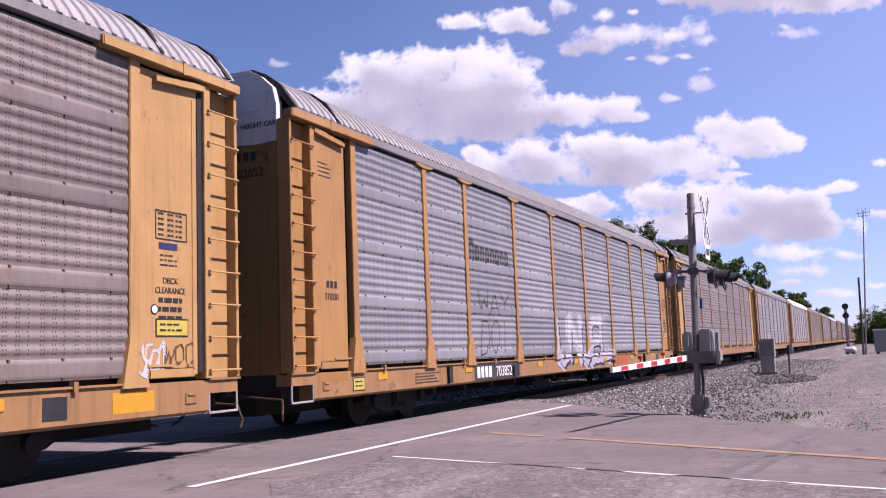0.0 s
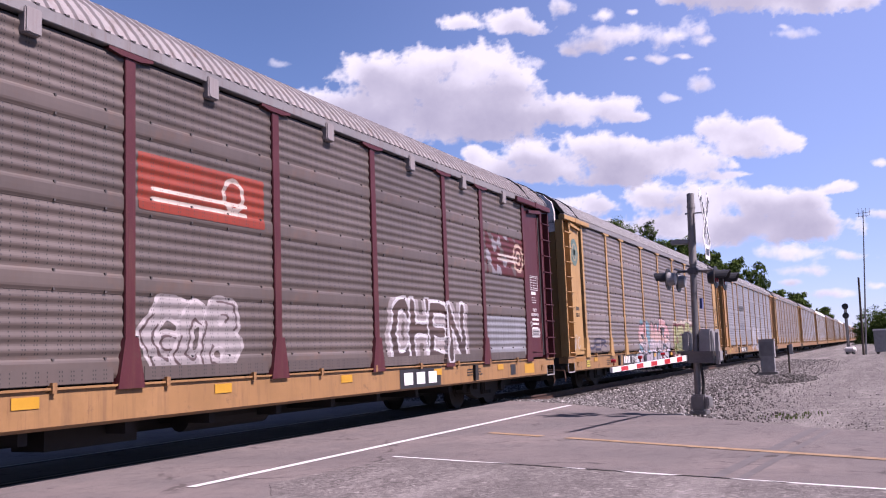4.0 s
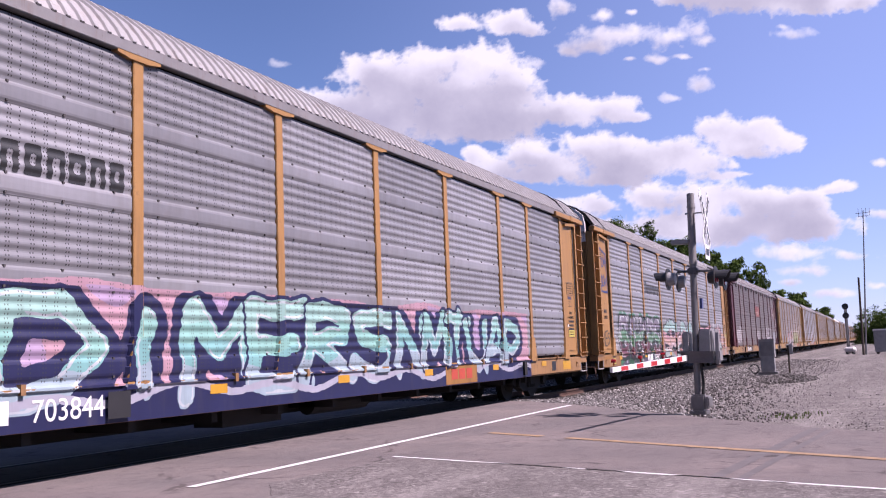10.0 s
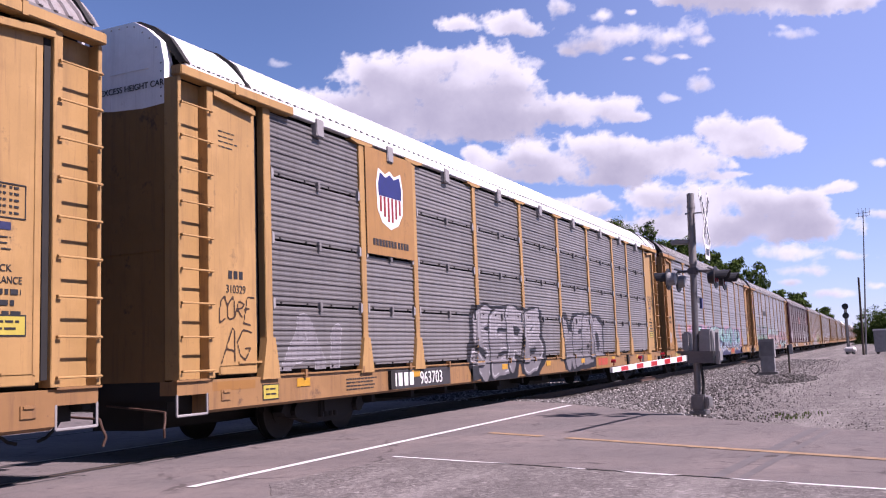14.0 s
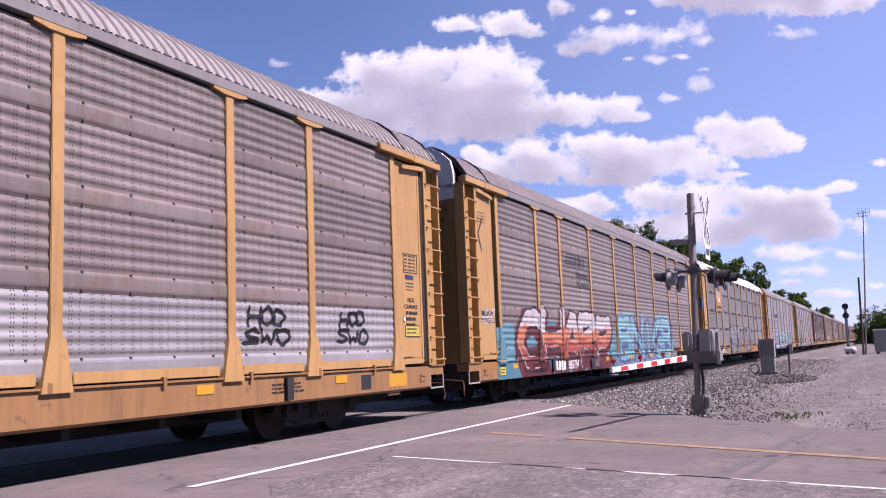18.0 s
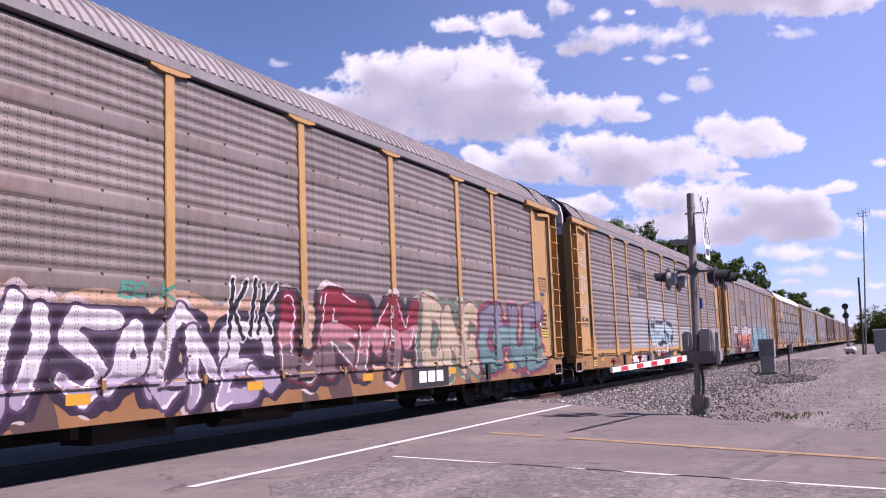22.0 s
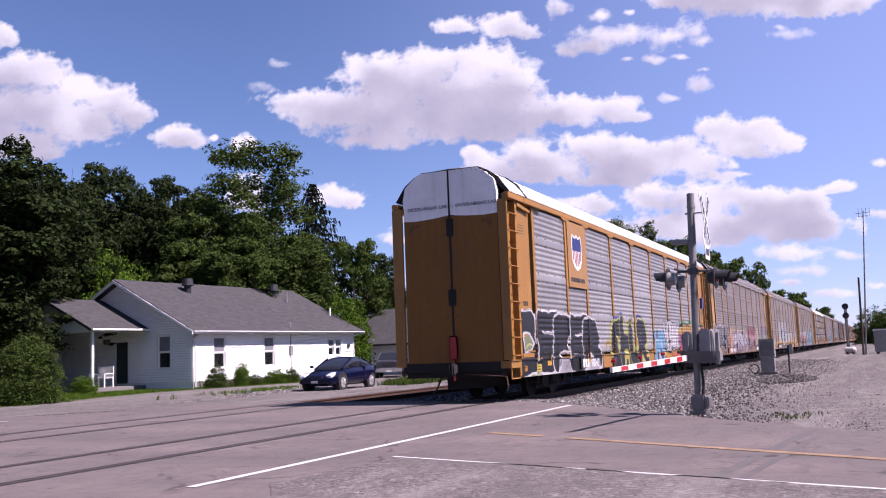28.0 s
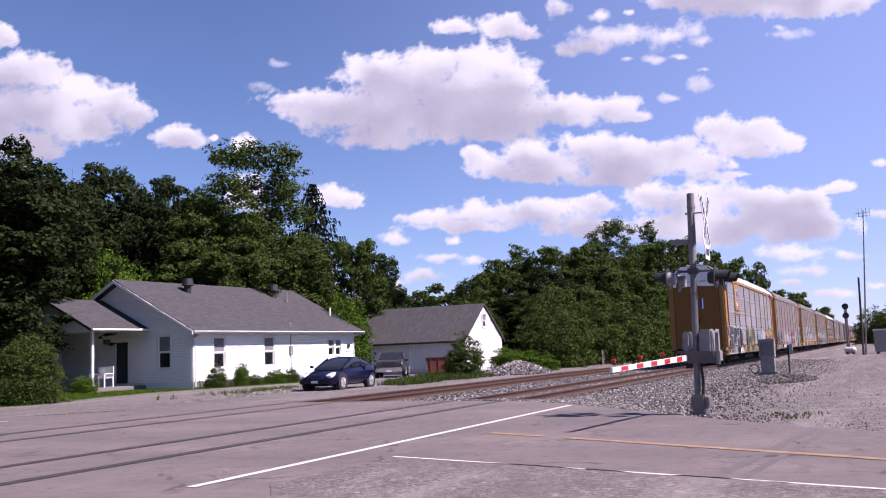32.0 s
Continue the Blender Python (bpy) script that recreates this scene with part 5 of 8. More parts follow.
    for x, y, hh, w in ((61, 20.6, 4.4, 5.2), (65, 21.2, 5.6, 5.8), (70, 20.4, 4.8, 5.4), (75, 20.2, 5.4, 6.2), (81, 19.8, 5.0, 6.2), (87, 20.2, 6.0, 6.6), (93, 19.8, 5.6, 6.6), (100, 20.0, 6.2, 7.4), (109, 20.4, 6.6, 8.0), (62, 27.0, 5.4, 5.2), (119, 20.6, 7.0, 9.0)):
        plant("g", x, y, hh, w, "under the trees beyond the tracks")
    plant("h", 23.6, 27.75, 2.40, 3.0, "on the lawn")
    plant("g", 36.2, 29.3, 1.15, 1.1, "against the house wall")
    plant("d", 37.9, 29.1, 1.2, 0.9, "against the house wall")
    plant("g", 38.9, 29.1, 0.6, 0.9, "against the house wall")
    plant("d", 40.6, 29.0, 0.8, 1.3, "against the house wall")
    plant("g", 41.9, 28.9, 0.8, 1.0, "against the house wall")
    plant("d", 31.6, 33.2, 0.9, 1.3, "before the porch")
    plant("b", 29.5, 37.5, 12.2, 9.5, "beside the house")
    # unseen woods added behind the camera, closing south and west against sky light
    src = far["b"]
    n = len(src.vertices)
    co = np.empty(n * 3)
    src.vertices.foreach_get("co", co)
    co = co.reshape(-1, 3)
    idx = np.empty(len(src.loops), int)
    src.loops.foreach_get("vertex_index", idx)
    idx = idx.reshape(-1, 4)
    vs, fs = [], []
    spots = [(x, -34 + rnd.uniform(-3, 3)) for x in range(-52, 70, 8)] + [(-54 + rnd.uniform(-3, 3), y) for y in range(-26, 76, 9)]
    for x, y in spots:
        a = rnd.random() * 6.28
        w, hh = rnd.uniform(9, 13), rnd.uniform(10, 14)
        rot = np.array([[math.cos(a), -math.sin(a), 0], [math.sin(a), math.cos(a), 0], [0, 0, 1]])
        fs.append(idx + n * len(vs))
        vs.append((co * (w, w, hh)) @ rot.T + (x, y, -0.2))
    me = bpy.data.meshes.new("added_woods")
    me.from_pydata(np.concatenate(vs).tolist(), [], np.concatenate(fs).tolist())
    me.materials.append(LEAF_DEEP)
    tagged(new("added_woods", me), "unseen belt of leafy woods added to block low sky light", "woods", kind="stuff")


# ---- markings and graffiti on the cars ----
FONT = {
    "A": "0,0 .45,1 .6,1 1,0|.2,.38 .8,.38", "B": "0,0 0,1 .7,1 .85,.78 .6,.54 0,.52|.6,.52 .95,.28 .7,0 0,0", "C": "1,.8 .7,1 .25,.95 0,.5 .25,.05 .7,0 1,.2",
    "D": "0,0 0,1 .6,.95 1,.5 .6,.03 0,0", "E": "1,1 .05,1 0,0 1,0|0,.5 .8,.5", "F": "1,1 .05,1 0,0|0,.5 .8,.5", "G": "1,.8 .6,1 .2,.9 0,.5 .2,.08 .7,0 1,.3 .6,.42", "H": "0,0 0,1|1,0 1,1|0,.48 1,.52",
    "I": ".5,0 .5,1", "K": "0,0 0,1|1,1 .1,.5 1,0", "L": "0,1 0,0 1,.05", "M": "0,0 .1,1 .5,.4 .9,1 1,0", "N": "0,0 .05,1 .95,0 1,1", "O": ".5,1 .05,.75 .05,.25 .5,0 .95,.25 .95,.75 .5,1",
    "P": "0,0 .05,1 .8,.95 .9,.65 .6,.45 0,.45", "R": "0,0 .05,1 .8,.95 .85,.65 .1,.5 1,0", "S": "1,.85 .6,1 .1,.85 .15,.6 .85,.42 .95,.15 .5,0 0,.12", "T": "0,1 1,1|.5,1 .5,0",
    "U": "0,1 .05,.2 .5,0 .95,.2 1,1", "W": "0,1 .2,0 .5,.6 .8,0 1,1", "Y": "0,1 .5,.5 1,1|.5,.5 .45,0", "Z": "0,1 1,1 .05,.05 1,0", "~": "0,.5 .25,.9 .5,.4 .75,.9 1,.5|0,.1 .5,.3 1,.1",
}
INK = {}


def ink(r, g, b):
    """Spray paint of a colour, a little uneven, thin over the metal."""
    key = (r, g, b)
    if key not in INK:
        a = Mat("spray_paint", 0.5, 0, 0.4)
        col = tuple(c * 0.40 for c in srgb(r, g, b)[:3])
        n1, n2 = a.noise(2.5, 5, 0.65), a.noise(1.0, 6, 0.7, a.coords((6, 6, 0.5)))
        c = a.mix(a.ramp(n1, [(0.3, (0, 0, 0)), (0.7, (1, 1, 1))]), tuple(x * 0.84 for x in col), tuple(min(1, x * 1.08) for x in col))
        c = a.mix(a.math("MULTIPLY", a.ramp(n2, [(0.52, (0, 0, 0)), (0.8, (1, 1, 1))]), 0.35), c, (0.06, 0.052, 0.048))
        sep = a.n("SeparateXYZ")
        a.link(a.coords(), sep.inputs[0])
        fx = a.math("FRACT", a.math("MULTIPLY", sep.outputs["X"], 1 / 0.46))
        near = 1.0
        for at in (0.08, 0.16, 0.42, 0.50, 0.74):
            near = a.math("MINIMUM", near, a.math("ABSOLUTE", a.math("SUBTRACT", fx, at)))
        dot = a.math("MULTIPLY", a.math("LESS_THAN", near, 0.015), a.math("LESS_THAN", a.math("FRACT", a.math("MULTIPLY", sep.outputs["Z"], 1 / 0.046)), 0.40))
        dot = a.math("MULTIPLY", dot, a.math("GREATER_THAN", sep.outputs["Z"], 1.04))
        c = a.mix(a.math("MULTIPLY", dot, 0.8), c, (0.03, 0.03, 0.03))
        a.base(c)
        INK[key] = a.m
    return INK[key]


SLIDE, SWIRL = {}, 0.045


class Canvas:
    """A patch of the near side of a car, on which shapes are painted; it follows the ribs, posts and sill."""

    def __init__(self, x0, x1, z0, z1, kind="coarse", step=0.024):
        zs = list(np.arange(z0, z1, step)) + [z1, 0.974, 0.976, 1.0, 1.001, 1.039]
        for lv in range(4):
            zs += [Z0 + lv * LEVEL + p for p, _ in PROFILES[kind]]
        zs = sorted(z for z in zs if z0 <= z <= z1)
        out = [zs[0]]
        for z in zs[1:]:
            if z - out[-1] > 0.003:
                out.append(z)
        xs = list(np.arange(x0, x1, step)) + [x1]
        for p in POSTS:
            xs += [p - 0.088, p - 0.084, p + 0.084, p + 0.088]
        xs = sorted(x for x in xs if x0 <= x <= x1)
        ox = [xs[0]]
        for x in xs[1:]:
            if x - ox[-1] > 0.003:
                ox.append(x)
        self.kind, self.xs, self.zs = kind, np.array(ox), np.array(out)
        cx, cz = (self.xs[1:] + self.xs[:-1]) / 2, (self.zs[1:] + self.zs[:-1]) / 2
        self.X, self.Z = np.meshgrid(cx, cz, indexing="ij")
        self.id = np.zeros(self.X.shape, int)
        self.colors = [None]

    def color(self, rgb):
        if rgb not in self.colors:
            self.colors.append(rgb)
        return self.colors.index(rgb)

    def fill(self, mask, rgb):
        self.id[mask] = self.color(rgb)

    def wave(self, seed, s=1.0):
        return np.array([noise.noise((x * s, seed, 0)) for x in self.X[:, 0]])[:, None]

    def cloudy(self, seed, s=1.0):
        return np.sin(self.X * 2.1 * s + seed) * np.cos(self.Z * 3.7 * s + seed * 2) + np.sin(self.X * 5.3 * s + self.Z * 2.9 * s + seed) * 0.6

    def distance(self, segs, swirl=0.0, seed=0):
        d = np.full(self.X.shape, 9.0)
        for (ax, az), (bx, bz) in segs:
            lo, hi = min(ax, bx) - 0.6, max(ax, bx) + 0.6
            i0, i1 = np.searchsorted(self.X[:, 0], (lo, hi))
            X, Z = self.X[i0:i1], self.Z[i0:i1]
            if swirl:
                X, Z = X + swirl * np.sin(5.3 * Z + 1.9 * X + seed) + 0.4 * swirl * np.sin(13 * Z + seed * 2), Z + 0.8 * swirl * np.sin(3.1 * X + seed * 1.7) + 0.35 * swirl * np.sin(11 * X + 4 * Z)
            l2 = max(1e-9, (bx - ax) ** 2 + (bz - az) ** 2)
            t = np.clip(((X - ax) * (bx - ax) + (Z - az) * (bz - az)) / l2, 0, 1)
            d[i0:i1] = np.minimum(d[i0:i1], np.hypot(X - ax - t * (bx - ax), Z - az - t * (bz - az)))
        return d

    def word(self, text, x0, x1, z0, z1, thick, seed=0, slant=0.06, gap=0.22, warp=0.06, swirl=0.0):
        """The distance from each place to the strokes of the letters."""
        rnd = random.Random(seed)
        segs, n = [], len(text)
        w = (x1 - x0) / n
        for i, ch in enumerate(text):
            if ch == " ":
                continue
            lo, hi = z0 + rnd.uniform(-1, 1) * warp, z1 + rnd.uniform(-1.4, 1) * warp
            for line in FONT[ch].split("|"):
                pts = [tuple(float(v) for v in q.split(",")) for q in line.split()]
                pts = [(x0 + i * w + w * (gap / 2 + (1 - gap) * px) + slant * (pz - 0.5) * (hi - lo) + warp * 0.5 * math.sin(9 * pz + seed + i), lo + (hi - lo) * pz + warp * 0.6 * math.sin(7 * px + seed + 2 * i)) for px, pz in pts]
                fine = []
                for a, b in zip(pts, pts[1:]):
                    fine.append((a, b))
                segs += fine
        return self.distance(segs, swirl, seed % 7)

    def done(self, car, label, name="graffiti"):
        xs, zs = self.xs, self.zs
        X, Z = np.meshgrid(xs, zs, indexing="ij")
        # round off the stepped edges between colours
        g = np.pad(self.id, 1, constant_values=-1)
        ev = (g[1:, :-1] != g[1:, 1:])[:-1]
        eh = (g[:-1, 1:] != g[1:, 1:])[:, :-1]
        inner = np.zeros(X.shape, bool)
        inner[1:-1, 1:-1] = True
        for k in range(4):
            sx, sz, cnt = np.zeros(X.shape), np.zeros(X.shape), np.zeros(X.shape)
            m = ev.astype(float)
            sx[1:] += m * X[:-1]
            sz[1:] += m * Z[:-1]
            cnt[1:] += m
            sx[:-1] += m * X[1:]
            sz[:-1] += m * Z[1:]
            cnt[:-1] += m
            m = eh.astype(float)
            sx[:, 1:] += m * X[:, :-1]
            sz[:, 1:] += m * Z[:, :-1]
            cnt[:, 1:] += m
            sx[:, :-1] += m * X[:, 1:]
            sz[:, :-1] += m * Z[:, 1:]
            cnt[:, :-1] += m
            ok = inner & (cnt == 2)
            X = np.where(ok, 0.5 * X + 0.5 * sx / np.maximum(cnt, 1), X)
            Z = np.where(ok, 0.5 * Z + 0.5 * sz / np.maximum(cnt, 1), Z)
        prof = np.array(PROFILES[self.kind])
        u = np.mod(Z - Z0, LEVEL)
        Y = PANEL_Y + np.interp(u, prof[:, 0], prof[:, 1])
        near, back = SLIDE[car.name]
        X = X + near + (back - near) * X / PITCH
        ends = (X < 2.44) | (X > PITCH - 2.44)
        Y[ends] = -1.453
        Y[(X < 1.315) | (X > PITCH - 1.315)] = -1.512
        for p in POSTS:
            Y[np.abs(X - p) < 0.0865] = -1.491
            foot = (np.abs(X - p) < 0.11 + np.clip(1.52 - Z, 0, 1) * 0.19) & (Z < 1.53)
            Y[foot] = -1.516
        Y[(Z <= 1.0) & (Z >= 0.97) & (Y > -1.53)] = -1.501
        Y[Z < 0.97] = -1.472
        for p in POSTS:
            Y[(np.abs(X - p) < 0.225) & (Z < 1.0) & (Z > 0.93)] = -1.517
        Y -= 0.005
        on = self.id > 0
        # one part for each patch of paint that stands clear of the next
        runs, last = [], -99.0
        for i in np.nonzero(on.any(axis=1))[0]:
            if xs[i] - last > 0.25:
                runs.append([i, i])
            runs[-1][1], last = i, xs[i + 1]
        for i0, i1 in runs:
            patch = np.zeros(on.shape, bool)
            patch[i0:i1 + 1] = on[i0:i1 + 1]
            used = np.zeros(X.shape, bool)
            for a in (0, 1):
                for b in (0, 1):
                    used[a:a + on.shape[0], b:b + on.shape[1]] |= patch
            idx = np.cumsum(used.ravel()).reshape(used.shape) - 1
            ii, jj = np.nonzero(patch)
            fs = np.stack([idx[ii, jj], idx[ii + 1, jj], idx[ii + 1, jj + 1], idx[ii, jj + 1]], -1)
            me = bpy.data.meshes.new(name)
            me.from_pydata(np.stack([X[used], Y[used], Z[used]], -1).tolist(), [], fs.tolist())
            for c in self.colors[1:]:
                me.materials.append(ink(*c))
            me.polygons.foreach_set("material_index", (self.id[ii, jj] - 1).astype(np.int32))
            ob = new(name, me)
            ob.parent = car
            tagged(ob, label)


def burner(cv, text, box4, thick, bands, outline, halo=None, shade=None, shine=None, seed=1, slant=0.06, ow=0.045, hw=0.12, warp=0.06, gap=0.22, sd=(0.10, -0.09), fat=1.3, mass=0.12):
    """Thick graffiti letters: halo, shaded depth, outline, banded fill and shine."""
    x0, x1, z0, z1 = box4
    n, m = len(bands), len(text)
    w = (x1 - x0) / m
    thick = min(thick * fat, 0.36 * w)
    one = [cv.word(ch, x0 + i * w, x0 + (i + 1) * w, z0, z1, thick, seed + i * 3, slant + 0.10 * math.sin(i * 2.3 + seed), gap - 0.2, warp * 1.4, SWIRL) for i, ch in enumerate(text)]
    d = np.minimum.reduce(one)
    if halo:
        cv.fill(d < thick + ow + hw + 0.05 * cv.cloudy(seed), halo)
    if shade:
        if mass:
            cv.fill((d < thick + ow + mass) & (cv.Z > z0 - thick - 0.06) & (cv.Z < z1 + thick + 0.03), shade)
        for k in (1.0, 0.7, 0.4):
            for i, ch in enumerate(text):
                s = cv.word(ch, x0 + i * w + sd[0] * k, x0 + (i + 1) * w + sd[0] * k, z0 + sd[1] * k, z1 + sd[1] * k, thick, seed + i * 3, slant + 0.10 * math.sin(i * 2.3 + seed), gap - 0.2, warp * 1.4, SWIRL)
                cv.fill(s < thick + ow * 0.6, shade)
    u = (cv.Z - z0) / (z1 - z0) + 0.10 * cv.cloudy(seed + 3, 0.8)
    for e in one:
        cv.fill(e < thick + ow, outline)
        inner = e < thick
        for i, c in enumerate(bands):
            cv.fill(inner & (u >= (-9 if i == 0 else i / n)), c)
        if shine:
            cv.fill((np.abs(e - thick * 0.72) < 0.016) & (cv.cloudy(seed + 5, 1.3) > -0.1) & inner, shine)


def tag(cv, text, box4, rgb, thick=0.022, seed=1, warp=0.05):
    cv.fill(cv.word(text, *box4, thick, seed, 0.15, 0.1, warp) < thick, rgb)


def lettering(car, text, x, z, size, material, y=-1.48, label="", name="lettering", turn=0.0, width=1.0):
    """Flat letters on a side or an end, in the built-in font."""
    cu = bpy.data.curves.new(name, "FONT")
    cu.body, cu.size, cu.extrude, cu.align_x = text, size, 0.003, "CENTER"
    tmp = bpy.data.objects.new(name, cu)
    me = bpy.data.meshes.new_from_object(tmp)
    bpy.data.objects.remove(tmp)
    me.materials.clear()
    me.materials.append(material)
    ob = new(name, me)
    ob.parent = car
    ob.matrix_basis = Matrix.Translation((x, y, z) if not turn else (y, x, z)) @ pose(0, 0, 0, 90, 0, turn) @ Matrix.Diagonal((width, 1, 1, 1))
    return tagged(ob, label)


def mark(car, name, rects, material, label="", y=-1.478, depth=0.005):
    """Flat painted rectangles (x0, x1, z0, z1) on the near side, one part."""
    bm = bmesh.new()
    for x0, x1, z0, z1 in rects:
        box(bm, x0, x1, y - depth, y, z0, z1)
    return part(name, bm, material, car, label)


def disc(car, name, x, z, r, material, y, label="", seg=28, sx=1.0):
    bm = bmesh.new()
    prism(bm, [(x + r * sx * math.cos(6.2832 * i / seg), z + r * math.sin(6.2832 * i / seg)) for i in range(seg)], "y", y - 0.004, y)
    return part(name, bm, material, car, label)


def data_box(car, x, z, w, h, rows, material, y=-1.455):
    """A stencilled table: a thin frame and rows of short bars."""
    t = 0.012
    r = [(x, x + w, z, z + t), (x, x + w, z + h - t, z + h), (x, x + t, z, z + h), (x + w - t, x + w, z, z + h)]
    for i in range(rows):
        zz = z + h - (i + 0.8) * h / (rows + 0.5)
        r += [(x + w * p, x + w * q, zz, zz + 0.022) for p, q in ((0.08, 0.16), (0.18, 0.25), (0.38, 0.47), (0.50, 0.56), (0.64, 0.70), (0.74, 0.84))]
    tagged(mark(car, "stencil_table", r, material, "stencilled data table", y), kind="stuff")


def bars(car, x, z, w, rows, material, y=-1.455, step=0.075, h=0.035, seed=1):
    rnd = random.Random(seed)
    r = []
    for i in range(rows):
        a = x
        while a < x + w * rnd.uniform(0.75, 1.0):
            b = a + rnd.uniform(0.04, 0.14)
            r.append((a, min(b, x + w), z - i * step, z - i * step + h))
            a = b + 0.025
    tagged(mark(car, "stencil", r, material, "small stencilled lines", y), kind="stuff")


def wordmark(car, x, z, w, h, n, stripes=0):
    """A railway's wordmark as plain letter-sized blocks, painted on the panel."""
    cv = Canvas(x - 0.05, x + w + 0.05, z - 0.05, z + h + 0.05)
    p = w / n
    for i in range(n):
        hh = h if i == 0 else h * 0.72
        a = x + i * p
        X, Z = cv.X, cv.Z
        blk = (X > a) & (X < a + p * 0.78) & (Z > z) & (Z < z + hh)
        hole = (X > a + p * 0.26) & (X < a + p * 0.54) & (Z > z + hh * (0.3 if i % 2 else 0.0) - 0.001) & (Z < z + hh * 0.74)
        cv.fill(blk & ~hole, (64, 66, 68))
    cv.done(car, "railway wordmark in plain dark blocks", "wordmark")


def shield(car, x, z):
    """A striped shield on a yellow plate."""
    plate = mark(car, "emblem_plate", [(5.34, 7.11, 2.96, Z1 - 0.02)], YELLOW_PALE if x < 0 else YELLOW, "yellow emblem plate", PANEL_Y - 0.055, 0.012)
    y = PANEL_Y - 0.068
    z -= 0.12
    wide, high = 1.28, 0.80
    out = [(-0.30, 0.62), (-0.12, 0.52), (0.0, 0.62), (0.12, 0.52), (0.30, 0.62), (0.36, 0.30), (0.34, -0.25), (0.22, -0.5), (0, -0.62), (-0.22, -0.5), (-0.34, -0.25), (-0.36, 0.30)]
    bm = bmesh.new()
    prism(bm, [(x + a * 1.08 * wide, z + b * 1.08 * high) for a, b in out], "y", y - 0.003, y)
    part("shield", bm, SIGN_WHITE, plate, "white-edged shield")
    bm = bmesh.new()
    prism(bm, [(x + a * wide, z + b * high) for a, b in ((-0.33, 0.06), (-0.34, 0.30), (-0.28, 0.58), (-0.12, 0.49), (0, 0.58), (0.12, 0.49), (0.28, 0.58), (0.34, 0.30), (0.33, 0.06))], "y", y - 0.007, y - 0.003)
    part("shield_top", bm, plain("navy_blue", (0.02, 0.025, 0.11), 0.5), plate, "blue shield top")
    bm = bmesh.new()
    for i in range(6):
        a = -0.39 + i * 0.142
        box(bm, x + a, x + a + 0.07, y - 0.007, y - 0.003, z - 0.24 - 0.2 * (1 - abs(i - 2.5) / 2.5), z + 0.04)
    part("shield_stripe", bm, plain("dull_red", (0.20, 0.025, 0.025), 0.5), plate, "red stripes")
    bm = bmesh.new()
    for i in range(12):
        box(bm, x - 0.66 + i * 0.11 + (0.03 if i > 7 else 0), x - 0.58 + i * 0.11 + (0.03 if i > 7 else 0), y - 0.004, y, z - 0.86, z - 0.74)
    part("motto", bm, BLACK, plate, "motto in plain blocks")


def stencils(car, k, number, num_x, num_z, light, seed):
    """What all the cars carry: numbers, data tables, reflectors and end lettering."""
    ink_dark, ink_num = BLACK, SIGN_WHITE
    if number:
        back = mark(car, "number_plate", [(num_x - 1.28, num_x + 1.28, num_z - 0.05, num_z + 0.29)], plain("black_stencil_ground", (0.03, 0.028, 0.03), 0.7), "black ground of the car's number", -1.472, 0.004)
        lettering(back, number, num_x + 0.42, num_z, 0.33, ink_num, -1.478, "white stencilled numerals")
        mark(back, "letter_bar", [(num_x - 1.15 + i * 0.22, num_x - 1.0 + i * 0.22, num_z, num_z + 0.235) for i in range(4)], ink_num, "", -1.476)
    for i, x in enumerate((3.2, 6.9, 11.4, 14.5, 17.6, 21.0, 24.3)):
        mark(car, "reflector", [(x, x + 0.34, 0.80, 0.92)], REFLECT, "yellow reflector strip", -1.474, 0.006)
    F, E = PITCH - END_IN, END_IN
    data_box(car, F - 2.0, 2.72, 0.56, 0.36, 5, ink_dark if not light else SIGN_WHITE)
    tone = ink_dark if not light else SIGN_WHITE
    mark(car, "blue_label", [(F - 1.94, F - 1.62, 2.60, 2.68)], NAVY_LABEL if not light else SIGN_WHITE, "small blue label", -1.455, 0.003)
    bars(car, F - 1.92, 2.52, 0.3, 3, tone, step=0.06, h=0.014, seed=seed)
    lettering(car, "DECK", F - 1.74, 2.18, 0.105, tone, -1.456, "stencilled deck clearance")
    lettering(car, "CLEARANCE", F - 1.74, 2.06, 0.105, tone, -1.456, "stencilled deck clearance", width=0.9)
    bars(car, F - 1.95, 1.95, 0.46, 3, tone, step=0.11, h=0.055, seed=seed + 2)
    edge = mark(car, "warning_label", [(F - 2.0, F - 1.42, 1.53, 1.75)], BLACK if not light else SIGN_WHITE, "black-edged yellow warning label", -1.455, 0.003)
    mark(edge, "label_face", [(F - 1.982, F - 1.438, 1.548, 1.732)], LABEL if not light else ROOF_GREY, "", -1.458, 0.003)
    bars(edge, F - 1.93, 1.67, 0.42, 2, BLACK, -1.461, 0.07, 0.022, seed + 4)
    seal = disc(car, "round_stencil", F - 2.02, 1.86, 0.062, tone, -1.4545, "small ringed stencil", 18)
    disc(seal, "stencil_centre", F - 2.02, 1.86, 0.045, SIGN_WHITE if not light else MAROON, -1.4588, "", 18)
    bars(car, E + 1.32, 4.3, 0.4, 4, tone, h=0.012, step=0.07, seed=seed + 3)
    if not light and k not in (6, 7):
        lettering(car, "3%05d" % (10281 + 12 * ((k * 5) % 7)), E + 1.66, 2.12, 0.155, tone, -1.456, "black stencilled numerals", width=0.92)
        mark(car, "letter_bar", [(E + 1.50 + i * 0.115, E + 1.58 + i * 0.115, 2.31, 2.42) for i in range(3)], tone, "", -1.455, 0.003)
    edge = mark(car, "brake_label", [(2.36, 2.74, 0.65, 0.87)], BLACK, "black-edged yellow label on the sill", -1.473, 0.004)
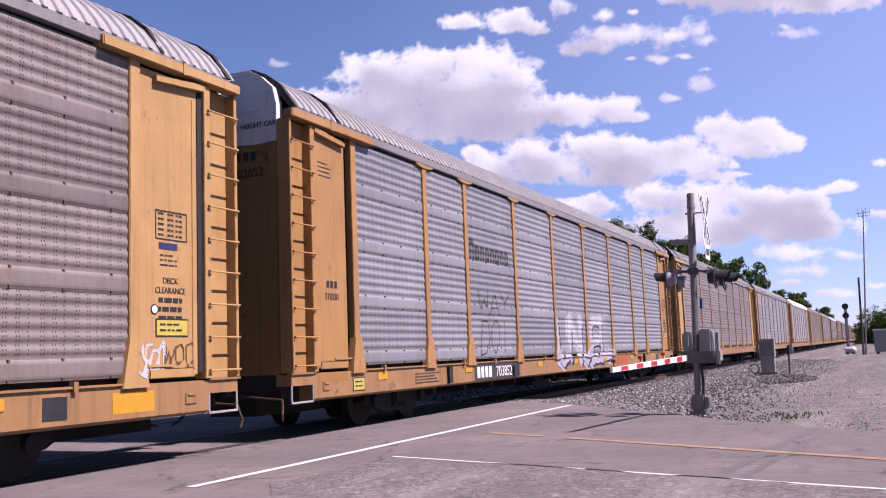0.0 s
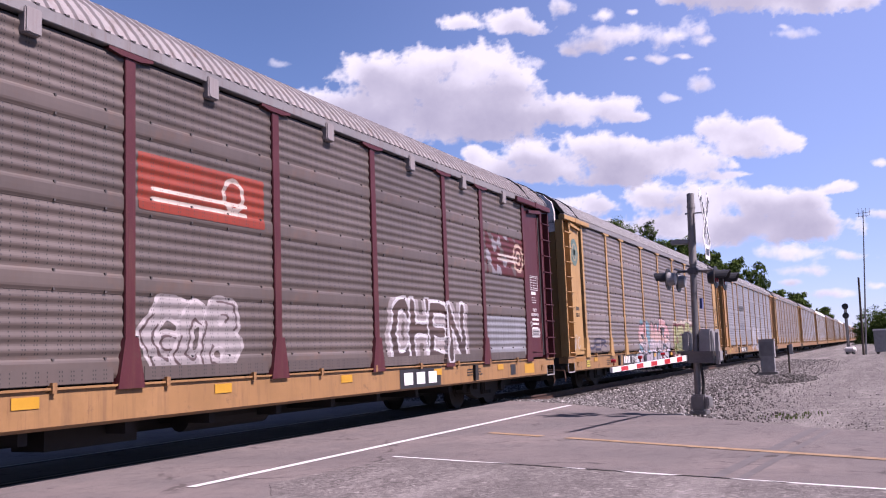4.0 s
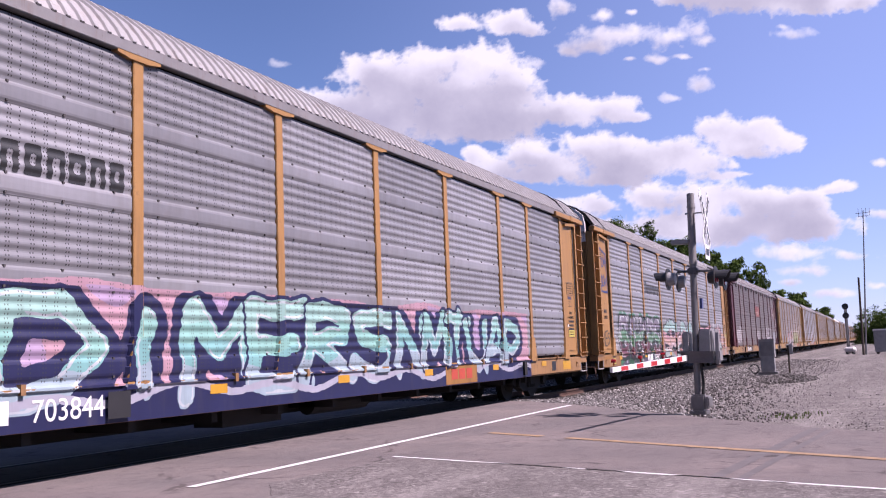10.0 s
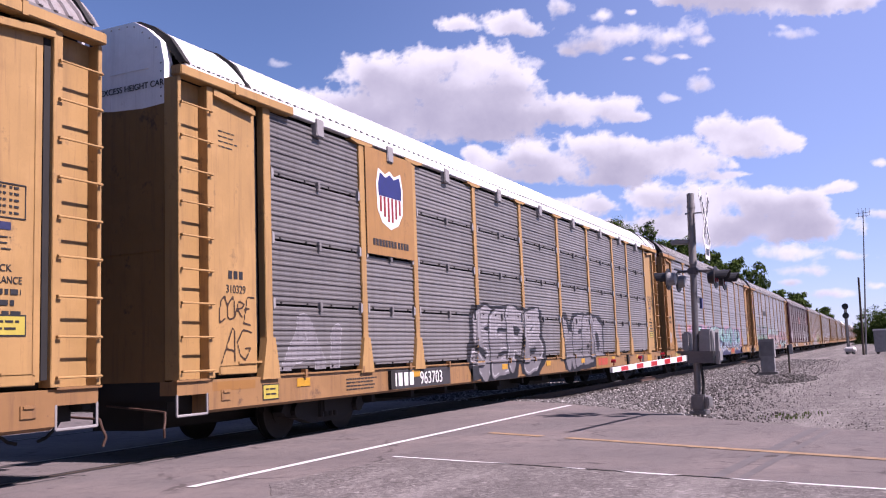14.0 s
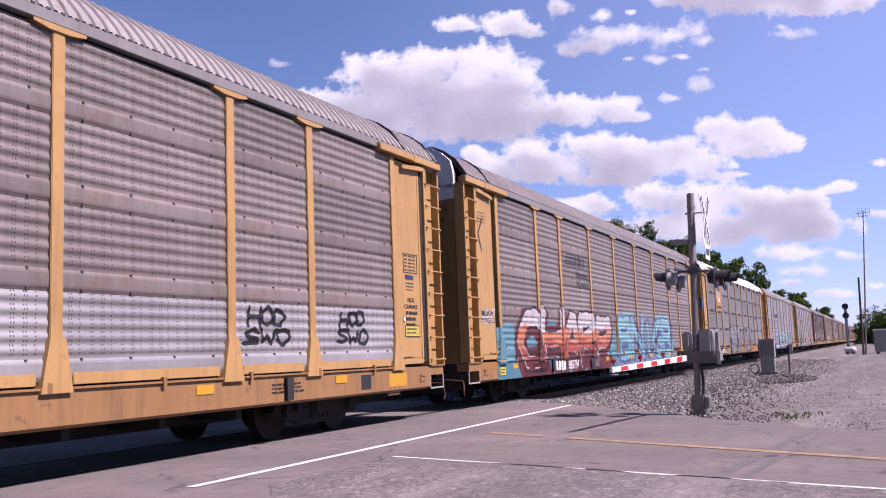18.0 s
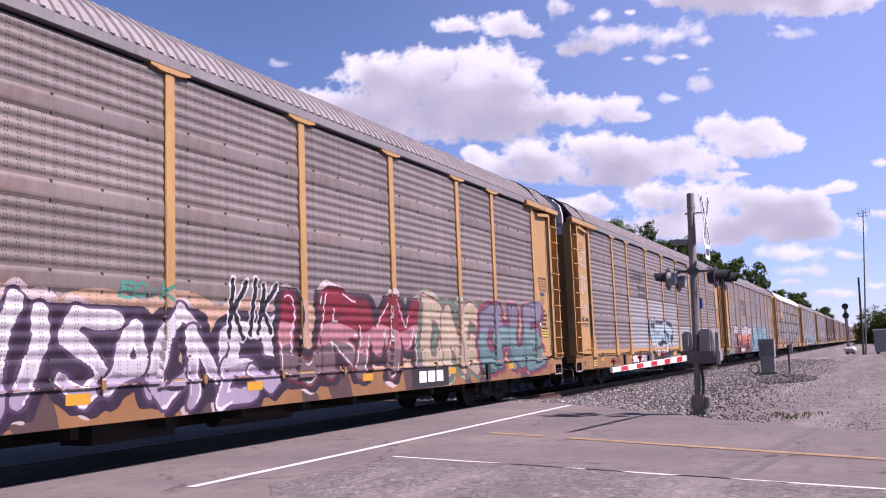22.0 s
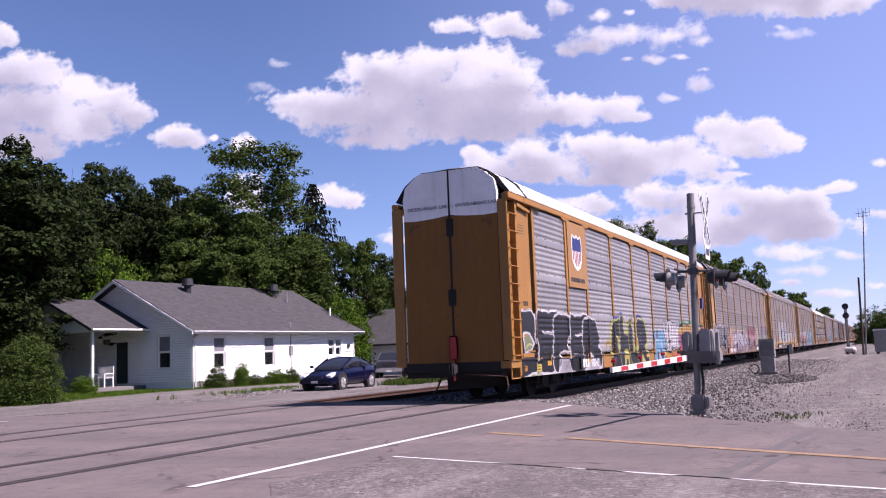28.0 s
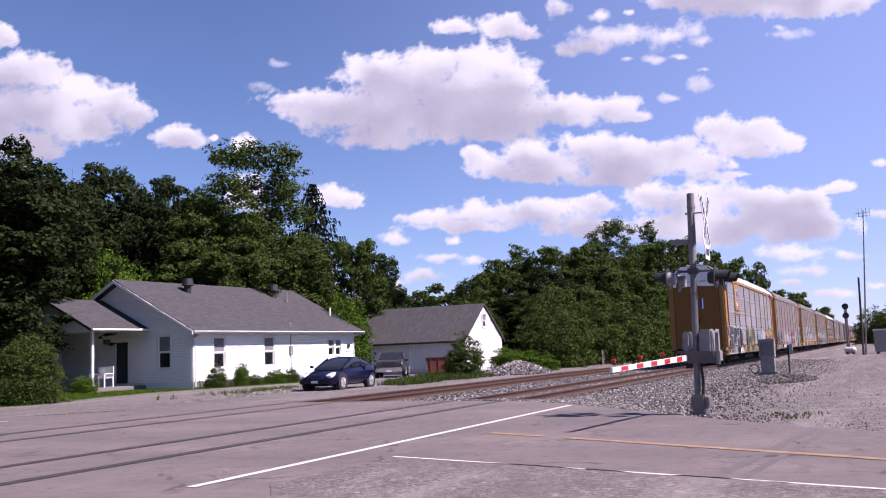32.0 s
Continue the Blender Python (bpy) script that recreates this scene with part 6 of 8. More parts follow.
    mark(edge, "label_face", [(2.376, 2.724, 0.666, 0.854)], LABEL, "", -1.477, 0.003)
    bars(edge, 2.43, 0.79, 0.24, 2, BLACK, -1.480, 0.07, 0.022, seed + 6)
    mark(car, "paint_patch", [(PITCH - 2.86, PITCH - 2.2, 0.66, 0.90)], REFLECT, "yellow paint patch on the sill", -1.4705, 0.002)
    mark(car, "paint_patch", [(1.3, 2.2, 0.83, 0.95)], PATCH, "ochre repaint patch on the sill", -1.4705, 0.002)
    bars(car, 4.6, 0.84, 1.1, 4, BLACK, -1.472, 0.055, 0.02, seed + 9)
    bars(car, 22.6, 0.84, 0.9, 3, BLACK, -1.472, 0.055, 0.025, seed + 11)
    mark(car, "consolidated_stencil", [(25.1, 25.42, 0.66, 0.9)], BLACK, "black stencil panel", -1.472, 0.004)
    mark(car, "route_plate", [(9.62, 9.96, 0.62, 0.92)], BLACK, "black plate", -1.518, 0.004)
    for sy in (-0.72, 0.60):
        lettering(car, "EXCESS HEIGHT CAR", sy, 4.76, 0.115, BLACK, 0.488 + E, "black stencilled words", turn=-90)
        if number and k not in (5, 9):
            lettering(car, number, sy, 4.0, 0.20, BLACK, 0.488 + E, "black stencilled numerals", turn=-90)
            bm = bmesh.new()
            for i in range(4):
                box(bm, E + 0.484, E + 0.489, sy + 0.27 - i * 0.14, sy + 0.36 - i * 0.14, 4.25, 4.39)
            part("letter_bar", bm, BLACK, car)
    if k in (6, 7):
        lettering(car, "24294" if k == 6 else "24410", E + 1.78, 2.0, 0.17, BLACK, -1.458, "black numerals", width=0.95)
        mark(car, "letter_bar", [(E + 1.3, E + 1.38, 2.0, 2.12), (E + 1.42, E + 1.5, 2.0, 2.12)], BLACK, "", -1.455)
        data_box(car, E + 1.26, 1.86, 0.78, 0.09, 1, BLACK)
    for a in (6.0, 22.9):
        mark(car, "sill_bracket", [(a, a + 0.16, 0.62, 0.94)], DARK, "dark bracket on the sill", -1.472, 0.06)


REFLECT = plain("reflector_yellow", (0.38, 0.20, 0.016), 0.45, 0, 0.12)
LABEL = plain("label_yellow", (0.36, 0.29, 0.05), 0.5, 0, 0.12)
NAVY_LABEL = plain("navy_label", (0.02, 0.024, 0.07), 0.5)
PATCH = steel_paint("ochre_repaint", (0.22, 0.105, 0.026), 0.35)
SP = {"pink": (226, 172, 178), "black": (28, 24, 30), "white": (238, 236, 240), "teal": (150, 222, 208), "navy": (44, 48, 96), "mint": (176, 226, 214), "red": (196, 34, 58), "blue": (90, 170, 220)}


def graffiti(cars):
    # first car: white scribble and a pencil-thin tag
    c = Canvas(12.8, 19.1, 0.6, 2.2)
    burner(c, "UNUEL", (13.2, 18.6, 0.85, 1.95), 0.075, [(214, 214, 222), (236, 234, 238)], (226, 222, 232), (232, 230, 236), (54, 46, 92), None, 3, 0.05, 0.03, 0.10, mass=0.02, fat=1.0)
    c.done(cars[0], "white and grey spray-painted letters")
    c = Canvas(7.7, 9.9, 1.05, 2.6)
    tag(c, "WAY", (7.8, 9.7, 2.1, 2.5), (60, 58, 62), 0.018, 2)
    tag(c, "DOI", (7.9, 9.6, 1.15, 1.9), (60, 58, 62), 0.016, 5)
    c.done(cars[0], "thin dark tag")
    # second car: green letters with a red and cream edge, pink letters on light blue
    c = Canvas(14.2, 21.9, 0.57, 2.35)
    c.fill(c.Z < 0.98, (58, 62, 46))
    c.fill((c.Z < 0.98) & (c.X > 20.9), (104, 44, 40))
    c.fill((c.Z < 0.98) & (c.X < 15.3), (104, 44, 40))
    burner(c, "DEMEON", (15.7, 20.9, 1.05, 1.92), 0.13, [(142, 150, 92), (170, 174, 112), (186, 186, 126)], (84, 98, 84), (232, 214, 196), (128, 44, 44), (214, 214, 170), 4, 0.05, 0.03, 0.20, mass=0.14)
    tag(c, "SO~", (16.2, 20.0, 0.64, 0.92), (200, 196, 150), 0.03, 8)
    c.done(cars[1], "green block-letter graffiti edged in red and cream")
    c = Canvas(8.6, 15.0, 0.57, 2.4)
    c.fill((c.Z < 0.98) & (c.X < 14.6 + 0.2 * c.wave(3)), (150, 178, 190))
    c.fill((c.Z < 0.85) & (c.cloudy(2) > 0.2) & (c.X > 9.2), (178, 176, 190))
    c.fill((c.Z > 0.98) & (c.Z < 1.75 + 0.45 * np.abs(np.sin(c.X * 3.1))) & (np.abs(np.sin(c.X * 1.05 + 0.4)) > 0.62) & (c.cloudy(4, 1.6) > -0.5), (132, 182, 200))
    burner(c, "SLAMES", (9.2, 14.5, 0.76, 1.98), 0.13, [(206, 196, 208), (214, 200, 206), (232, 190, 178), (234, 174, 172)], SP["black"], None, SP["black"], (250, 236, 236), 7, 0.10, 0.04, mass=0.02, warp=0.09)
    c.done(cars[1], "pink block-letter graffiti on a light blue haze")
    c = Canvas(2.5, 5.1, 0.6, 1.6)
    tag(c, "VER".replace("V", "U"), (2.8, 4.8, 1.2, 1.5), (70, 66, 90), 0.035, 3)
    c.done(cars[1], "faint dark tag")
    c = Canvas(1.17, 2.1, 1.1, 1.8)
    tag(c, "KIC", (1.25, 1.95, 1.2, 1.6), SP["white"], 0.018, 3)
    c.done(cars[1], "white tag on the end plate")
    c = Canvas(26.4, 27.6, 1.02, 2.0)
    tag(c, "SEGO", (26.5, 26.95, 1.1, 1.45), SP["white"], 0.02, 3)
    tag(c, "WOO", (26.95, 27.5, 1.2, 1.5), (120, 96, 70), 0.012, 4)
    c.done(cars[1], "white and brown tags on the end plate")
    # third car: white outlined square letters
    c = Canvas(13.0, 23.2, 1.02, 2.3)
    burner(c, "CHEN", (19.3, 22.5, 1.15, 2.12), 0.07, [(96, 78, 72), (110, 88, 80)], SP["white"], None, (190, 180, 180), None, 3, 0.0, 0.07, warp=0.02, gap=0.3)
    burner(c, "GOB", (13.3, 14.9, 1.15, 1.9), 0.09, [(190, 182, 182)], (214, 206, 206), None, None, (110, 90, 90), 6, 0.1, 0.05)
    c.done(cars[2], "white hollow square letters")
    c = Canvas(2.6, 6.9, 1.02, 2.35)
    burner(c, "SRN", (2.8, 4.9, 1.15, 1.95), 0.06, [(196, 188, 188)], (222, 216, 216), None, (150, 130, 128), None, 9, 0.1, 0.05)
    tag(c, "GTO", (4.1, 5.0, 1.95, 2.25), SP["white"], 0.03, 4)
    c.done(cars[2], "white spray-painted letters")
    # fourth car: long pink and mint letters, then a crowded green and red piece
    c = Canvas(9.9, 27.0, 0.57, 2.45)
    bg = (c.Z < 1.75 + 0.12 * c.wave(5, 0.8)) & (c.X > 9.95)
    c.fill(bg, (214, 164, 166))
    c.fill(bg & (np.mod(c.Z * 6.5 + 0.4 * c.wave(2), 1.0) < 0.36) & (c.X > 17.0), (222, 214, 210))
    c.fill(bg & (np.mod(c.Z * 4.1 + 0.3, 1.0) < 0.30) & (c.X > 21.5), (214, 160, 112))
    c.fill((c.Z < 0.97), (186, 140, 140))
    c.fill((c.Z < 0.97) & (c.cloudy(4) > 0.35), (176, 196, 196))
    c.fill((c.Z < 0.97) & (np.mod(c.X * 1.7, 1.0) < 0.32) & (c.X > 21), (214, 170, 96))
    burner(c, "SPHDOM", (10.5, 17.9, 0.90, 1.98), 0.15, [(196, 212, 206), (222, 196, 196), (226, 184, 170), (216, 164, 170), (180, 220, 212)], SP["black"], None, SP["black"], (240, 228, 232), 11, -0.14, 0.055, sd=(-0.12, -0.14), mass=0.03, gap=0.14)
    burner(c, "ZEUS", (18.9, 25.0, 0.98, 1.95), 0.11, [(180, 214, 210), (214, 158, 166), (220, 170, 172)], SP["black"], None, SP["black"], None, 15, 0.04, 0.07, sd=(-0.08, -0.14))
    for x, r in ((17.3, 0.16), (17.75, 0.10), (22.9, 0.13), (23.5, 0.12), (24.3, 0.15), (24.9, 0.10)):
        c.fill(np.hypot(c.X - x, (c.Z - 2.15)) < r, (226, 224, 228))
    c.done(cars[3], "long pink and mint block letters with black outlines")
    c = Canvas(2.5, 9.9, 0.57, 2.45)
    c.fill((c.Z < 0.97) & (c.X > 3.2), (104, 92, 112))
    c.fill((c.Z < 0.97) & (c.cloudy(7, 2.0) > 0.1) & (c.X > 3.2), (70, 128, 96))
    c.fill((c.Z < 0.97) & (c.cloudy(12, 2.5) > 0.6) & (c.X > 3.2), (200, 196, 204))
    burner(c, "BIHOPS", (3.4, 9.5, 1.0, 2.1), 0.13, [(126, 70, 84), (104, 156, 116), (150, 140, 156)], (34, 66, 52), (66, 140, 98), (46, 52, 50), (220, 224, 224), 6, 0.0, 0.05, 0.10)
    d = c.cloudy(21, 3.0)
    c.fill((c.id > 0) & (d > 0.85) & (c.Z > 1.0), (222, 222, 226))
    tag(c, "ETO", (2.6, 3.3, 1.45, 1.85), SP["white"], 0.02, 4)
    tag(c, "YOU", (2.6, 3.3, 1.1, 1.4), SP["white"], 0.02, 9)
    c.done(cars[3], "crowded green and dark red graffiti")
    c = Canvas(1.17, 2.12, 1.1, 4.6)
    d = c.distance([((1.25, 4.4), (2.0, 4.2)), ((2.0, 4.2), (2.02, 2.98)), ((2.02, 2.98), (1.35, 3.0)), ((1.35, 3.0), (1.25, 3.4))])
    c.fill(d < 0.035, (62, 84, 150))
    tag(c, "HOW", (1.25, 1.95, 3.8, 4.15), (62, 84, 150), 0.02, 2)
    tag(c, "GOA", (1.35, 1.9, 3.15, 3.5), (62, 84, 150), 0.025, 3)
    tag(c, "KES", (1.25, 2.0, 1.3, 1.75), (70, 60, 60), 0.025, 3)
    c.done(cars[3], "blue and dark tags on the end plate")
    # fifth car: mint letters with navy depth over a pink haze
    c = Canvas(5.2, 23.3, 0.57, 2.5)
    top = 2.12 + 0.10 * c.wave(9, 0.6)
    c.fill((c.Z < top) & (c.X > 5.25) & (c.X < 23.2), (222, 176, 190))
    c.fill((c.Z < top - 0.06) & (c.X > 5.25) & (c.X < 23.2) & (c.cloudy(6, 0.7) > 0.2), (206, 178, 212))
    c.fill((c.Z < top) & (c.X > 5.3) & (c.X < 7.0) & (c.cloudy(2, 1) > 0.5), (226, 140, 116))
    c.fill((c.Z < 0.97), SP["navy"])
    c.fill((c.Z < 0.97) & (c.X < 6.5), (150, 110, 140))
    burner(c, "DIMERS", (8.0, 16.2, 0.92, 1.90), 0.115, [(190, 214, 226), (150, 216, 212), (164, 226, 212), (180, 228, 216)], SP["navy"], None, SP["navy"], (226, 234, 240), 12, 0.05, 0.055, sd=(0.16, -0.20))
    burner(c, "NMTUAP", (16.4, 22.6, 0.92, 1.86), 0.10, [(190, 214, 226), (150, 216, 212), (170, 226, 214)], SP["navy"], None, SP["navy"], (226, 234, 240), 17, 0.05, 0.055, sd=(-0.14, -0.18))
    c.fill((c.Z < 0.97) & (np.abs(c.Z - 0.86 - 0.07 * np.sin(c.X * 3.1) - 0.05 * np.sin(c.X * 1.3)) < 0.05), (206, 206, 222))
    for i in range(7):
        tag(c, "ION~EA", (5.45, 6.95, 1.02 + i * 0.145, 1.10 + i * 0.145), (84, 66, 110), 0.010, i)
    c.done(cars[4], "mint-green letters with navy depth on a pink haze")
    c = Canvas(2.6, 5.2, 1.04, 2.2)
    c.fill((c.cloudy(5, 0.9) > 0.75), (206, 150, 130))
    c.done(cars[4], "faint orange overspray")
    c = Canvas(1.17, 2.1, 1.1, 2.0)
    tag(c, "UY", (1.25, 1.75, 1.3, 1.75), SP["white"], 0.03, 3)
    c.done(cars[4], "white tag on the end plate")
    # sixth car: chrome letters with black outlines
    c = Canvas(9.3, 20.0, 0.57, 2.3, "fine")
    burner(c, "SEPB", (9.7, 14.0, 0.92, 1.98), 0.17, [(150, 146, 150), (176, 172, 176)], (30, 27, 30), None, (40, 36, 40), (214, 212, 216), 8, 0.02, 0.075)
    burner(c, "WEBO", (16.1, 19.7, 0.92, 1.98), 0.16, [(150, 146, 150), (172, 168, 172)], (30, 27, 30), None, (40, 36, 40), None, 4, 0.05, 0.07)
    c.done(cars[5], "silver letters with black outlines")
    c = Canvas(2.6, 5.0, 1.04, 2.0, "fine")
    burner(c, "AI", (2.8, 4.6, 1.15, 1.75), 0.10, [(164, 160, 164)], (206, 204, 208), None, None, None, 4, 0.05, 0.02)
    c.done(cars[5], "faint white outlined letters")
    c = Canvas(1.17, 2.1, 1.1, 2.2)
    tag(c, "COREY"[:4], (1.25, 2.0, 1.75, 2.05), (90, 66, 46), 0.012, 3)
    tag(c, "AG", (1.35, 1.95, 1.2, 1.6), (90, 66, 46), 0.012, 5)
    c.done(cars[5], "brown tag on the end plate")
    # seventh car: orange-red letters on blue, then a teal piece
    c = Canvas(2.05, 22.2, 0.57, 2.5)
    c.fill((c.Z < 1.75 + 0.35 * c.wave(6, 0.9)) & (c.X < 12.6) & (c.X > 2.1), (110, 170, 186))
    c.fill((c.Z < 0.97) & (c.X < 12.7), (88, 150, 170))
    c.fill((c.Z < 0.95) & (c.X > 3.6) & (c.X < 12.0) & (c.cloudy(3, 0.8) > -0.5), (120, 44, 50))
    c.fill((c.Z < 0.97) & (c.X > 12.6) & (c.X < 22.0), (132, 150, 176))
    burner(c, "CHARP", (3.6, 12.0, 0.86, 2.0), 0.16, [(124, 46, 52), (196, 96, 74), (228, 142, 104), (228, 222, 222)], (44, 34, 40), None, (112, 40, 46), (232, 228, 230), 5, 0.06, 0.06, sd=(-0.20, -0.22))
    burner(c, "BNIGB", (13.1, 21.6, 0.95, 2.05), 0.14, [(120, 186, 200), (150, 210, 216)], (84, 120, 176), (150, 196, 206), (96, 84, 140), (190, 226, 230), 9, 0.04, 0.05, 0.12)
    c.done(cars[6], "orange-red letters on blue beside a teal piece")
    c = Canvas(1.17, 2.12, 1.7, 4.4)
    tag(c, "K", (1.2, 1.5, 3.5, 4.2), (50, 44, 44), 0.028, 3)
    tag(c, "SEERS"[:4], (1.22, 2.05, 1.88, 2.12), SP["white"], 0.02, 3)
    c.done(cars[6], "dark and white tags on the end plate")
    # eighth car: pale blue pointed letters
    c = Canvas(9.7, 15.0, 0.57, 2.4)
    c.fill((c.Z < 0.97) & (c.X > 10.2) & (c.X < 14.6), (190, 170, 160))
    c.fill((c.Z < 0.97) & (np.mod(c.X * 1.1 + c.Z * 0.6, 1.0) < 0.45) & (c.X > 10.3) & (c.X < 14.2), (44, 36, 40))
    burner(c, "WEST", (10.1, 14.2, 1.05, 2.0), 0.13, [(216, 222, 226), (176, 212, 222), (200, 222, 228)], (30, 26, 30), None, (36, 30, 34), None, 6, -0.12, 0.055, sd=(0.07, -0.2), warp=0.1)
    c.done(cars[7], "pale blue pointed letters with black outlines")
    c = Canvas(21.4, 25.8, 1.1, 2.2)
    tag(c, "HOD", (21.9, 22.8, 1.7, 1.95), (30, 28, 30), 0.03, 3, 0.03)
    tag(c, "SWO", (21.8, 22.9, 1.45, 1.66), (30, 28, 30), 0.03, 4, 0.03)
    tag(c, "HOD", (24.3, 25.1, 1.7, 1.92), (30, 28, 30), 0.03, 5, 0.03)
    tag(c, "SWO", (24.2, 25.2, 1.43, 1.64), (30, 28, 30), 0.03, 6, 0.03)
    c.done(cars[7], "small black tags")
    c = Canvas(1.17, 2.12, 1.6, 4.7)
    for i, t in enumerate(("GSK", "TEE", "HES")):
        tag(c, t, (1.28, 1.92, 2.1 + i * 0.8, 2.55 + i * 0.8), SP["white"], 0.018, i + 2, 0.07)
    c.done(cars[7], "white vertical tags on the end plate")
    # ninth car: a long run of pieces over peach paint
    c = Canvas(0.6, 27.0, 0.57, 2.45)
    c.fill((c.Z < 1.9 + 0.2 * np.abs(np.sin(c.X * 2.3)) + 0.1 * c.wave(3)) & (c.X > 1.2) & (c.X < 26.6), (216, 178, 150))
    c.fill((c.Z < 1.72 + 0.2 * c.wave(8, 1.4)) & (c.X > 5.0) & (c.X < 12) & (c.cloudy(2) > -0.2), (220, 158, 124))
    c.fill((c.Z < 0.97), (176, 128, 84))
    c.fill((c.Z < 0.97) & (c.cloudy(5) > 0.5), (104, 80, 78))
    c.fill((c.Z < 0.97) & (c.X < 5.0) & (c.cloudy(8) > 0.1), (112, 160, 136))
    burner(c, "CHTSK", (1.3, 6.3, 1.14, 2.0), 0.15, [(40, 34, 40), (70, 60, 66), (120, 112, 118)], (236, 230, 234), None, (44, 36, 42), None, 5, 0.08, 0.045)
    burner(c, "NEWISAONES", (8.3, 15.2, 0.85, 1.75), 0.085, [(190, 176, 200), (226, 220, 230), (236, 232, 238)], (96, 72, 104), (226, 206, 206), (60, 44, 66), (250, 248, 250), 7, 0.2, 0.04, 0.05, warp=0.10)
    burner(c, "URMM", (15.2, 19.5, 1.0, 2.05), 0.14, [(132, 110, 116), (206, 142, 150), (150, 40, 56)], (110, 40, 54), (236, 220, 222), (60, 46, 56), SP["white"], 3, 0.05, 0.045, 0.05)
    burner(c, "DNG", (19.8, 22.4, 1.0, 2.05), 0.15, [(206, 190, 164), (214, 196, 166)], (150, 96, 104), (204, 214, 186), (104, 132, 112), None, 8, 0.02, 0.045, 0.08)
    burner(c, "CHUE", (22.5, 26.4, 1.0, 2.1), 0.17, [(112, 150, 150), (132, 166, 166), (150, 140, 160)], (70, 84, 96), (206, 160, 168), (150, 70, 90), None, 4, 0.04, 0.045, 0.07)
    tag(c, "KIK", (13.9, 14.9, 1.55, 2.3), SP["white"], 0.07, 3)
    tag(c, "KIK", (13.9, 14.9, 1.55, 2.3), (36, 30, 34), 0.04, 3)
    tag(c, "EOIK", (11.9, 12.8, 2.0, 2.16), (80, 168, 150), 0.02, 3, 0.02)
    c.done(cars[8], "long band of layered graffiti over peach paint")
    # last car
    c = Canvas(20.7, 27.0, 0.57, 2.5)
    c.fill((c.Z < 0.97), (176, 30, 48))
    burner(c, "PESTEST", (20.95, 26.4, 0.72, 1.95), 0.14, [(186, 26, 44), (196, 30, 56), (150, 40, 104), (168, 60, 120), (206, 150, 66), (214, 164, 78)], (26, 20, 26), (84, 168, 112), (24, 40, 36), SP["white"], 4, 0.02, 0.05, 0.10, gap=0.16)
    c.done(cars[9], "red, magenta and gold block letters on green")
    c = Canvas(15.6, 20.9, 0.6, 2.3)
    burner(c, "HERBY", (17.7, 20.6, 1.12, 2.02), 0.13, [(226, 224, 230)], (26, 24, 28), None, None, None, 6, 0.05, 0.05, gap=0.2)
    burner(c, "HD", (15.95, 17.6, 0.85, 1.6), 0.16, [(112, 178, 220), (120, 186, 226)], SP["white"], None, (40, 40, 60), None, 3, 0.05, 0.05)
    c.done(cars[9], "white bubble letters beside light blue ones")
    c = Canvas(9.0, 15.2, 0.57, 2.4)
    c.fill((c.Z < 0.97) & (c.X > 9.5) & (c.X < 14.9), (60, 54, 66))
    burner(c, "CHUR", (9.7, 14.4, 0.75, 1.85), 0.19, [(34, 30, 34), (40, 36, 40)], (206, 206, 120), (92, 92, 168), (206, 206, 120), None, 5, 0.02, 0.06, 0.05)
    for i in range(16):
        a, b = 10.0 + (i * 1.37) % 4.3, 0.9 + (i * 0.71) % 1.0
        c.fill((np.hypot(c.X - a, c.Z - b) < 0.055) & (c.id > 0), (112, 92, 190))
    c.done(cars[9], "black letters edged in yellow and violet")
    c = Canvas(1.17, 8.6, 0.57, 2.5)
    c.fill((c.Z < 1.55) & (c.X < 2.6) & (c.X > 1.17), (150, 158, 120))
    c.fill((c.Z < 1.55) & (c.X < 2.6) & (np.mod(c.Z * 3.2 + 0.25 * np.sin(c.X * 6), 1.0) < 0.2), (206, 214, 150))
    c.fill((c.Z < 0.97) & (c.X > 2.4) & (c.X < 8.3), (196, 192, 200))
    burner(c, "DEFER", (1.2, 8.0, 0.85, 1.90), 0.19, [(30, 28, 32), (40, 38, 42)], SP["white"], None, None, None, 3, 0.02, 0.07, gap=0.16)
    c.done(cars[9], "black letters with thick white outlines")
    c = Canvas(8.8, 9.9, 0.6, 2.2)
    c.fill((np.abs(c.Z - 1.2 - 0.2 * np.sin(c.X * 5)) < 0.07), (206, 160, 66))
    c.done(cars[9], "yellow spray line")


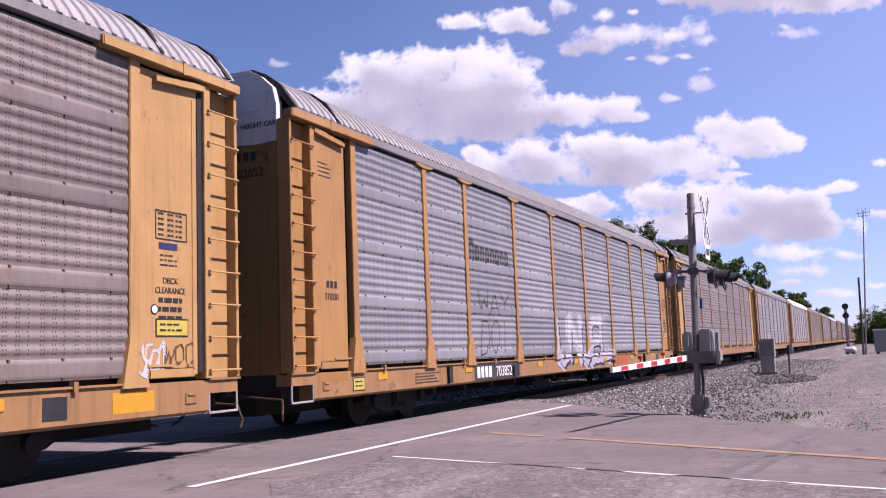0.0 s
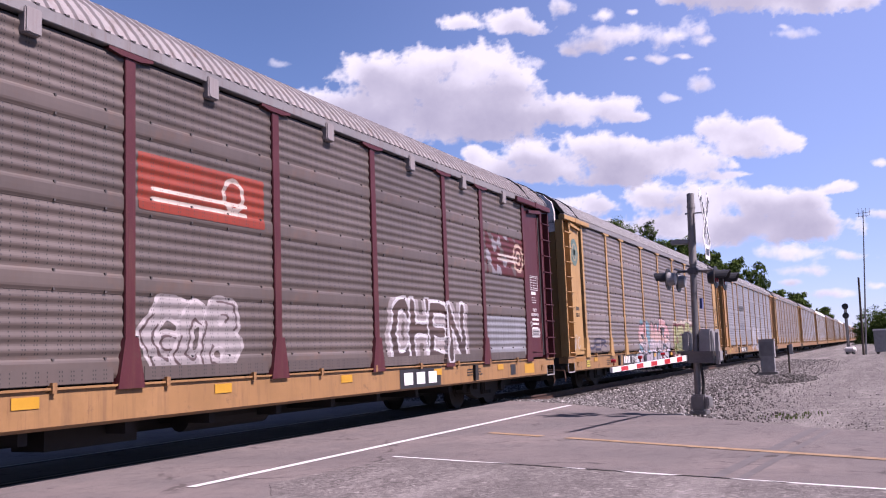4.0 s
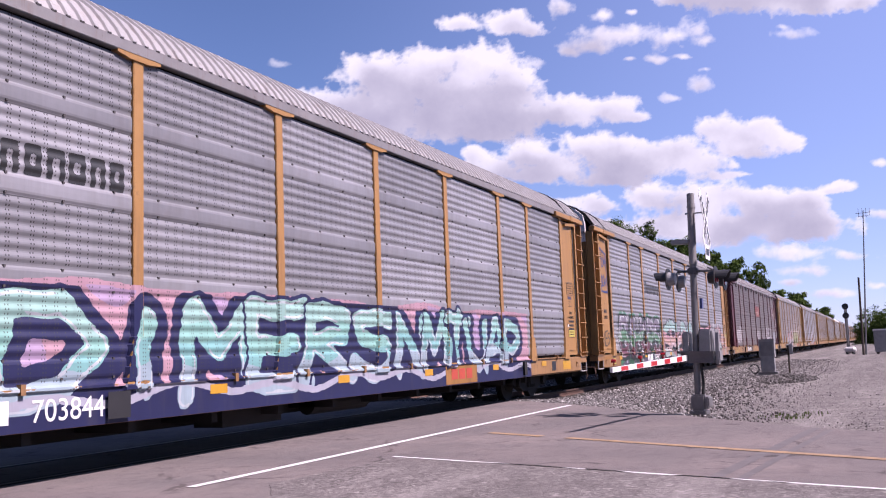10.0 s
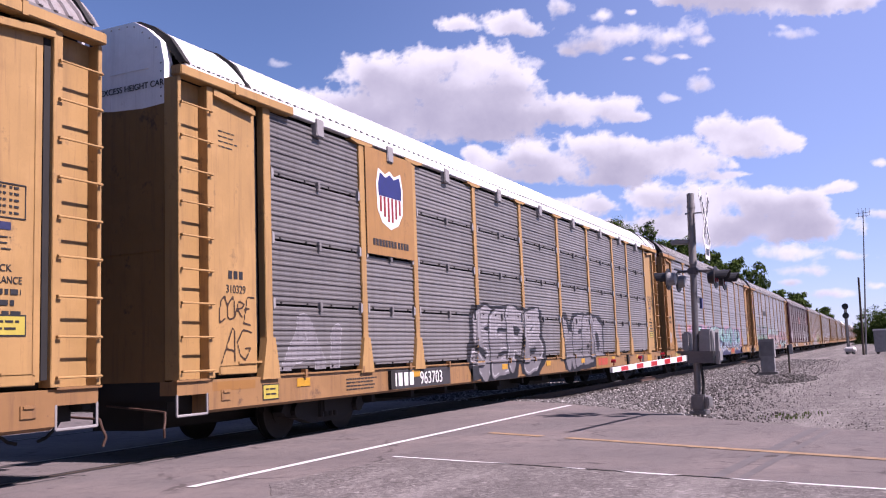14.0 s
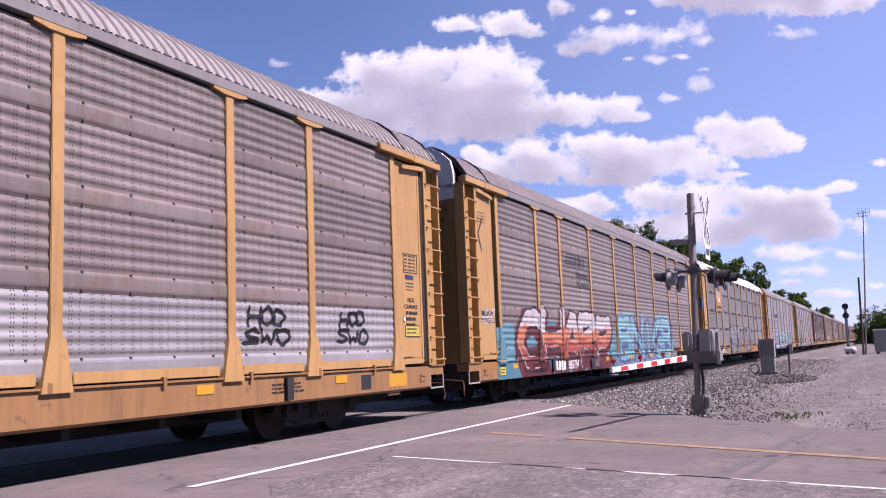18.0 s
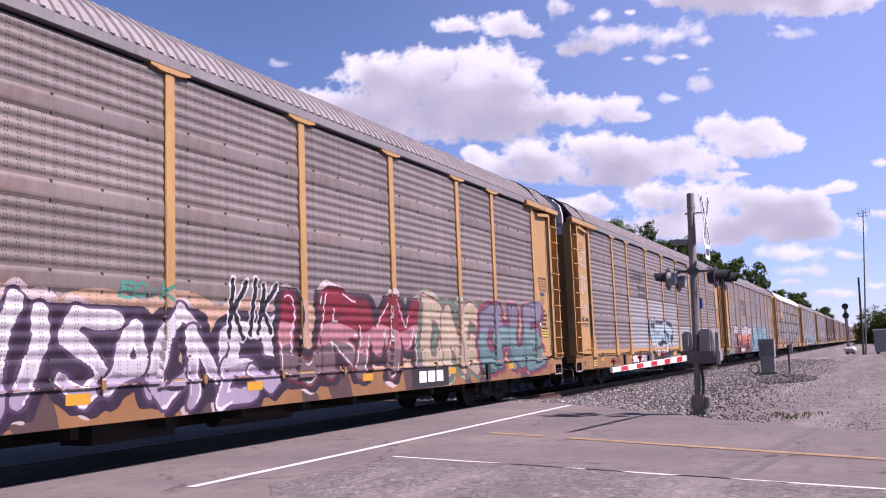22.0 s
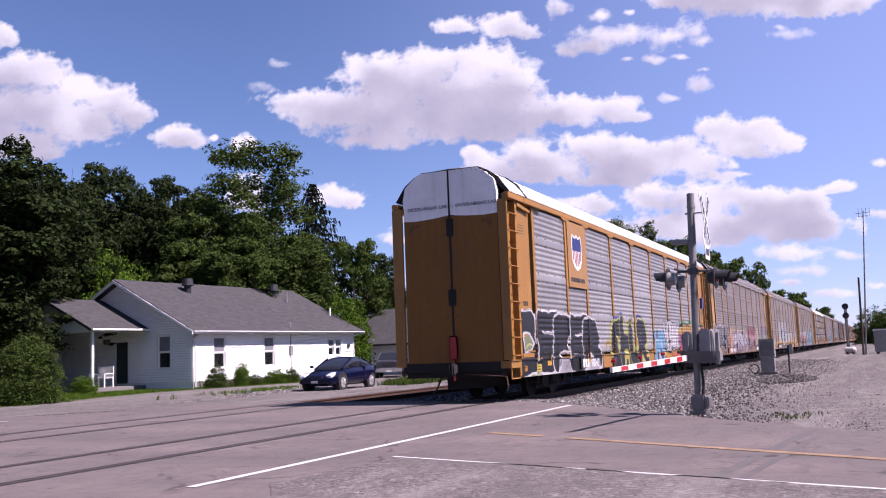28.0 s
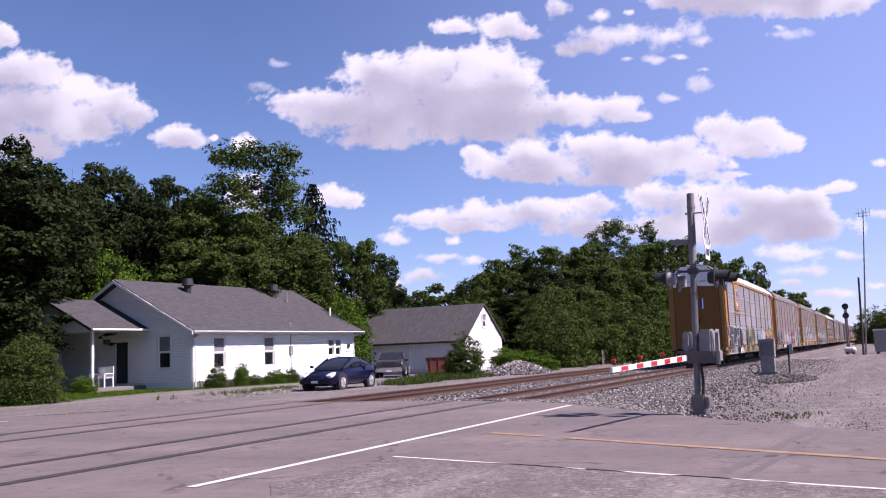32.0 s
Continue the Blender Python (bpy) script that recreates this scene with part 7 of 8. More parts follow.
def lettered(cars):
    nums = {0: ("703852", 8.66), 1: ("711686", 7.93), 2: ("850221", 8.6), 3: ("703987", 8.5), 4: ("703844", 8.7), 5: ("963703", 7.3), 6: ("985794", 7.55), 7: ("994031", 8.5), 8: ("994801", 8.3), 9: ("982481", 7.3)}
    for k, (n, x) in nums.items():
        stencils(cars[k], k, n, x, 0.66, k == 2, k * 7)
    grey = plain("dark_grey_lettering", (0.07, 0.075, 0.075), 0.6)
    for k in (0, 3, 4):
        wordmark(cars[k], 7.45, 3.2, 2.35, 0.46, 8)
    for k in (6, 7):
        wordmark(cars[k], 8.5, 3.26, 1.2, 0.2, 7)
        wordmark(cars[k], 8.5, 3.0, 1.2, 0.2, 8)
        c = Canvas(7.4, 9.5, 3.5, 4.0)
        for i in range(4):
            c.fill((c.X > 7.45 + i * 0.06) & (c.X < 8.42) & (np.abs(c.Z - 3.62 - i * 0.09) < 0.022), (60, 58, 60))
        for a, b in ((8.45, 8.88), (8.93, 9.35)):
            c.fill((c.X > a) & (c.X < b) & (c.Z > 3.56) & (c.Z < 3.92) & (np.abs(c.X - (a + b) / 2) > 0.09), (60, 58, 60))
        c.done(cars[k], "slanted emblem in plain bars", "emblem")
    tt = {0: 20.0, 1: 19.95, 3: 19.4, 4: 19.3, 5: 19.9, 8: 20.2, 9: 20.0}
    red = plain("faded_red_lettering", (0.33, 0.05, 0.03), 0.6)
    for k, x in tt.items():
        plate = mark(cars[k], "owner_plate", [(x - 0.78, x + 0.78, 0.585, 0.965)], PATCH if k != 8 else BLACK, "plate with the owner's mark", -1.4785, 0.003)
        mark(plate, "owner_mark", [(x - 0.52 + i * 0.37, x - 0.22 + i * 0.37, 0.68, 0.89) for i in range(3)], red if k != 8 else SIGN_WHITE, "owner's mark in plain blocks", -1.4815, 0.003)
    mark(cars[2], "owner_mark", [(19.6, 21.3, 0.6, 0.94)], BLACK, "black plate with the owner's mark", -1.472, 0.004)
    mark(cars[2], "letter_bar", [(19.75 + i * 0.5, 20.1 + i * 0.5, 0.66, 0.88) for i in range(3)], SIGN_WHITE, "", -1.477)
    shield(cars[5], 6.2, 4.1)
    shield(cars[9], 6.2, 4.1)
    # peeling emblem on the maroon car
    c = Canvas(23.9, 26.5, 2.9, 4.1)
    m = (c.Z > 2.98) & (c.Z < 3.92) & (c.cloudy(3, 2.2) < 0.9)
    c.fill(m, (112, 40, 36))
    c.fill(m & (c.cloudy(9, 2.6) > 0.35) & (c.X < 25.3), (176, 172, 178))
    ring = np.hypot((c.X - 25.95), (c.Z - 3.45))
    c.fill((ring < 0.36) & (ring > 0.27), (230, 200, 176))
    c.fill((ring < 0.18) & (ring > 0.10), (230, 200, 176))
    for z in (3.35, 3.45):
        c.fill((np.abs(c.Z - z) < 0.03) & (c.X > 24.6) & (c.X < 25.9), (230, 214, 204))
    c.done(cars[2], "peeling red and white emblem", "emblem")
    c = Canvas(12.95, 15.95, 3.0, 4.0)
    c.fill((c.X > 13.1) & (c.X < 15.6) & (c.Z > 3.05) & (c.Z < 3.75), (176, 72, 48))
    for z in (3.2, 3.32):
        c.fill((np.abs(c.Z - z) < 0.025) & (c.X > 13.3) & (c.X < 15.2), (236, 220, 206))
    ring = np.hypot(c.X - 14.9, c.Z - 3.45)
    c.fill((ring < 0.24) & (ring > 0.17), (236, 220, 206))
    c.done(cars[2], "red emblem panel with white stripes", "emblem")
    for k, col in ((1, (0.07, 0.12, 0.105)), (8, (0.06, 0.075, 0.11))):
        d = disc(cars[k], "round_emblem", 1.76, 4.0, 0.40, plain("faded_emblem", col, 0.6), -1.453, "faded round emblem", sx=0.9)
        disc(d, "emblem_centre", 1.76, 4.0, 0.26, plain("emblem_pale", (0.20, 0.175, 0.12), 0.6), -1.457, sx=0.9)
        mark(d, "emblem_cross", [(1.68, 1.84, 3.8, 4.2), (1.58, 1.94, 3.92, 4.08)], plain("emblem_dark", col, 0.6), "", -1.461, 0.003)
    tail = part("rear_marker", box(bmesh.new(), 0.56, 0.62, -0.12, 0.10, 1.05, 1.62, 0.03), SIGN_RED, cars[9], "red rear marker on the last car")
    part("air_hose", tube(bmesh.new(), (0.58, -0.02, 0.55), (0.60, 0.0, 1.05), 0.03, seg=8), SIGN_RED, tail)




# ---- sky ----
def cloud_mat():
    a = Mat("cloud")
    m = a.m
    a.t.nodes.clear()
    d = a.n("Attribute")
    d.attribute_name = "puff_cover"
    s = a.n("Attribute")
    s.attribute_name = "puff_light"
    vec = a.coords()
    n1 = a.noise(0.045, 6, 0.62, vec, 0.2)
    n2 = a.noise(0.0045, 5, 0.55, vec)
    k = a.math("ADD", d.outputs["Fac"], a.math("MULTIPLY_ADD", n1, 0.26, -0.13))
    k = a.math("MULTIPLY", k, a.math("GREATER_THAN", d.outputs["Fac"], 0.004))
    alpha = a.ramp(k, [(0.06, (0, 0, 0)), (0.45, (0.6, 0.6, 0.6)), (0.85, (1, 1, 1))])
    lum = a.math("ADD", s.outputs["Fac"], a.math("MULTIPLY_ADD", n1, 0.10, -0.05))
    lum = a.math("ADD", lum, a.math("MULTIPLY_ADD", n2, 0.60, -0.30))
    col = a.ramp(lum, [(0.02, (0.45, 0.47, 0.57)), (0.30, (0.57, 0.595, 0.68)), (0.56, (0.77, 0.805, 0.865)), (0.84, (0.92, 0.965, 1.0))])
    em = a.n("Emission", Strength=0.425)
    a.link(col, em.inputs["Color"])
    tr = a.n("BsdfTransparent")
    ms = a.n("MixShader")
    out = a.n("OutputMaterial")
    a.link(alpha, ms.inputs[0])
    a.link(tr.outputs[0], ms.inputs[1])
    a.link(em.outputs[0], ms.inputs[2])
    a.link(ms.outputs[0], out.inputs["Surface"])
    return m


CLOUDS = []
LATTICE = np.random.default_rng(12).random((128, 128))


def lattice(x, y):
    """Smooth random values on a grid of unit step."""
    i, j = np.floor(x).astype(int), np.floor(y).astype(int)
    u, v = x - i, y - j
    u, v = u * u * (3 - 2 * u), v * v * (3 - 2 * v)
    g = lambda a, b: LATTICE[(i + a) % 128, (j + b) % 128]
    return (g(0, 0) * (1 - u) + g(1, 0) * u) * (1 - v) + (g(0, 1) * (1 - u) + g(1, 1) * u) * v


def billows(x, y, octaves=5, gain=0.55):
    """Heaped rounded noise, 0 to 1."""
    out, amp, tot = np.zeros(x.shape), 1.0, 0.0
    for o in range(octaves):
        out += amp * (1 - np.abs(2 * lattice(x + 17.3 * o, y + 9.1 * o) - 1))
        tot += amp
        amp *= gain
        x, y = x * 2.03 + 0.4 * y, y * 2.03 - 0.4 * x
    return out / tot


def cloud(label, puffs, drift, body=1.0, sink=0.0):
    """A cloud as a shaped sheet far off. puffs: heading and height in degrees from the view's axis, and half width and half height."""
    R = 3600.0 + 45 * len(CLOUDS)
    rot = VIEW.to_3x3()
    step = 0.085
    x0, x1 = min(p[0] - p[2] * 1.5 for p in puffs), max(p[0] + p[2] * 1.5 for p in puffs)
    y0, y1 = min(p[1] - p[3] * 1.6 for p in puffs), max(p[1] + p[3] * 1.6 for p in puffs)
    nx, ny = int((x1 - x0) / step) + 2, int((y1 - y0) / step) + 2
    gx, gy = np.meshgrid(x0 + step * np.arange(nx), y0 + step * np.arange(ny), indexing="ij")
    k = len(CLOUDS) * 7.7
    wx = gx + 0.30 * (lattice(gx * 1.1 + k, gy * 1.3) - 0.5) + 0.16 * (lattice(gx * 3.1 + k, gy * 3.3 + 5) - 0.5)
    wy = gy + 0.26 * (lattice(gx * 1.2 + 40 + k, gy * 1.4) - 0.5) + 0.14 * (lattice(gx * 3.3 + 60 + k, gy * 3.0) - 0.5)
    acc, hgt, wsum = np.zeros(gx.shape), np.zeros(gx.shape), np.full(gx.shape, 1e-6)
    for cx, cy, rx, ry in puffs:
        low = wy < cy
        q = 1 - np.sqrt(((wx - cx) / rx) ** 2 + ((wy - cy) / np.where(low, ry * 0.92, ry)) ** 2)
        acc += np.exp(6.0 * np.clip(q, -2, 1))
        w = np.exp(np.clip(q, -4, 1) * 2.0)
        hgt += w * np.clip(0.5 + (gy - cy) / (2.0 * ry), -0.1, 1.2)
        wsum += w
    base = np.log(acc + 1e-9) / 6.0
    hgt /= wsum
    rough = billows(gx * 0.62 + k, gy * 0.80, 6, 0.6)
    rough2 = billows(gx * 2.4 + 30 + k, gy * 2.7, 4)
    thick = np.clip(base, -2, 1.0) - 0.13 + 0.92 * (rough - 0.56) + 0.26 * (rough2 - 0.58)
    cover = np.clip((thick + 0.02) / (0.60 if body >= 0.9 else 0.95), 0, 1)
    cover = cover * cover * (3 - 2 * cover) * min(1.0, body + 0.1)
    cover[[0, -1]] = 0
    cover[:, [0, -1]] = 0
    # light from above, lost on its way down through the cloud
    lumps = billows(gx * 0.55 + 50 + k, gy * 0.75 + 20, 4, 0.5)
    dens = np.clip(thick, 0, 0.9) * np.clip(3.0 * (lumps - 0.36), 0.08, 1.6)
    passed, fall = np.zeros(nx), math.exp(-step / 1.5)
    shade = np.zeros(gx.shape)
    for j in range(ny - 1, -1, -1):
        passed = (0.2 * passed + 0.2 * np.roll(passed, 2) + 0.2 * np.roll(passed, -2) + 0.2 * np.roll(passed, 5) + 0.2 * np.roll(passed, -5)) * fall + dens[:, j] * step
        shade[:, j] = passed
    light = 1.00 - 1.05 * (1 - np.exp(-1.9 * shade)) + 0.05 * (rough2 - 0.55)
    light = np.where(thick < 0.3, light + (0.3 - np.clip(thick, 0, 0.3)) * 0.55, light)
    keep = cover > 0.001
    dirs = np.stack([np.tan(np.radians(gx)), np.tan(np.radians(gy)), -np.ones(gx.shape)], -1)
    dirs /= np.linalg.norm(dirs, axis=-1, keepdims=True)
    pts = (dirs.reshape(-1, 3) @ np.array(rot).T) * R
    idx = -np.ones(gx.shape, int)
    cells = keep[:-1, :-1] | keep[1:, :-1] | keep[1:, 1:] | keep[:-1, 1:]
    used = np.zeros(gx.shape, bool)
    for a in (0, 1):
        for b in (0, 1):
            used[a:nx - 1 + a, b:ny - 1 + b] |= cells
    idx[used] = np.arange(used.sum())
    ii, jj = np.nonzero(cells)
    fs = np.stack([idx[ii, jj], idx[ii + 1, jj], idx[ii + 1, jj + 1], idx[ii, jj + 1]], -1)
    me = bpy.data.meshes.new("cloud")
    me.from_pydata(pts[used.ravel()].tolist(), [], fs.tolist())
    for nm, arr in (("puff_cover", cover), ("puff_light", light)):
        at = me.attributes.new(nm, "FLOAT", "POINT")
        at.data.foreach_set("value", np.clip(arr, -1.5, 1.5)[used].astype(np.float32))
    me.materials.append(CLOUD)
    ob = tagged(new("cloud", me), label, "cloud", "clouds in the sky", "structure")
    ob.location = EYE
    CLOUDS.append((ob, drift, sink))


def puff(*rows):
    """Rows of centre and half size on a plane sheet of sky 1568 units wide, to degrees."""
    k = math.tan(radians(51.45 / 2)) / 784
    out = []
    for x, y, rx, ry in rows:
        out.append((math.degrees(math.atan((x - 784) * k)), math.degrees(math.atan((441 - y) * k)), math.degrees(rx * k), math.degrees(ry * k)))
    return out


CLOUD = cloud_mat()


def haze():
    """A thin bluish veil that thickens towards the sunlit side of the sky."""
    a = Mat("thin_haze")
    a.t.nodes.clear()
    d = a.n("Attribute")
    d.attribute_name = "veil"
    em = a.n("Emission", Strength=0.425)
    em.inputs["Color"].default_value = (0.66, 0.85, 1.45, 1)
    tr, ms, out = a.n("BsdfTransparent"), a.n("MixShader"), a.n("OutputMaterial")
    a.link(d.outputs["Fac"], ms.inputs[0])
    a.link(tr.outputs[0], ms.inputs[1])
    a.link(em.outputs[0], ms.inputs[2])
    a.link(ms.outputs[0], out.inputs["Surface"])
    head, rise = np.radians(np.arange(-100, 46, 2.0)), np.radians(np.arange(0, 72, 2.0))
    gh, gr = np.meshgrid(head, rise, indexing="ij")
    R = 4800.0
    pts = np.stack([R * np.cos(gh) * np.cos(gr), R * np.sin(gh) * np.cos(gr), R * np.sin(gr)], -1).reshape(-1, 3)
    u = np.clip((math.radians(40) - gh) / math.radians(46), 0, 1)
    e = np.clip((math.radians(-60) - gh) / math.radians(-40), 0, 1)
    veil = 0.30 * u * u * (3 - 2 * u) * (1 - np.clip(1 - e, 0, 1)) * np.clip((math.radians(70) - gr) / math.radians(30), 0, 1)
    n = len(rise)
    fs = [(i * n + j, (i + 1) * n + j, (i + 1) * n + j + 1, i * n + j + 1) for i in range(len(head) - 1) for j in range(n - 1)]
    me = bpy.data.meshes.new("haze")
    me.from_pydata(pts.tolist(), [], fs)
    at = me.attributes.new("veil", "FLOAT", "POINT")
    at.data.foreach_set("value", veil.reshape(-1).astype(np.float32))
    me.materials.append(a.m)
    tagged(new("haze", me), "thin bluish haze high in the sky", "haze", kind="structure").visible_shadow = False


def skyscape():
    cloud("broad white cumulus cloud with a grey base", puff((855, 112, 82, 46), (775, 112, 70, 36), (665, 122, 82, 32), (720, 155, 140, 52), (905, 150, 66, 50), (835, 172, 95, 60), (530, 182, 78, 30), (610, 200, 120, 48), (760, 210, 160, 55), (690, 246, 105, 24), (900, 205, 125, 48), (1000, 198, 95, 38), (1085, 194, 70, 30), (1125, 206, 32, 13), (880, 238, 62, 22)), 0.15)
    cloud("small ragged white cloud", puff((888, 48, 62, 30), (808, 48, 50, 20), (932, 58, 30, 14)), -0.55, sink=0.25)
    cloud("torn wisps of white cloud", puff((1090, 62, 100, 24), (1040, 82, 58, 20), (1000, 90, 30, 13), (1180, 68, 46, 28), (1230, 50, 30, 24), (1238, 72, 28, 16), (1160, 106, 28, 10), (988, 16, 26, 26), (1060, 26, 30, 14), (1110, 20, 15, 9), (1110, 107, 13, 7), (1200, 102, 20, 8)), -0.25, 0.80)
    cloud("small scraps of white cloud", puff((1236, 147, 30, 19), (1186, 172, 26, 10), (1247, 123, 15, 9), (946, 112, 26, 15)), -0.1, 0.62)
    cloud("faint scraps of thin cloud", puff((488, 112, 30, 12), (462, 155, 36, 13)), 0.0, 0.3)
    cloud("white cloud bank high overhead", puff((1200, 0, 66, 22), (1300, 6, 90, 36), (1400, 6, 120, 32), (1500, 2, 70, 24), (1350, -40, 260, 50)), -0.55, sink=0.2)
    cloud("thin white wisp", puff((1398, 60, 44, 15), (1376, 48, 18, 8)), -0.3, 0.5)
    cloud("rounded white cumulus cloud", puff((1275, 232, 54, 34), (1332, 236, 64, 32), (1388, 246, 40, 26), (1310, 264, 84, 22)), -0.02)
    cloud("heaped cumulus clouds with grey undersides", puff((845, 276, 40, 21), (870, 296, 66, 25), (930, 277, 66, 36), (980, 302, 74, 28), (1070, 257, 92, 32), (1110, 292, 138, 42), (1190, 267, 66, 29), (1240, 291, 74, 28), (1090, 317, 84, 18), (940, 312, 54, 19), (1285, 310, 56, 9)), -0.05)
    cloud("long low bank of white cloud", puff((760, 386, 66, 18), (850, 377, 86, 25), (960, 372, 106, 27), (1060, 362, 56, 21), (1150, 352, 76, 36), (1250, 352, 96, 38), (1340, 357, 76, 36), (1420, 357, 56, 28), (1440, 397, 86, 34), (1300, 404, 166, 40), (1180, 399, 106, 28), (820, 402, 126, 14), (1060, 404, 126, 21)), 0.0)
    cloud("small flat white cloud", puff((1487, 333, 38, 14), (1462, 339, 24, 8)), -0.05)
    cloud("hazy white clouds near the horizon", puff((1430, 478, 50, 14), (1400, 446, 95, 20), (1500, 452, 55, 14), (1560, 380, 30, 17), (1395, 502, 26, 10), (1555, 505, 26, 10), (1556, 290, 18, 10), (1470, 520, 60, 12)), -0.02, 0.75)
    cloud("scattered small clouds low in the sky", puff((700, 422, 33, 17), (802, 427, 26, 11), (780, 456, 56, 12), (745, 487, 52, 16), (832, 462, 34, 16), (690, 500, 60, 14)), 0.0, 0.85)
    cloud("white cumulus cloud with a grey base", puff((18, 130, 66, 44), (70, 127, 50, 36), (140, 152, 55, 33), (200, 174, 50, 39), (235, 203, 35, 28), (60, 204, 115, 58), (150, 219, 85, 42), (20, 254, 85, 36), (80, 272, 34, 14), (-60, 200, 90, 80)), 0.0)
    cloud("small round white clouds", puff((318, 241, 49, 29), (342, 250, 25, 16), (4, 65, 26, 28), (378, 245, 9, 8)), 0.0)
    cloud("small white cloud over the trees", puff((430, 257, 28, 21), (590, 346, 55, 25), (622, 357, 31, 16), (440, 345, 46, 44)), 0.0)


# ---- crossing signal and lineside equipment ----
def crossing_signal():
    sg = thing("crossing_signal", "grey steel crossing signal with lamps, crossbuck and lowered gate", "crossing signal", (16.46, 2.92, 0), -4)
    lean = pose(0, 0, 0, 1.6, 0.7, 0)

    def add(name, bm, mat, parent=None, label="", smooth=False):
        bmesh.ops.transform(bm, matrix=lean, verts=bm.verts)
        return part(name, bm, mat, parent or sg, label, smooth)

    bm = bmesh.new()
    tube(bm, (0, 0, 0.3), (0, 0, 2.7), 0.057, seg=20)
    add("pole", bm, GALV, label="galvanised steel pole")
    bm = bmesh.new()
    tube(bm, (0, 0, 2.6), (0, 0, 3.86), 0.066, seg=20)
    tube(bm, (0, 0, 3.60), (0, 0, 3.64), 0.074, seg=20)
    add("pole_sleeve", bm, plain("weathered_sleeve", (0.22, 0.21, 0.21), 0.6, 0.3), label="darker weathered upper pole")
    bm = bmesh.new()
    box(bm, -0.16, 0.16, -0.17, 0.12, 0.0, 0.06, 0.01)
    box(bm, -0.12, 0.12, -0.15, 0.10, 0.06, 0.34, 0.03)
    box(bm, -0.15, 0.15, -0.22, -0.15, 0.12, 0.3, 0.02)
    add("base_casting", bm, GALV)
    bm = bmesh.new()
    pts = [(-0.05, -0.1, 0.3), (-0.06, -0.12, 0.55), (-0.06, -0.09, 0.8), (-0.05, -0.08, 0.95)]
    for a, b in zip(pts, pts[1:]):
        tube(bm, a, b, 0.026, seg=8)
    add("cable_conduit", bm, RUBBER)
    # gate machine
    bm = bmesh.new()
    box(bm, -0.12, 0.20, -0.30, -0.075, 1.05, 1.46, 0.03)
    add("gate_machine", bm, ALU, label="grey gate mechanism case")
    bm = bmesh.new()
    box(bm, -0.1, 0.18, 0.08, 0.22, 1.08, 1.42, 0.03)
    add("gate_machine", bm, ALU, label="grey gate mechanism case")
    bm = bmesh.new()
    for z in (0.90, 1.06):
        box(bm, -0.14, 0.16, -0.32, 0.30, z - 0.022, z + 0.022, 0.006)
    box(bm, -0.1, 0.1, -0.3, 0.25, 0.92, 1.04)
    add("mounting_bracket", bm, plain("dark_bracket", (0.13, 0.12, 0.12), 0.6, 0.4))
    bm = bmesh.new()
    prism(bm, [(-0.05, 0.86), (0.05, 0.86), (0.06, 1.2), (0.0, 1.46), (-0.06, 1.4)], "y", -0.40, -0.34)
    box(bm, -0.12, 0.12, -0.43, -0.36, 0.9, 1.1, 0.02)
    add("counterweight", bm, ALU, label="pale grey counterweight arm")
    # gate arm
    arm = new("gate_arm")
    arm.parent = sg
    arm.matrix_basis = pose(-0.05, 0.12, 0.97, 0, 0, 0)
    end, n = Vector((-3.42, 0.21, -0.095)), 11
    for i in range(n):
        a, b = end * (i / n), end * ((i + 1) / n)
        bm = bmesh.new()
        h0, h1 = 0.050 - 0.016 * i / n, 0.050 - 0.016 * (i + 1) / n
        v = [bm.verts.new(p) for p in (a + Vector((0, -0.02, -h0)), b + Vector((0, -0.02, -h1)), b + Vector((0, -0.02, h1)), a + Vector((0, -0.02, h0)), a + Vector((0, 0.02, -h0)), b + Vector((0, 0.02, -h1)), b + Vector((0, 0.02, h1)), a + Vector((0, 0.02, h0)))]
        for f in ((0, 1, 2, 3), (7, 6, 5, 4), (3, 2, 6, 7), (4, 5, 1, 0), (1, 5, 6, 2), (4, 0, 3, 7)):
            bm.faces.new([v[k] for k in f])
        seg = part("stripe", bm, SIGN_WHITE, arm, "white stripe")
        if i % 2 == 1:
            m0, m1 = end * ((i + 0.05) / n), end * ((i + 0.95) / n)
            bm = bmesh.new()
            hh = 0.86 * (h0 + h1) / 2
            v = [bm.verts.new(p) for p in (m0 + Vector((0, -0.0215, -hh)), m1 + Vector((0, -0.0215, -hh)), m1 + Vector((0, -0.0215, hh)), m0 + Vector((0, -0.0215, hh)))]
            w = [bm.verts.new(q.co + Vector((0, 0.0012, 0))) for q in v]
            bm.faces.new(v)
            bm.faces.new(w[::-1])
            for e in range(4):
                bm.faces.new((v[e], w[e], w[(e + 1) % 4], v[(e + 1) % 4]))
            bmesh.ops.recalc_face_normals(bm, faces=bm.faces)
            part("red_patch", bm, SIGN_RED, seg, "red reflective patch")
    for f in (0.36, 0.66, 0.97):
        p = end * f
        bm = bmesh.new()
        tube(bm, p + Vector((0, 0, 0.06)), p + Vector((0, 0, 0.12)), 0.012, seg=6)
        tube(bm, p + Vector((0, -0.03, 0.125)), p + Vector((0, 0.03, 0.125)), 0.026, seg=12)
        part("arm_lamp", bm, LENS_RED, arm, "small red gate lamp")
    # lamps
    bm = bmesh.new()
    tube(bm, (0.02, -0.40, 2.48), (0.02, 0.28, 2.48), 0.022, seg=8)
    box(bm, -0.08, 0.08, -0.09, 0.09, 2.42, 2.54, 0.02)
    tube(bm, (-0.36, -0.34, 2.5), (0.36, -0.34, 2.5), 0.016, seg=8)
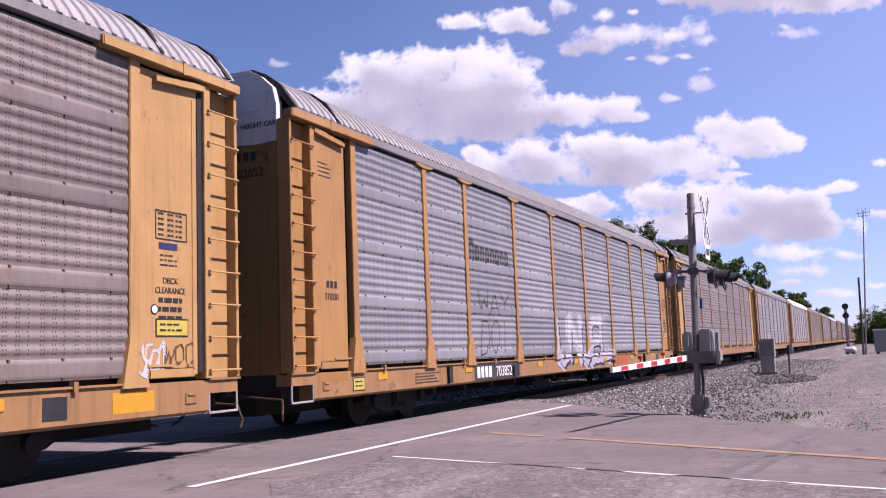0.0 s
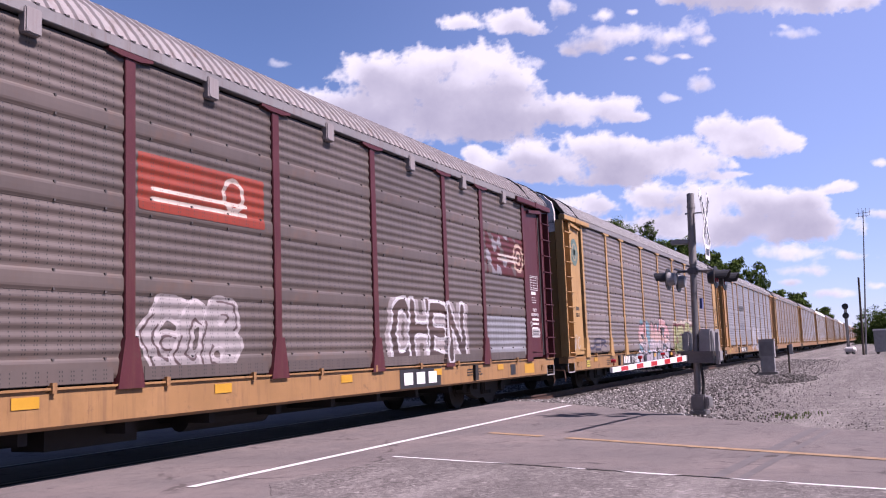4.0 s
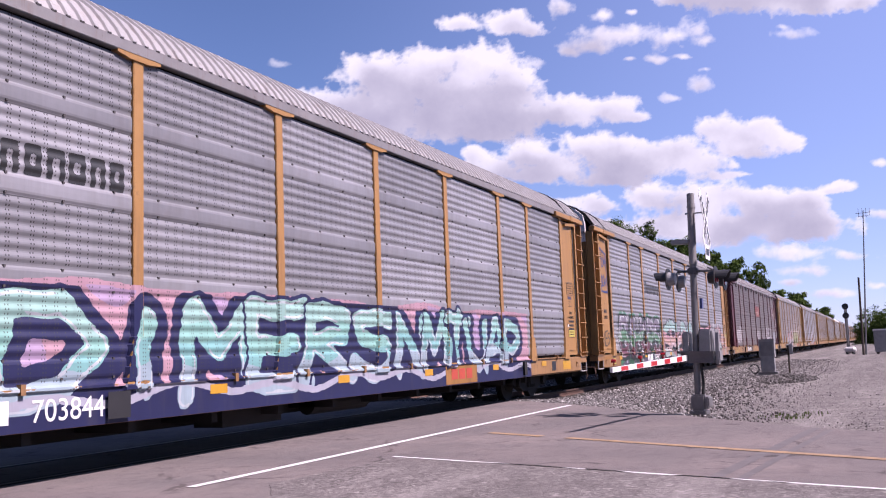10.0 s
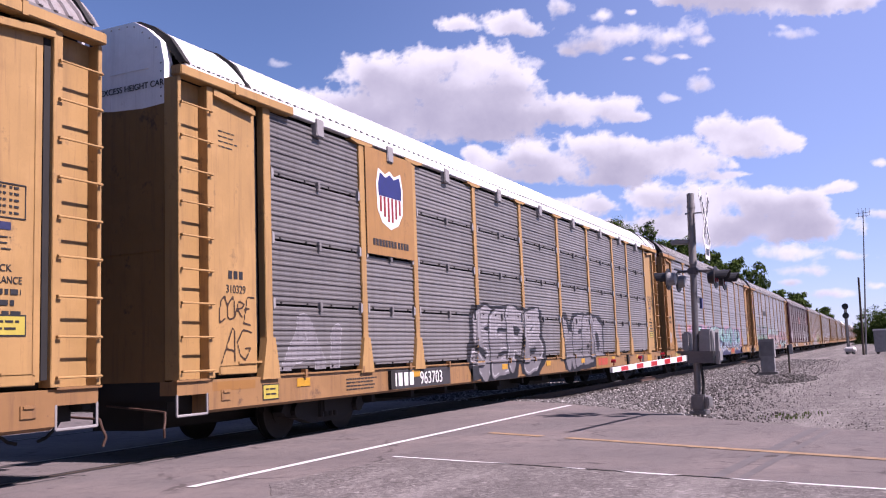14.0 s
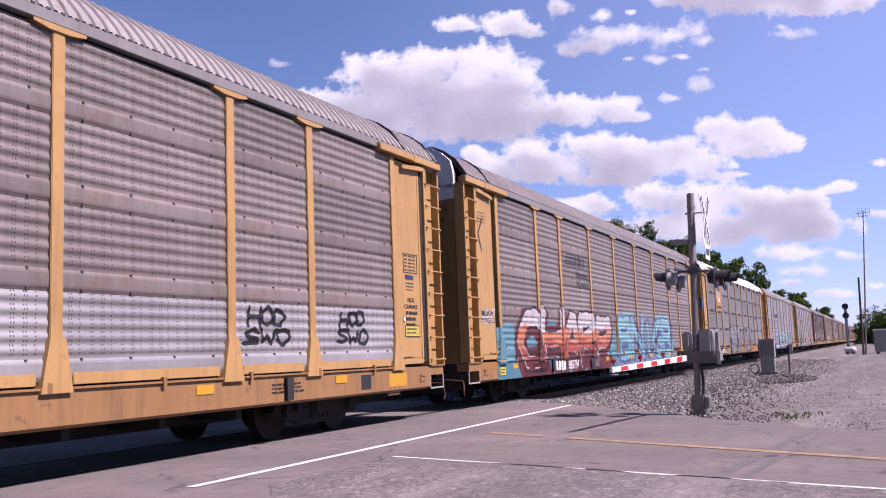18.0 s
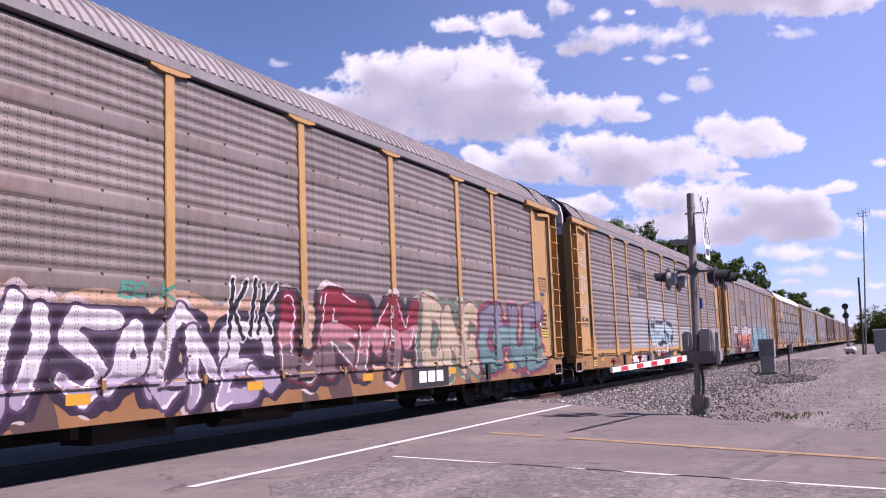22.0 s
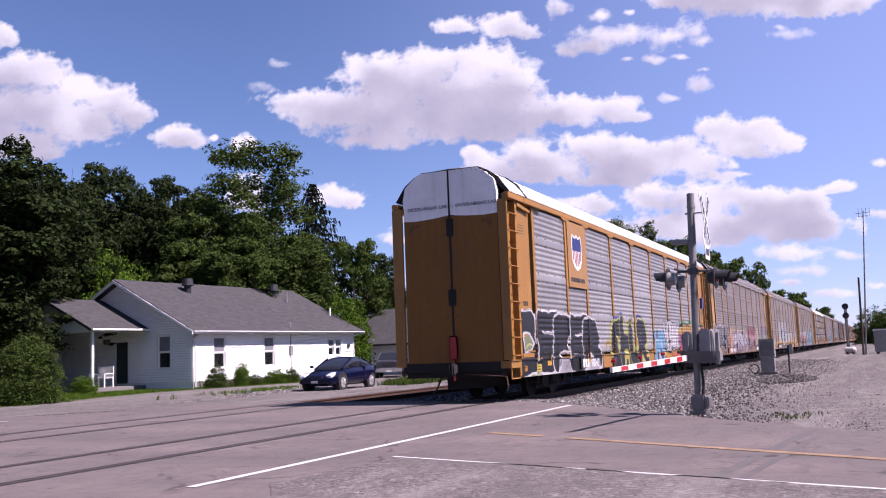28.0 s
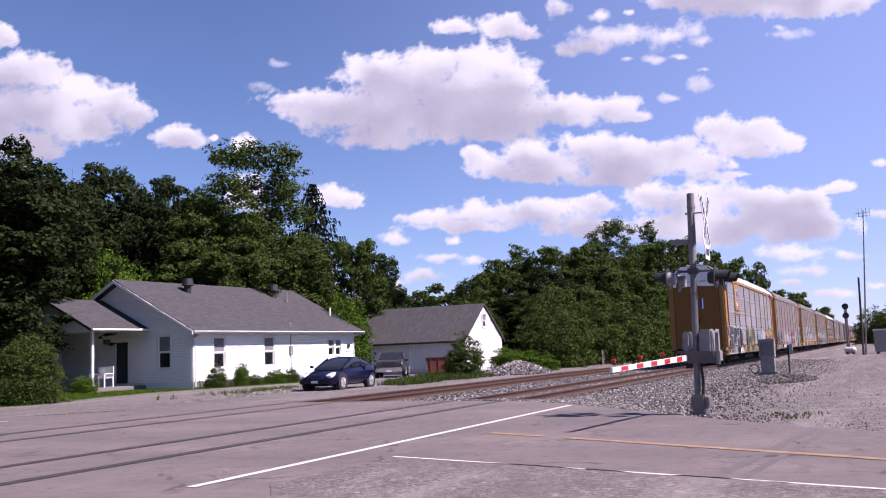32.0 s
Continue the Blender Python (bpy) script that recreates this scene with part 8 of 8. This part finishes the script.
    tube(bm, (-0.36, 0.23, 2.5), (0.36, 0.23, 2.5), 0.016, seg=8)
    add("crossarm", bm, plain("dark_crossarm", (0.10, 0.095, 0.10), 0.5, 0.4))
    for y, k in ((-0.34, -1), (0.23, 1)):
        for x in (-0.34, 0.34):
            bm = bmesh.new()
            tube(bm, (x, y, 2.33), (x, y + k * 0.12, 2.33), 0.10, 0.125, seg=18)
            lamp = add("lamp_housing", bm, BLACK if k < 0 else ALU, label="round flasher lamp housing", smooth=False)
            bm = bmesh.new()
            tube(bm, (x, y + k * 0.115, 2.33), (x, y + k * 0.13, 2.33), 0.19, seg=24)
            add("background_disc", bm, BLACK, lamp)
            bm = bmesh.new()
            tube(bm, (x, y + k * 0.13, 2.33), (x, y + k * 0.14, 2.33), 0.105, seg=20)
            add("lens", bm, LENS_RED, lamp)
            bm = bmesh.new()
            r = 0.118
            ring = [(r * math.sin(a), r * math.cos(a)) for a in [radians(-105 + 21 * i) for i in range(11)]]
            lo = [bm.verts.new((x + p, y + k * 0.13, 2.33 + q)) for p, q in ring]
            hi = [bm.verts.new((x + p, y + k * (0.37 - 0.1 * (1 - q / r) / 2), 2.33 + q)) for p, q in ring]
            lo2 = [bm.verts.new((x + p * 0.95, y + k * 0.13, 2.33 + q * 0.95)) for p, q in ring]
            hi2 = [bm.verts.new((x + p * 0.95, y + k * (0.37 - 0.1 * (1 - q / r) / 2), 2.33 + q * 0.95)) for p, q in ring]
            for i in range(10):
                bm.faces.new((lo[i], lo[i + 1], hi[i + 1], hi[i]))
                bm.faces.new((lo2[i], hi2[i], hi2[i + 1], lo2[i + 1]))
                bm.faces.new((hi[i], hi[i + 1], hi2[i + 1], hi2[i]))
            add("hood", bm, BLACK, lamp, "long black lamp hood")
    # crossbuck
    cb = new("crossbuck")
    cb.parent = sg
    cb.matrix_basis = pose(0.02, -0.34, 3.38, 0, 0, 4)
    for s in (1, -1):
        bm = bmesh.new()
        box(bm, -0.6, 0.6, -0.008 + 0.009 * s, 0.0 + 0.009 * s, -0.115, 0.115, 0.004)
        bmesh.ops.rotate(bm, verts=bm.verts, matrix=Euler((0, radians(48 * s), 0)).to_matrix())
        b = part("blade", bm, SIGN_WHITE, cb, "white crossbuck blade with black lettering")
        for k in range(8):
            bm = bmesh.new()
            x = -0.47 + k * 0.125 + (0.06 if k > 3 else 0)
            yy = -0.0105 + 0.009 * s
            box(bm, x, x + 0.075, yy - 0.002, yy, -0.07, 0.07)
            bmesh.ops.rotate(bm, verts=bm.verts, matrix=Euler((0, radians(48 * s), 0)).to_matrix())
            part("letter_bar", bm, BLACK, b)
    bm = bmesh.new()
    tube(bm, (0.0, 0.34, 0.12), (0.0, 0.0, 0.12), 0.014, seg=6)
    part("sign_bracket", bm, ALU, cb)
    bm = bmesh.new()
    box(bm, -0.22, 0.22, -0.004, 0.004, -0.72, -0.46)
    plate = part("track_sign", bm, SIGN_WHITE, cb, "small white sign below the crossbuck")
    bm = bmesh.new()
    box(bm, -0.15, 0.15, -0.007, -0.004, -0.65, -0.53)
    part("letter_bar", bm, BLACK, plate)
    bm = bmesh.new()
    box(bm, -0.1, 0.03, 0.05, 0.36, 2.96, 3.04, 0.01)
    add("bell", bm, ALU, label="small grey bell housing")
    bm = bmesh.new()
    box(bm, 0.0, 0.1, -0.13, -0.09, 1.82, 2.0)
    add("notice_plate", bm, BLUE, label="small blue notice plate")


def equipment():
    c = thing("equipment_case", "silver sheet-metal signal case on a low mound", "signal case", (36.0, 3.75, 0), 0)
    bm = bmesh.new()
    box(bm, -0.2, 0.2, -0.24, 0.24, 0.1, 0.62, 0.02)
    box(bm, -0.23, 0.23, -0.27, 0.27, 0.62, 1.25, 0.02)
    part("body", bm, ALU, c)
    part("lid", box(bmesh.new(), -0.25, 0.25, -0.29, 0.29, 1.25, 1.30, 0.01), ALU, c)
    part("door", box(bmesh.new(), -0.245, -0.23, -0.22, 0.22, 0.68, 1.20), GALV, c)
    part("plinth", box(bmesh.new(), -0.3, 0.3, -0.34, 0.34, -0.06, 0.1), CONCRETE, c)
    bm = bmesh.new()
    for i in range(14):
        a, b = i * 0.45, (i + 1) * 0.45
        tube(bm, (-0.3 + 0.03 * i, 0.48 + 0.16 * math.cos(a), 0.22 + 0.16 * math.sin(a)), (-0.27 + 0.03 * i, 0.48 + 0.16 * math.cos(b), 0.22 + 0.16 * math.sin(b)), 0.02, seg=6)
    part("cable_coil", bm, RUBBER, c, "coiled black cable")
    m = thing("marker_post", "thin brown post with a small grey box", "post", (36.0, 3.02, 0))
    part("post", tube(bmesh.new(), (0, 0, -0.1), (0, 0, 1.05), 0.035, seg=8), TIE, m)
    part("junction_box", box(bmesh.new(), -0.08, 0.08, -0.16, -0.03, 0.72, 1.08, 0.01), ALU, m)
    a = thing("radio_mast", "slender steel radio mast with a wire antenna", "mast", (74.0, 0.9, 0))
    part("mast_tube", tube(bmesh.new(), (0, 0, 0), (0.35, -0.65, 10.6), 0.07, 0.035, seg=8), GALV, a)
    bm = bmesh.new()
    for z, l in ((10.4, 0.5), (10.15, 0.35)):
        tube(bm, (0.2 - l * 0.3, -0.62 - l, z), (0.2 + l * 0.3, -0.62 + l, z), 0.02, seg=5)
    for k in (-0.45, -0.2, 0.05, 0.3):
        tube(bm, (0.2, -0.62 + k, 10.0 + 0.3 * abs(k)), (0.2, -0.62 + k, 10.75), 0.015, seg=5)
    part("antenna", bm, GALV, a)
    u = thing("utility_pole", "short weathered wooden pole beside the mast", "pole", (73.2, 1.05, 0))
    part("pole", tube(bmesh.new(), (0, 0, 0), (0.1, -0.1, 5.6), 0.085, 0.07, seg=10), TIE, u)
    s = thing("railway_signal", "black two-headed railway signal beside the track", "railway signal", (142.0, 3.9, 0))
    part("mast", tube(bmesh.new(), (0, 0, 0), (0, 0, 6.0), 0.08, seg=8), GALV, s)
    for z in (5.75, 4.45):
        bm = bmesh.new()
        tube(bm, (-0.28, 0, z), (-0.22, 0, z), 0.44, seg=20)
        h = part("signal_head", bm, BLACK, s, "round black signal target")
        part("hood", tube(bmesh.new(), (-0.6, 0, z), (-0.28, 0, z), 0.16, seg=12), BLACK, h)
    part("ladder", box(bmesh.new(), 0.25, 0.3, -0.2, 0.2, 0, 5.5), GALV, s)
    t = thing("storage_box", "pale grey steel storage box on the lot", "storage box", (79.5, -0.30, 0))
    bm = bmesh.new()
    box(bm, -1.2, 1.2, -1.6, 0.62, 0.1, 1.75, 0.05)
    part("body", bm, ALU, t)
    part("lid", box(bmesh.new(), -1.25, 1.25, -1.65, 0.67, 1.75, 1.85, 0.03), SIGN_WHITE, t)
    part("skid", box(bmesh.new(), -1.2, 1.2, -1.5, -1.3, -0.05, 0.1), TIE, t)
    part("skid", box(bmesh.new(), -1.2, 1.2, 0.3, 0.5, -0.05, 0.1), TIE, t)
    b = thing("propane_tank", "small white tank on the gravel", "tank", (81.0, 2.1, -0.05), 70)
    bm = bmesh.new()
    tube(bm, (-0.3, 0, 0.36), (0.3, 0, 0.36), 0.25, seg=16)
    tube(bm, (0.3, 0, 0.36), (0.44, 0, 0.36), 0.25, 0.12, seg=16)
    tube(bm, (-0.44, 0, 0.36), (-0.3, 0, 0.36), 0.12, 0.25, seg=16)
    part("tank", bm, END_WHITE, b)
    for x in (-0.24, 0.24):
        part("foot", box(bmesh.new(), x - 0.05, x + 0.05, -0.24, 0.24, -0.05, 0.2), DARK, b)
    d = thing("rusty_bin", "rust-red dented steel bin in the weeds", "bin", (52.2, 24.9, -0.03), 20)
    RUST = steel_paint("rusty_red_steel", (0.13, 0.035, 0.022), 0.6, 0.8)
    bm = bmesh.new()
    prism(bm, [(-0.65, 0.05), (0.65, 0.05), (0.8, 1.0), (-0.8, 1.0)], "x", -0.5, 0.5)
    part("body", bm, RUST, d)
    part("rim", box(bmesh.new(), -0.54, 0.54, -0.84, 0.84, 1.0, 1.06, 0.02), RUST, d)
    for y in (-0.5, 0.0, 0.5):
        part("rib", box(bmesh.new(), -0.53, -0.5, y - 0.04, y + 0.04, 0.08, 1.0), RUST, d)
    bm = bmesh.new()
    f = thing("board_fence", "weathered grey board fence under the trees", "fence", (68, 18.9, 0), 4)
    for i in range(14):
        part("board", box(bmesh.new(), i * 0.42, i * 0.42 + 0.38, -0.015, 0.015, -0.05, 1.02 + 0.05 * math.sin(i * 2.3)), FENCE, f)


# ---- vehicles ----
def loft(bm, rows, power=3.0, n=20, close=True):
    """Rounded cross-sections joined along x: x, half width, lower and upper height."""
    rings = []
    for x, w, z0, z1 in rows:
        ring = []
        for i in range(n):
            t = 6.2832 * (i + 0.5) / n
            c, d = math.cos(t), math.sin(t)
            ring.append(bm.verts.new((x, w * math.copysign(abs(c) ** (2 / power), c), (z0 + z1) / 2 + (z1 - z0) / 2 * math.copysign(abs(d) ** (2 / power), d))))
        rings.append(ring)
    for a, b in zip(rings, rings[1:]):
        for i in range(n):
            bm.faces.new((a[i], a[(i + 1) % n], b[(i + 1) % n], b[i]))
    if close:
        bm.faces.new(rings[0])
        bm.faces.new(rings[-1][::-1])
    bmesh.ops.recalc_face_normals(bm, faces=bm.faces)
    return bm


def coupe(v, paint, h):
    bm = loft(bmesh.new(), [(h, 0.50, 0.34, 0.54), (h - 0.10, 0.70, 0.22, 0.62), (h - 0.35, 0.80, 0.19, 0.70), (h - 0.9, 0.85, 0.18, 0.80), (0.75, 0.86, 0.18, 0.90), (0.0, 0.87, 0.18, 0.94), (-0.9, 0.87, 0.18, 0.97), (-1.5, 0.86, 0.19, 1.0), (-h + 0.25, 0.80, 0.22, 0.99), (-h + 0.06, 0.70, 0.30, 0.93), (-h, 0.55, 0.4, 0.8)], 4.2, 28)
    part("body", bm, paint, v, smooth=True)
    rows = [(1.05, 0.60, 0.80, 0.90), (0.75, 0.68, 0.78, 1.02), (0.35, 0.68, 0.76, 1.20), (0.0, 0.66, 0.76, 1.31), (-0.4, 0.64, 0.76, 1.36), (-0.9, 0.63, 0.76, 1.34), (-1.35, 0.63, 0.78, 1.22), (-1.75, 0.62, 0.8, 1.06), (-1.95, 0.58, 0.84, 0.98)]
    part("cabin", loft(bmesh.new(), rows, 3.4, 24), GLASS, v, "dark cabin glass", smooth=True)
    part("roof_panel", loft(bmesh.new(), [(-0.02, 0.50, 1.22, 1.32), (-0.4, 0.52, 1.24, 1.375), (-0.9, 0.52, 1.22, 1.355), (-1.3, 0.50, 1.14, 1.25)], 2.6, 20), paint, v, smooth=True)
    for s in (-1, 1):
        for p, q in (((0.98, 0.62, 0.88), (0.0, 0.55, 1.30)), ((-0.75, 0.66, 0.95), (-0.8, 0.55, 1.32)), ((-1.9, 0.60, 0.95), (-1.2, 0.52, 1.25))):
            bm = bmesh.new()
            tube(bm, (p[0], s * p[1], p[2]), (q[0], s * q[1], q[2]), 0.045, seg=6)
            part("pillar", bm, paint, v)
    part("door_line", box(bmesh.new(), -0.72, -0.705, -0.877, 0.877, 0.3, 0.93), BLACK, v)


HEADLAMP = plain("clear_headlamp", (0.55, 0.55, 0.56), 0.12, 0.2, 0.1, 5, 0)


def vehicle(name, label, loc, rz, paint, size, tall):
    """A car in its own space: x forward, origin on the ground at its middle."""
    L, Wd, H = size
    v = thing(name, label, "car", loc, rz)
    h = L / 2
    if tall:
        body = [(-h, 0.45), (-h, 1.0), (h - 1.55, 1.02), (h - 0.25, 0.98), (h, 0.9), (h, 0.4), (-h, 0.38)]
        cab = [(-0.9, 1.0), (-0.75, H), (0.35, H), (0.95, 1.0)]
    else:
        body = [(-h, 0.42), (-h + 0.03, 0.86), (-h + 0.5, 0.93), (0.75, 0.90), (h - 0.55, 0.76), (h - 0.08, 0.62), (h, 0.42), (h - 0.12, 0.22), (-h + 0.15, 0.24)]
        cab = [(-h + 0.35, 0.90), (-1.0, H - 0.08), (-0.5, H), (0.05, H - 0.03), (0.95, 0.88)]
    bm = bmesh.new()
    if not tall:
        coupe(v, paint, h)
    else:
        prism(bm, body, "y", -Wd / 2, Wd / 2)
    if tall:
        for vv in bm.verts:
            if vv.co.z > 0.55:
                vv.co.y *= 0.95
            if abs(vv.co.x) > h - 0.6:
                vv.co.y *= 0.9
        bmesh.ops.bevel(bm, geom=list(bm.edges), offset=0.05, segments=3, affect="EDGES")
        b = part("body", bm, paint, v, smooth=False)
        bm = bmesh.new()
        prism(bm, cab, "y", -Wd / 2 + 0.08, Wd / 2 - 0.08)
        for vv in bm.verts:
            if vv.co.z > H - 0.2:
                vv.co.y *= 0.78
        bmesh.ops.bevel(bm, geom=list(bm.edges), offset=0.04, segments=2, affect="EDGES")
        part("cabin", bm, GLASS, v, "dark cabin glass")
        bm = bmesh.new()
        top = [p for p in cab if p[1] > H - 0.12]
        prism(bm, [(top[0][0] - 0.05, H - 0.10), (top[0][0], H - 0.02), (top[-1][0], H + 0.005), (top[-1][0] + 0.05, H - 0.06)], "y", -Wd / 2 * 0.72, Wd / 2 * 0.72)
        part("roof_panel", bm, paint, v)
    for s in (-1, 1):
        if not tall:
            part("headlight", loft(bmesh.new(), [(h - 0.62, 0.05, 0.70, 0.76), (h - 0.42, 0.13, 0.60, 0.75), (h - 0.16, 0.17, 0.52, 0.68), (h - 0.06, 0.12, 0.52, 0.62)]), HEADLAMP, v, "clear headlamp").location.y = s * 0.60
            part("mirror", loft(bmesh.new(), [(0.62, 0.05, 0.95, 0.99), (0.68, 0.09, 0.93, 1.04), (0.76, 0.06, 0.95, 1.02)]), paint, v).location.y = s * 0.93
            continue
        for p, q in ((cab[0], cab[1]), (cab[-1], cab[-2])):
            bm = bmesh.new()
            tube(bm, (p[0], s * (Wd / 2 - 0.09), p[1]), (q[0], s * (Wd / 2 - 0.09) * 0.80, q[1]), 0.035, seg=6)
            part("pillar", bm, paint, v)
        bm = bmesh.new()
        tube(bm, (-0.35, s * (Wd / 2 - 0.07), 0.9), (-0.4, s * (Wd / 2 - 0.08) * 0.8, H - 0.05), 0.03, seg=6)
        part("pillar", bm, paint, v)
        part("mirror", box(bmesh.new(), 0.62, 0.72, s * (Wd / 2 + 0.02) - 0.09, s * (Wd / 2 + 0.02) + 0.09, 0.92, 1.04, 0.02), paint, v)
        part("headlight", box(bmesh.new(), h - 0.28, h - 0.03, s * Wd * 0.33 - 0.2, s * Wd * 0.33 + 0.2, 0.56 if not tall else 0.72, 0.69 if not tall else 0.88, 0.03), plain("headlamp", (0.6, 0.6, 0.62), 0.15, 0.2, 0.1, 5, 0), v, "clear headlamp")
        part("side_trim", box(bmesh.new(), -h + 0.7, h - 0.7, s * Wd / 2 - 0.012, s * Wd / 2 + 0.012, 0.28, 0.34), BLACK, v)
    r = 0.32 if not tall else 0.36
    for x in (h * 0.6, -h * 0.62):
        for s in (-1, 1):
            bm = bmesh.new()
            y = s * (Wd / 2 - 0.1)
            tube(bm, (x, y - 0.11, r), (x, y + 0.11, r), r, seg=24)
            w = part("wheel", bm, RUBBER, v, "black tyre")
            bm = bmesh.new()
            for k in range(5):
                a = k * 1.2566
                tube(bm, (x, y + s * 0.115, r), (x + 0.2 * math.cos(a), y + s * 0.115, r + 0.2 * math.sin(a)), 0.035, 0.03, seg=6)
            tube(bm, (x, y + s * 0.105, r), (x, y + s * 0.113, r), 0.215, seg=20)
            part("rim", bm, plain("alloy_rim", (0.55, 0.55, 0.56), 0.3, 0.7, 0.1), w, "silver spoked rim")
            part("wheel_arch", tube(bmesh.new(), (x, s * (Wd / 2 - 0.2), r + 0.02), (x, s * (Wd / 2 + 0.005), r + 0.02), r + 0.07, seg=24), BLACK, v)
    part("bumper", box(bmesh.new(), h - 0.14, h + 0.04, -Wd * 0.42, Wd * 0.42, 0.30, 0.46 if not tall else 0.58, 0.04), paint if not tall else ALU, v)
    part("grille", box(bmesh.new(), h - 0.05, h + 0.015, -Wd * 0.22, Wd * 0.22, 0.5 if not tall else 0.66, 0.6 if not tall else 0.9, 0.01), BLACK, v)
    part("plate", box(bmesh.new(), h + 0.03, h + 0.045, -0.15, 0.15, 0.33, 0.43), SIGN_WHITE, v, "blank plate")
    part("windscreen_wiper", box(bmesh.new(), 0.86, 0.9, -0.45, 0.4, 0.93, 0.95), BLACK, v)
    return v


def train():
    car_meshes()
    ahead = [("blue", YELLOW, PAN_BLUE, ROOF_GREY), ("white", YELLOW, PAN_CLEAN, ROOF_WHITE), ("grimy", YELLOW_PALE, PAN_GREY, ROOF_DULL)]
    cars = {}
    for k in range(-17, 0):
        nm, paint, pan, roof = ahead[(k * 5 + 1) % 3] if k > -14 else ahead[2]
        cars[k] = rack_car(k, "auto rack car with weathered steel panels and yellow posts", paint, pan, roof, SILL_RUST, lod=0 if k > -4 else 1)
    white_low = (PAN_CLEAN, {(i, l) for i in range(2, 9) for l in (0, 1)} - {(8, 1), (7, 1), (6, 1), (5, 1)})
    cars[0] = rack_car(0, "auto rack car with bluish galvanised panels and yellow posts", YELLOW, PAN_BLUE, ROOF_GREY, SILL_YELLOW)
    cars[1] = rack_car(1, "auto rack car with grimy brown-grey panels and graffiti", YELLOW_PALE, PAN_GREY, ROOF_GREY, SILL_YELLOW)
    cars[2] = rack_car(2, "maroon auto rack car with brown weathered panels", MAROON, PAN_BROWN, ROOF_DULL, SILL_YELLOW, endtop=ROOF_DULL, low_panel=(PAN_BLUE, {(8, 0)}))
    cars[3] = rack_car(3, "auto rack car with bluish panels and long pink graffiti", YELLOW, PAN_BLUE, ROOF_GREY, SILL_RUST)
    cars[4] = rack_car(4, "auto rack car with bluish panels and teal graffiti", YELLOW, PAN_BLUE, ROOF_GREY, SILL_YELLOW)
    cars[5] = rack_car(5, "auto rack car with finely ribbed grey panels and a white roof", YELLOW_PALE, PAN_FINE, ROOF_WHITE, SILL_YELLOW, "fine", END_BRIGHT)
    cars[6] = rack_car(6, "auto rack car with grimy panels and orange graffiti", YELLOW_PALE, PAN_GREY, ROOF_DULL, SILL_RUST)
    cars[7] = rack_car(7, "auto rack car with grimy upper and cleaner lower panels", YELLOW_PALE, PAN_GREY, ROOF_DULL, SILL_RUST, low_panel=white_low)
    cars[8] = rack_car(8, "auto rack car with grimy panels covered low in graffiti", YELLOW_PALE, PAN_GREY, ROOF_DULL, SILL_RUST)
    cars[9] = rack_car(9, "last auto rack car, deep yellow with bright graffiti", YELLOW_DEEP, PAN_CLEAN, ROOF_WHITE, YELLOW_DEEP, "yellow_eave", END_BRIGHT)
    slide = [(-0.04, -0.08), (-0.03, -0.05), (0.08, 0.02), (0.17, 0.13), (0.19, 0.18), (0.19, 0.19), (0.19, 0.19), (0.21, 0.19), (0.30, 0.26), (0.13, 0.28)]
    for k in range(10):
        SLIDE[cars[k].name] = slide[k]
    return cars


def run(t):
    """How far the train has rolled after t seconds; it slows a little all the way."""
    surge = np.interp(t, (0, 3, 5.5, 9, 18, 20, 21, 22, 24, 25.5, 28, 32), (0.10, 0.06, -0.04, -0.15, -0.17, -0.17, -0.09, -0.26, -0.28, -0.25, -0.13, 0.0))
    return 10.7448 * t - 0.041663 * t * t + 0.0000584 * t ** 3 + float(surge)


def motions():
    for k, car in CARS.items():
        slack = -0.05 if k == 8 else 0.0
        walk(car, [(t, pose(FRONT - PITCH * k + slack + run(t), TRACK, 0)) for t in range(33)])
    ticks = [i / 18 for i in range(577)]
    turns = [math.degrees(run(t) / 0.42) for t in ticks]
    for w, x, sense in WHEELSETS:
        walk(w, [(t, pose(x, 0, 0.42, 0, sense * a, 0)) for t, a in zip(ticks, turns)])
    side = VIEW.to_3x3() @ Vector((1, 0, 0))
    for ob, drift, sink in CLOUDS:
        walk(ob, [(t, Matrix.Translation(EYE) @ Matrix.Rotation(radians(sink * (1 - t / 32)), 4, side) @ pose(0, 0, 0, 0, 0, drift * (1 - t / 32))) for t in (0, 16, 32)])


BOGIE = 4.4
ground()
road()
rails()
house()
garage()
yard()
crossing_signal()
equipment()
vehicle("sedan", "dark blue coupe parked on the gravel verge", (31.8, 19.62, -0.03), 183, plain("dark_blue_metallic", (0.0035, 0.004, 0.022), 0.18, 0.2, 0.1, 5, 0), (4.2, 1.70, 1.36), False).scale = (0.93, 0.95, 0.93)
vehicle("pickup_truck", "dark grey pickup truck parked before the garage", (49.2, 26.62, -0.03), 204, plain("dark_grey_paint", (0.028, 0.03, 0.036), 0.42, 0.1, 0.1, 5, 0), (5.0, 1.8, 1.46), True)
CARS = train()
graffiti(CARS)
lettered(CARS)
skyscape()
haze()
plants()
stones()
motions()
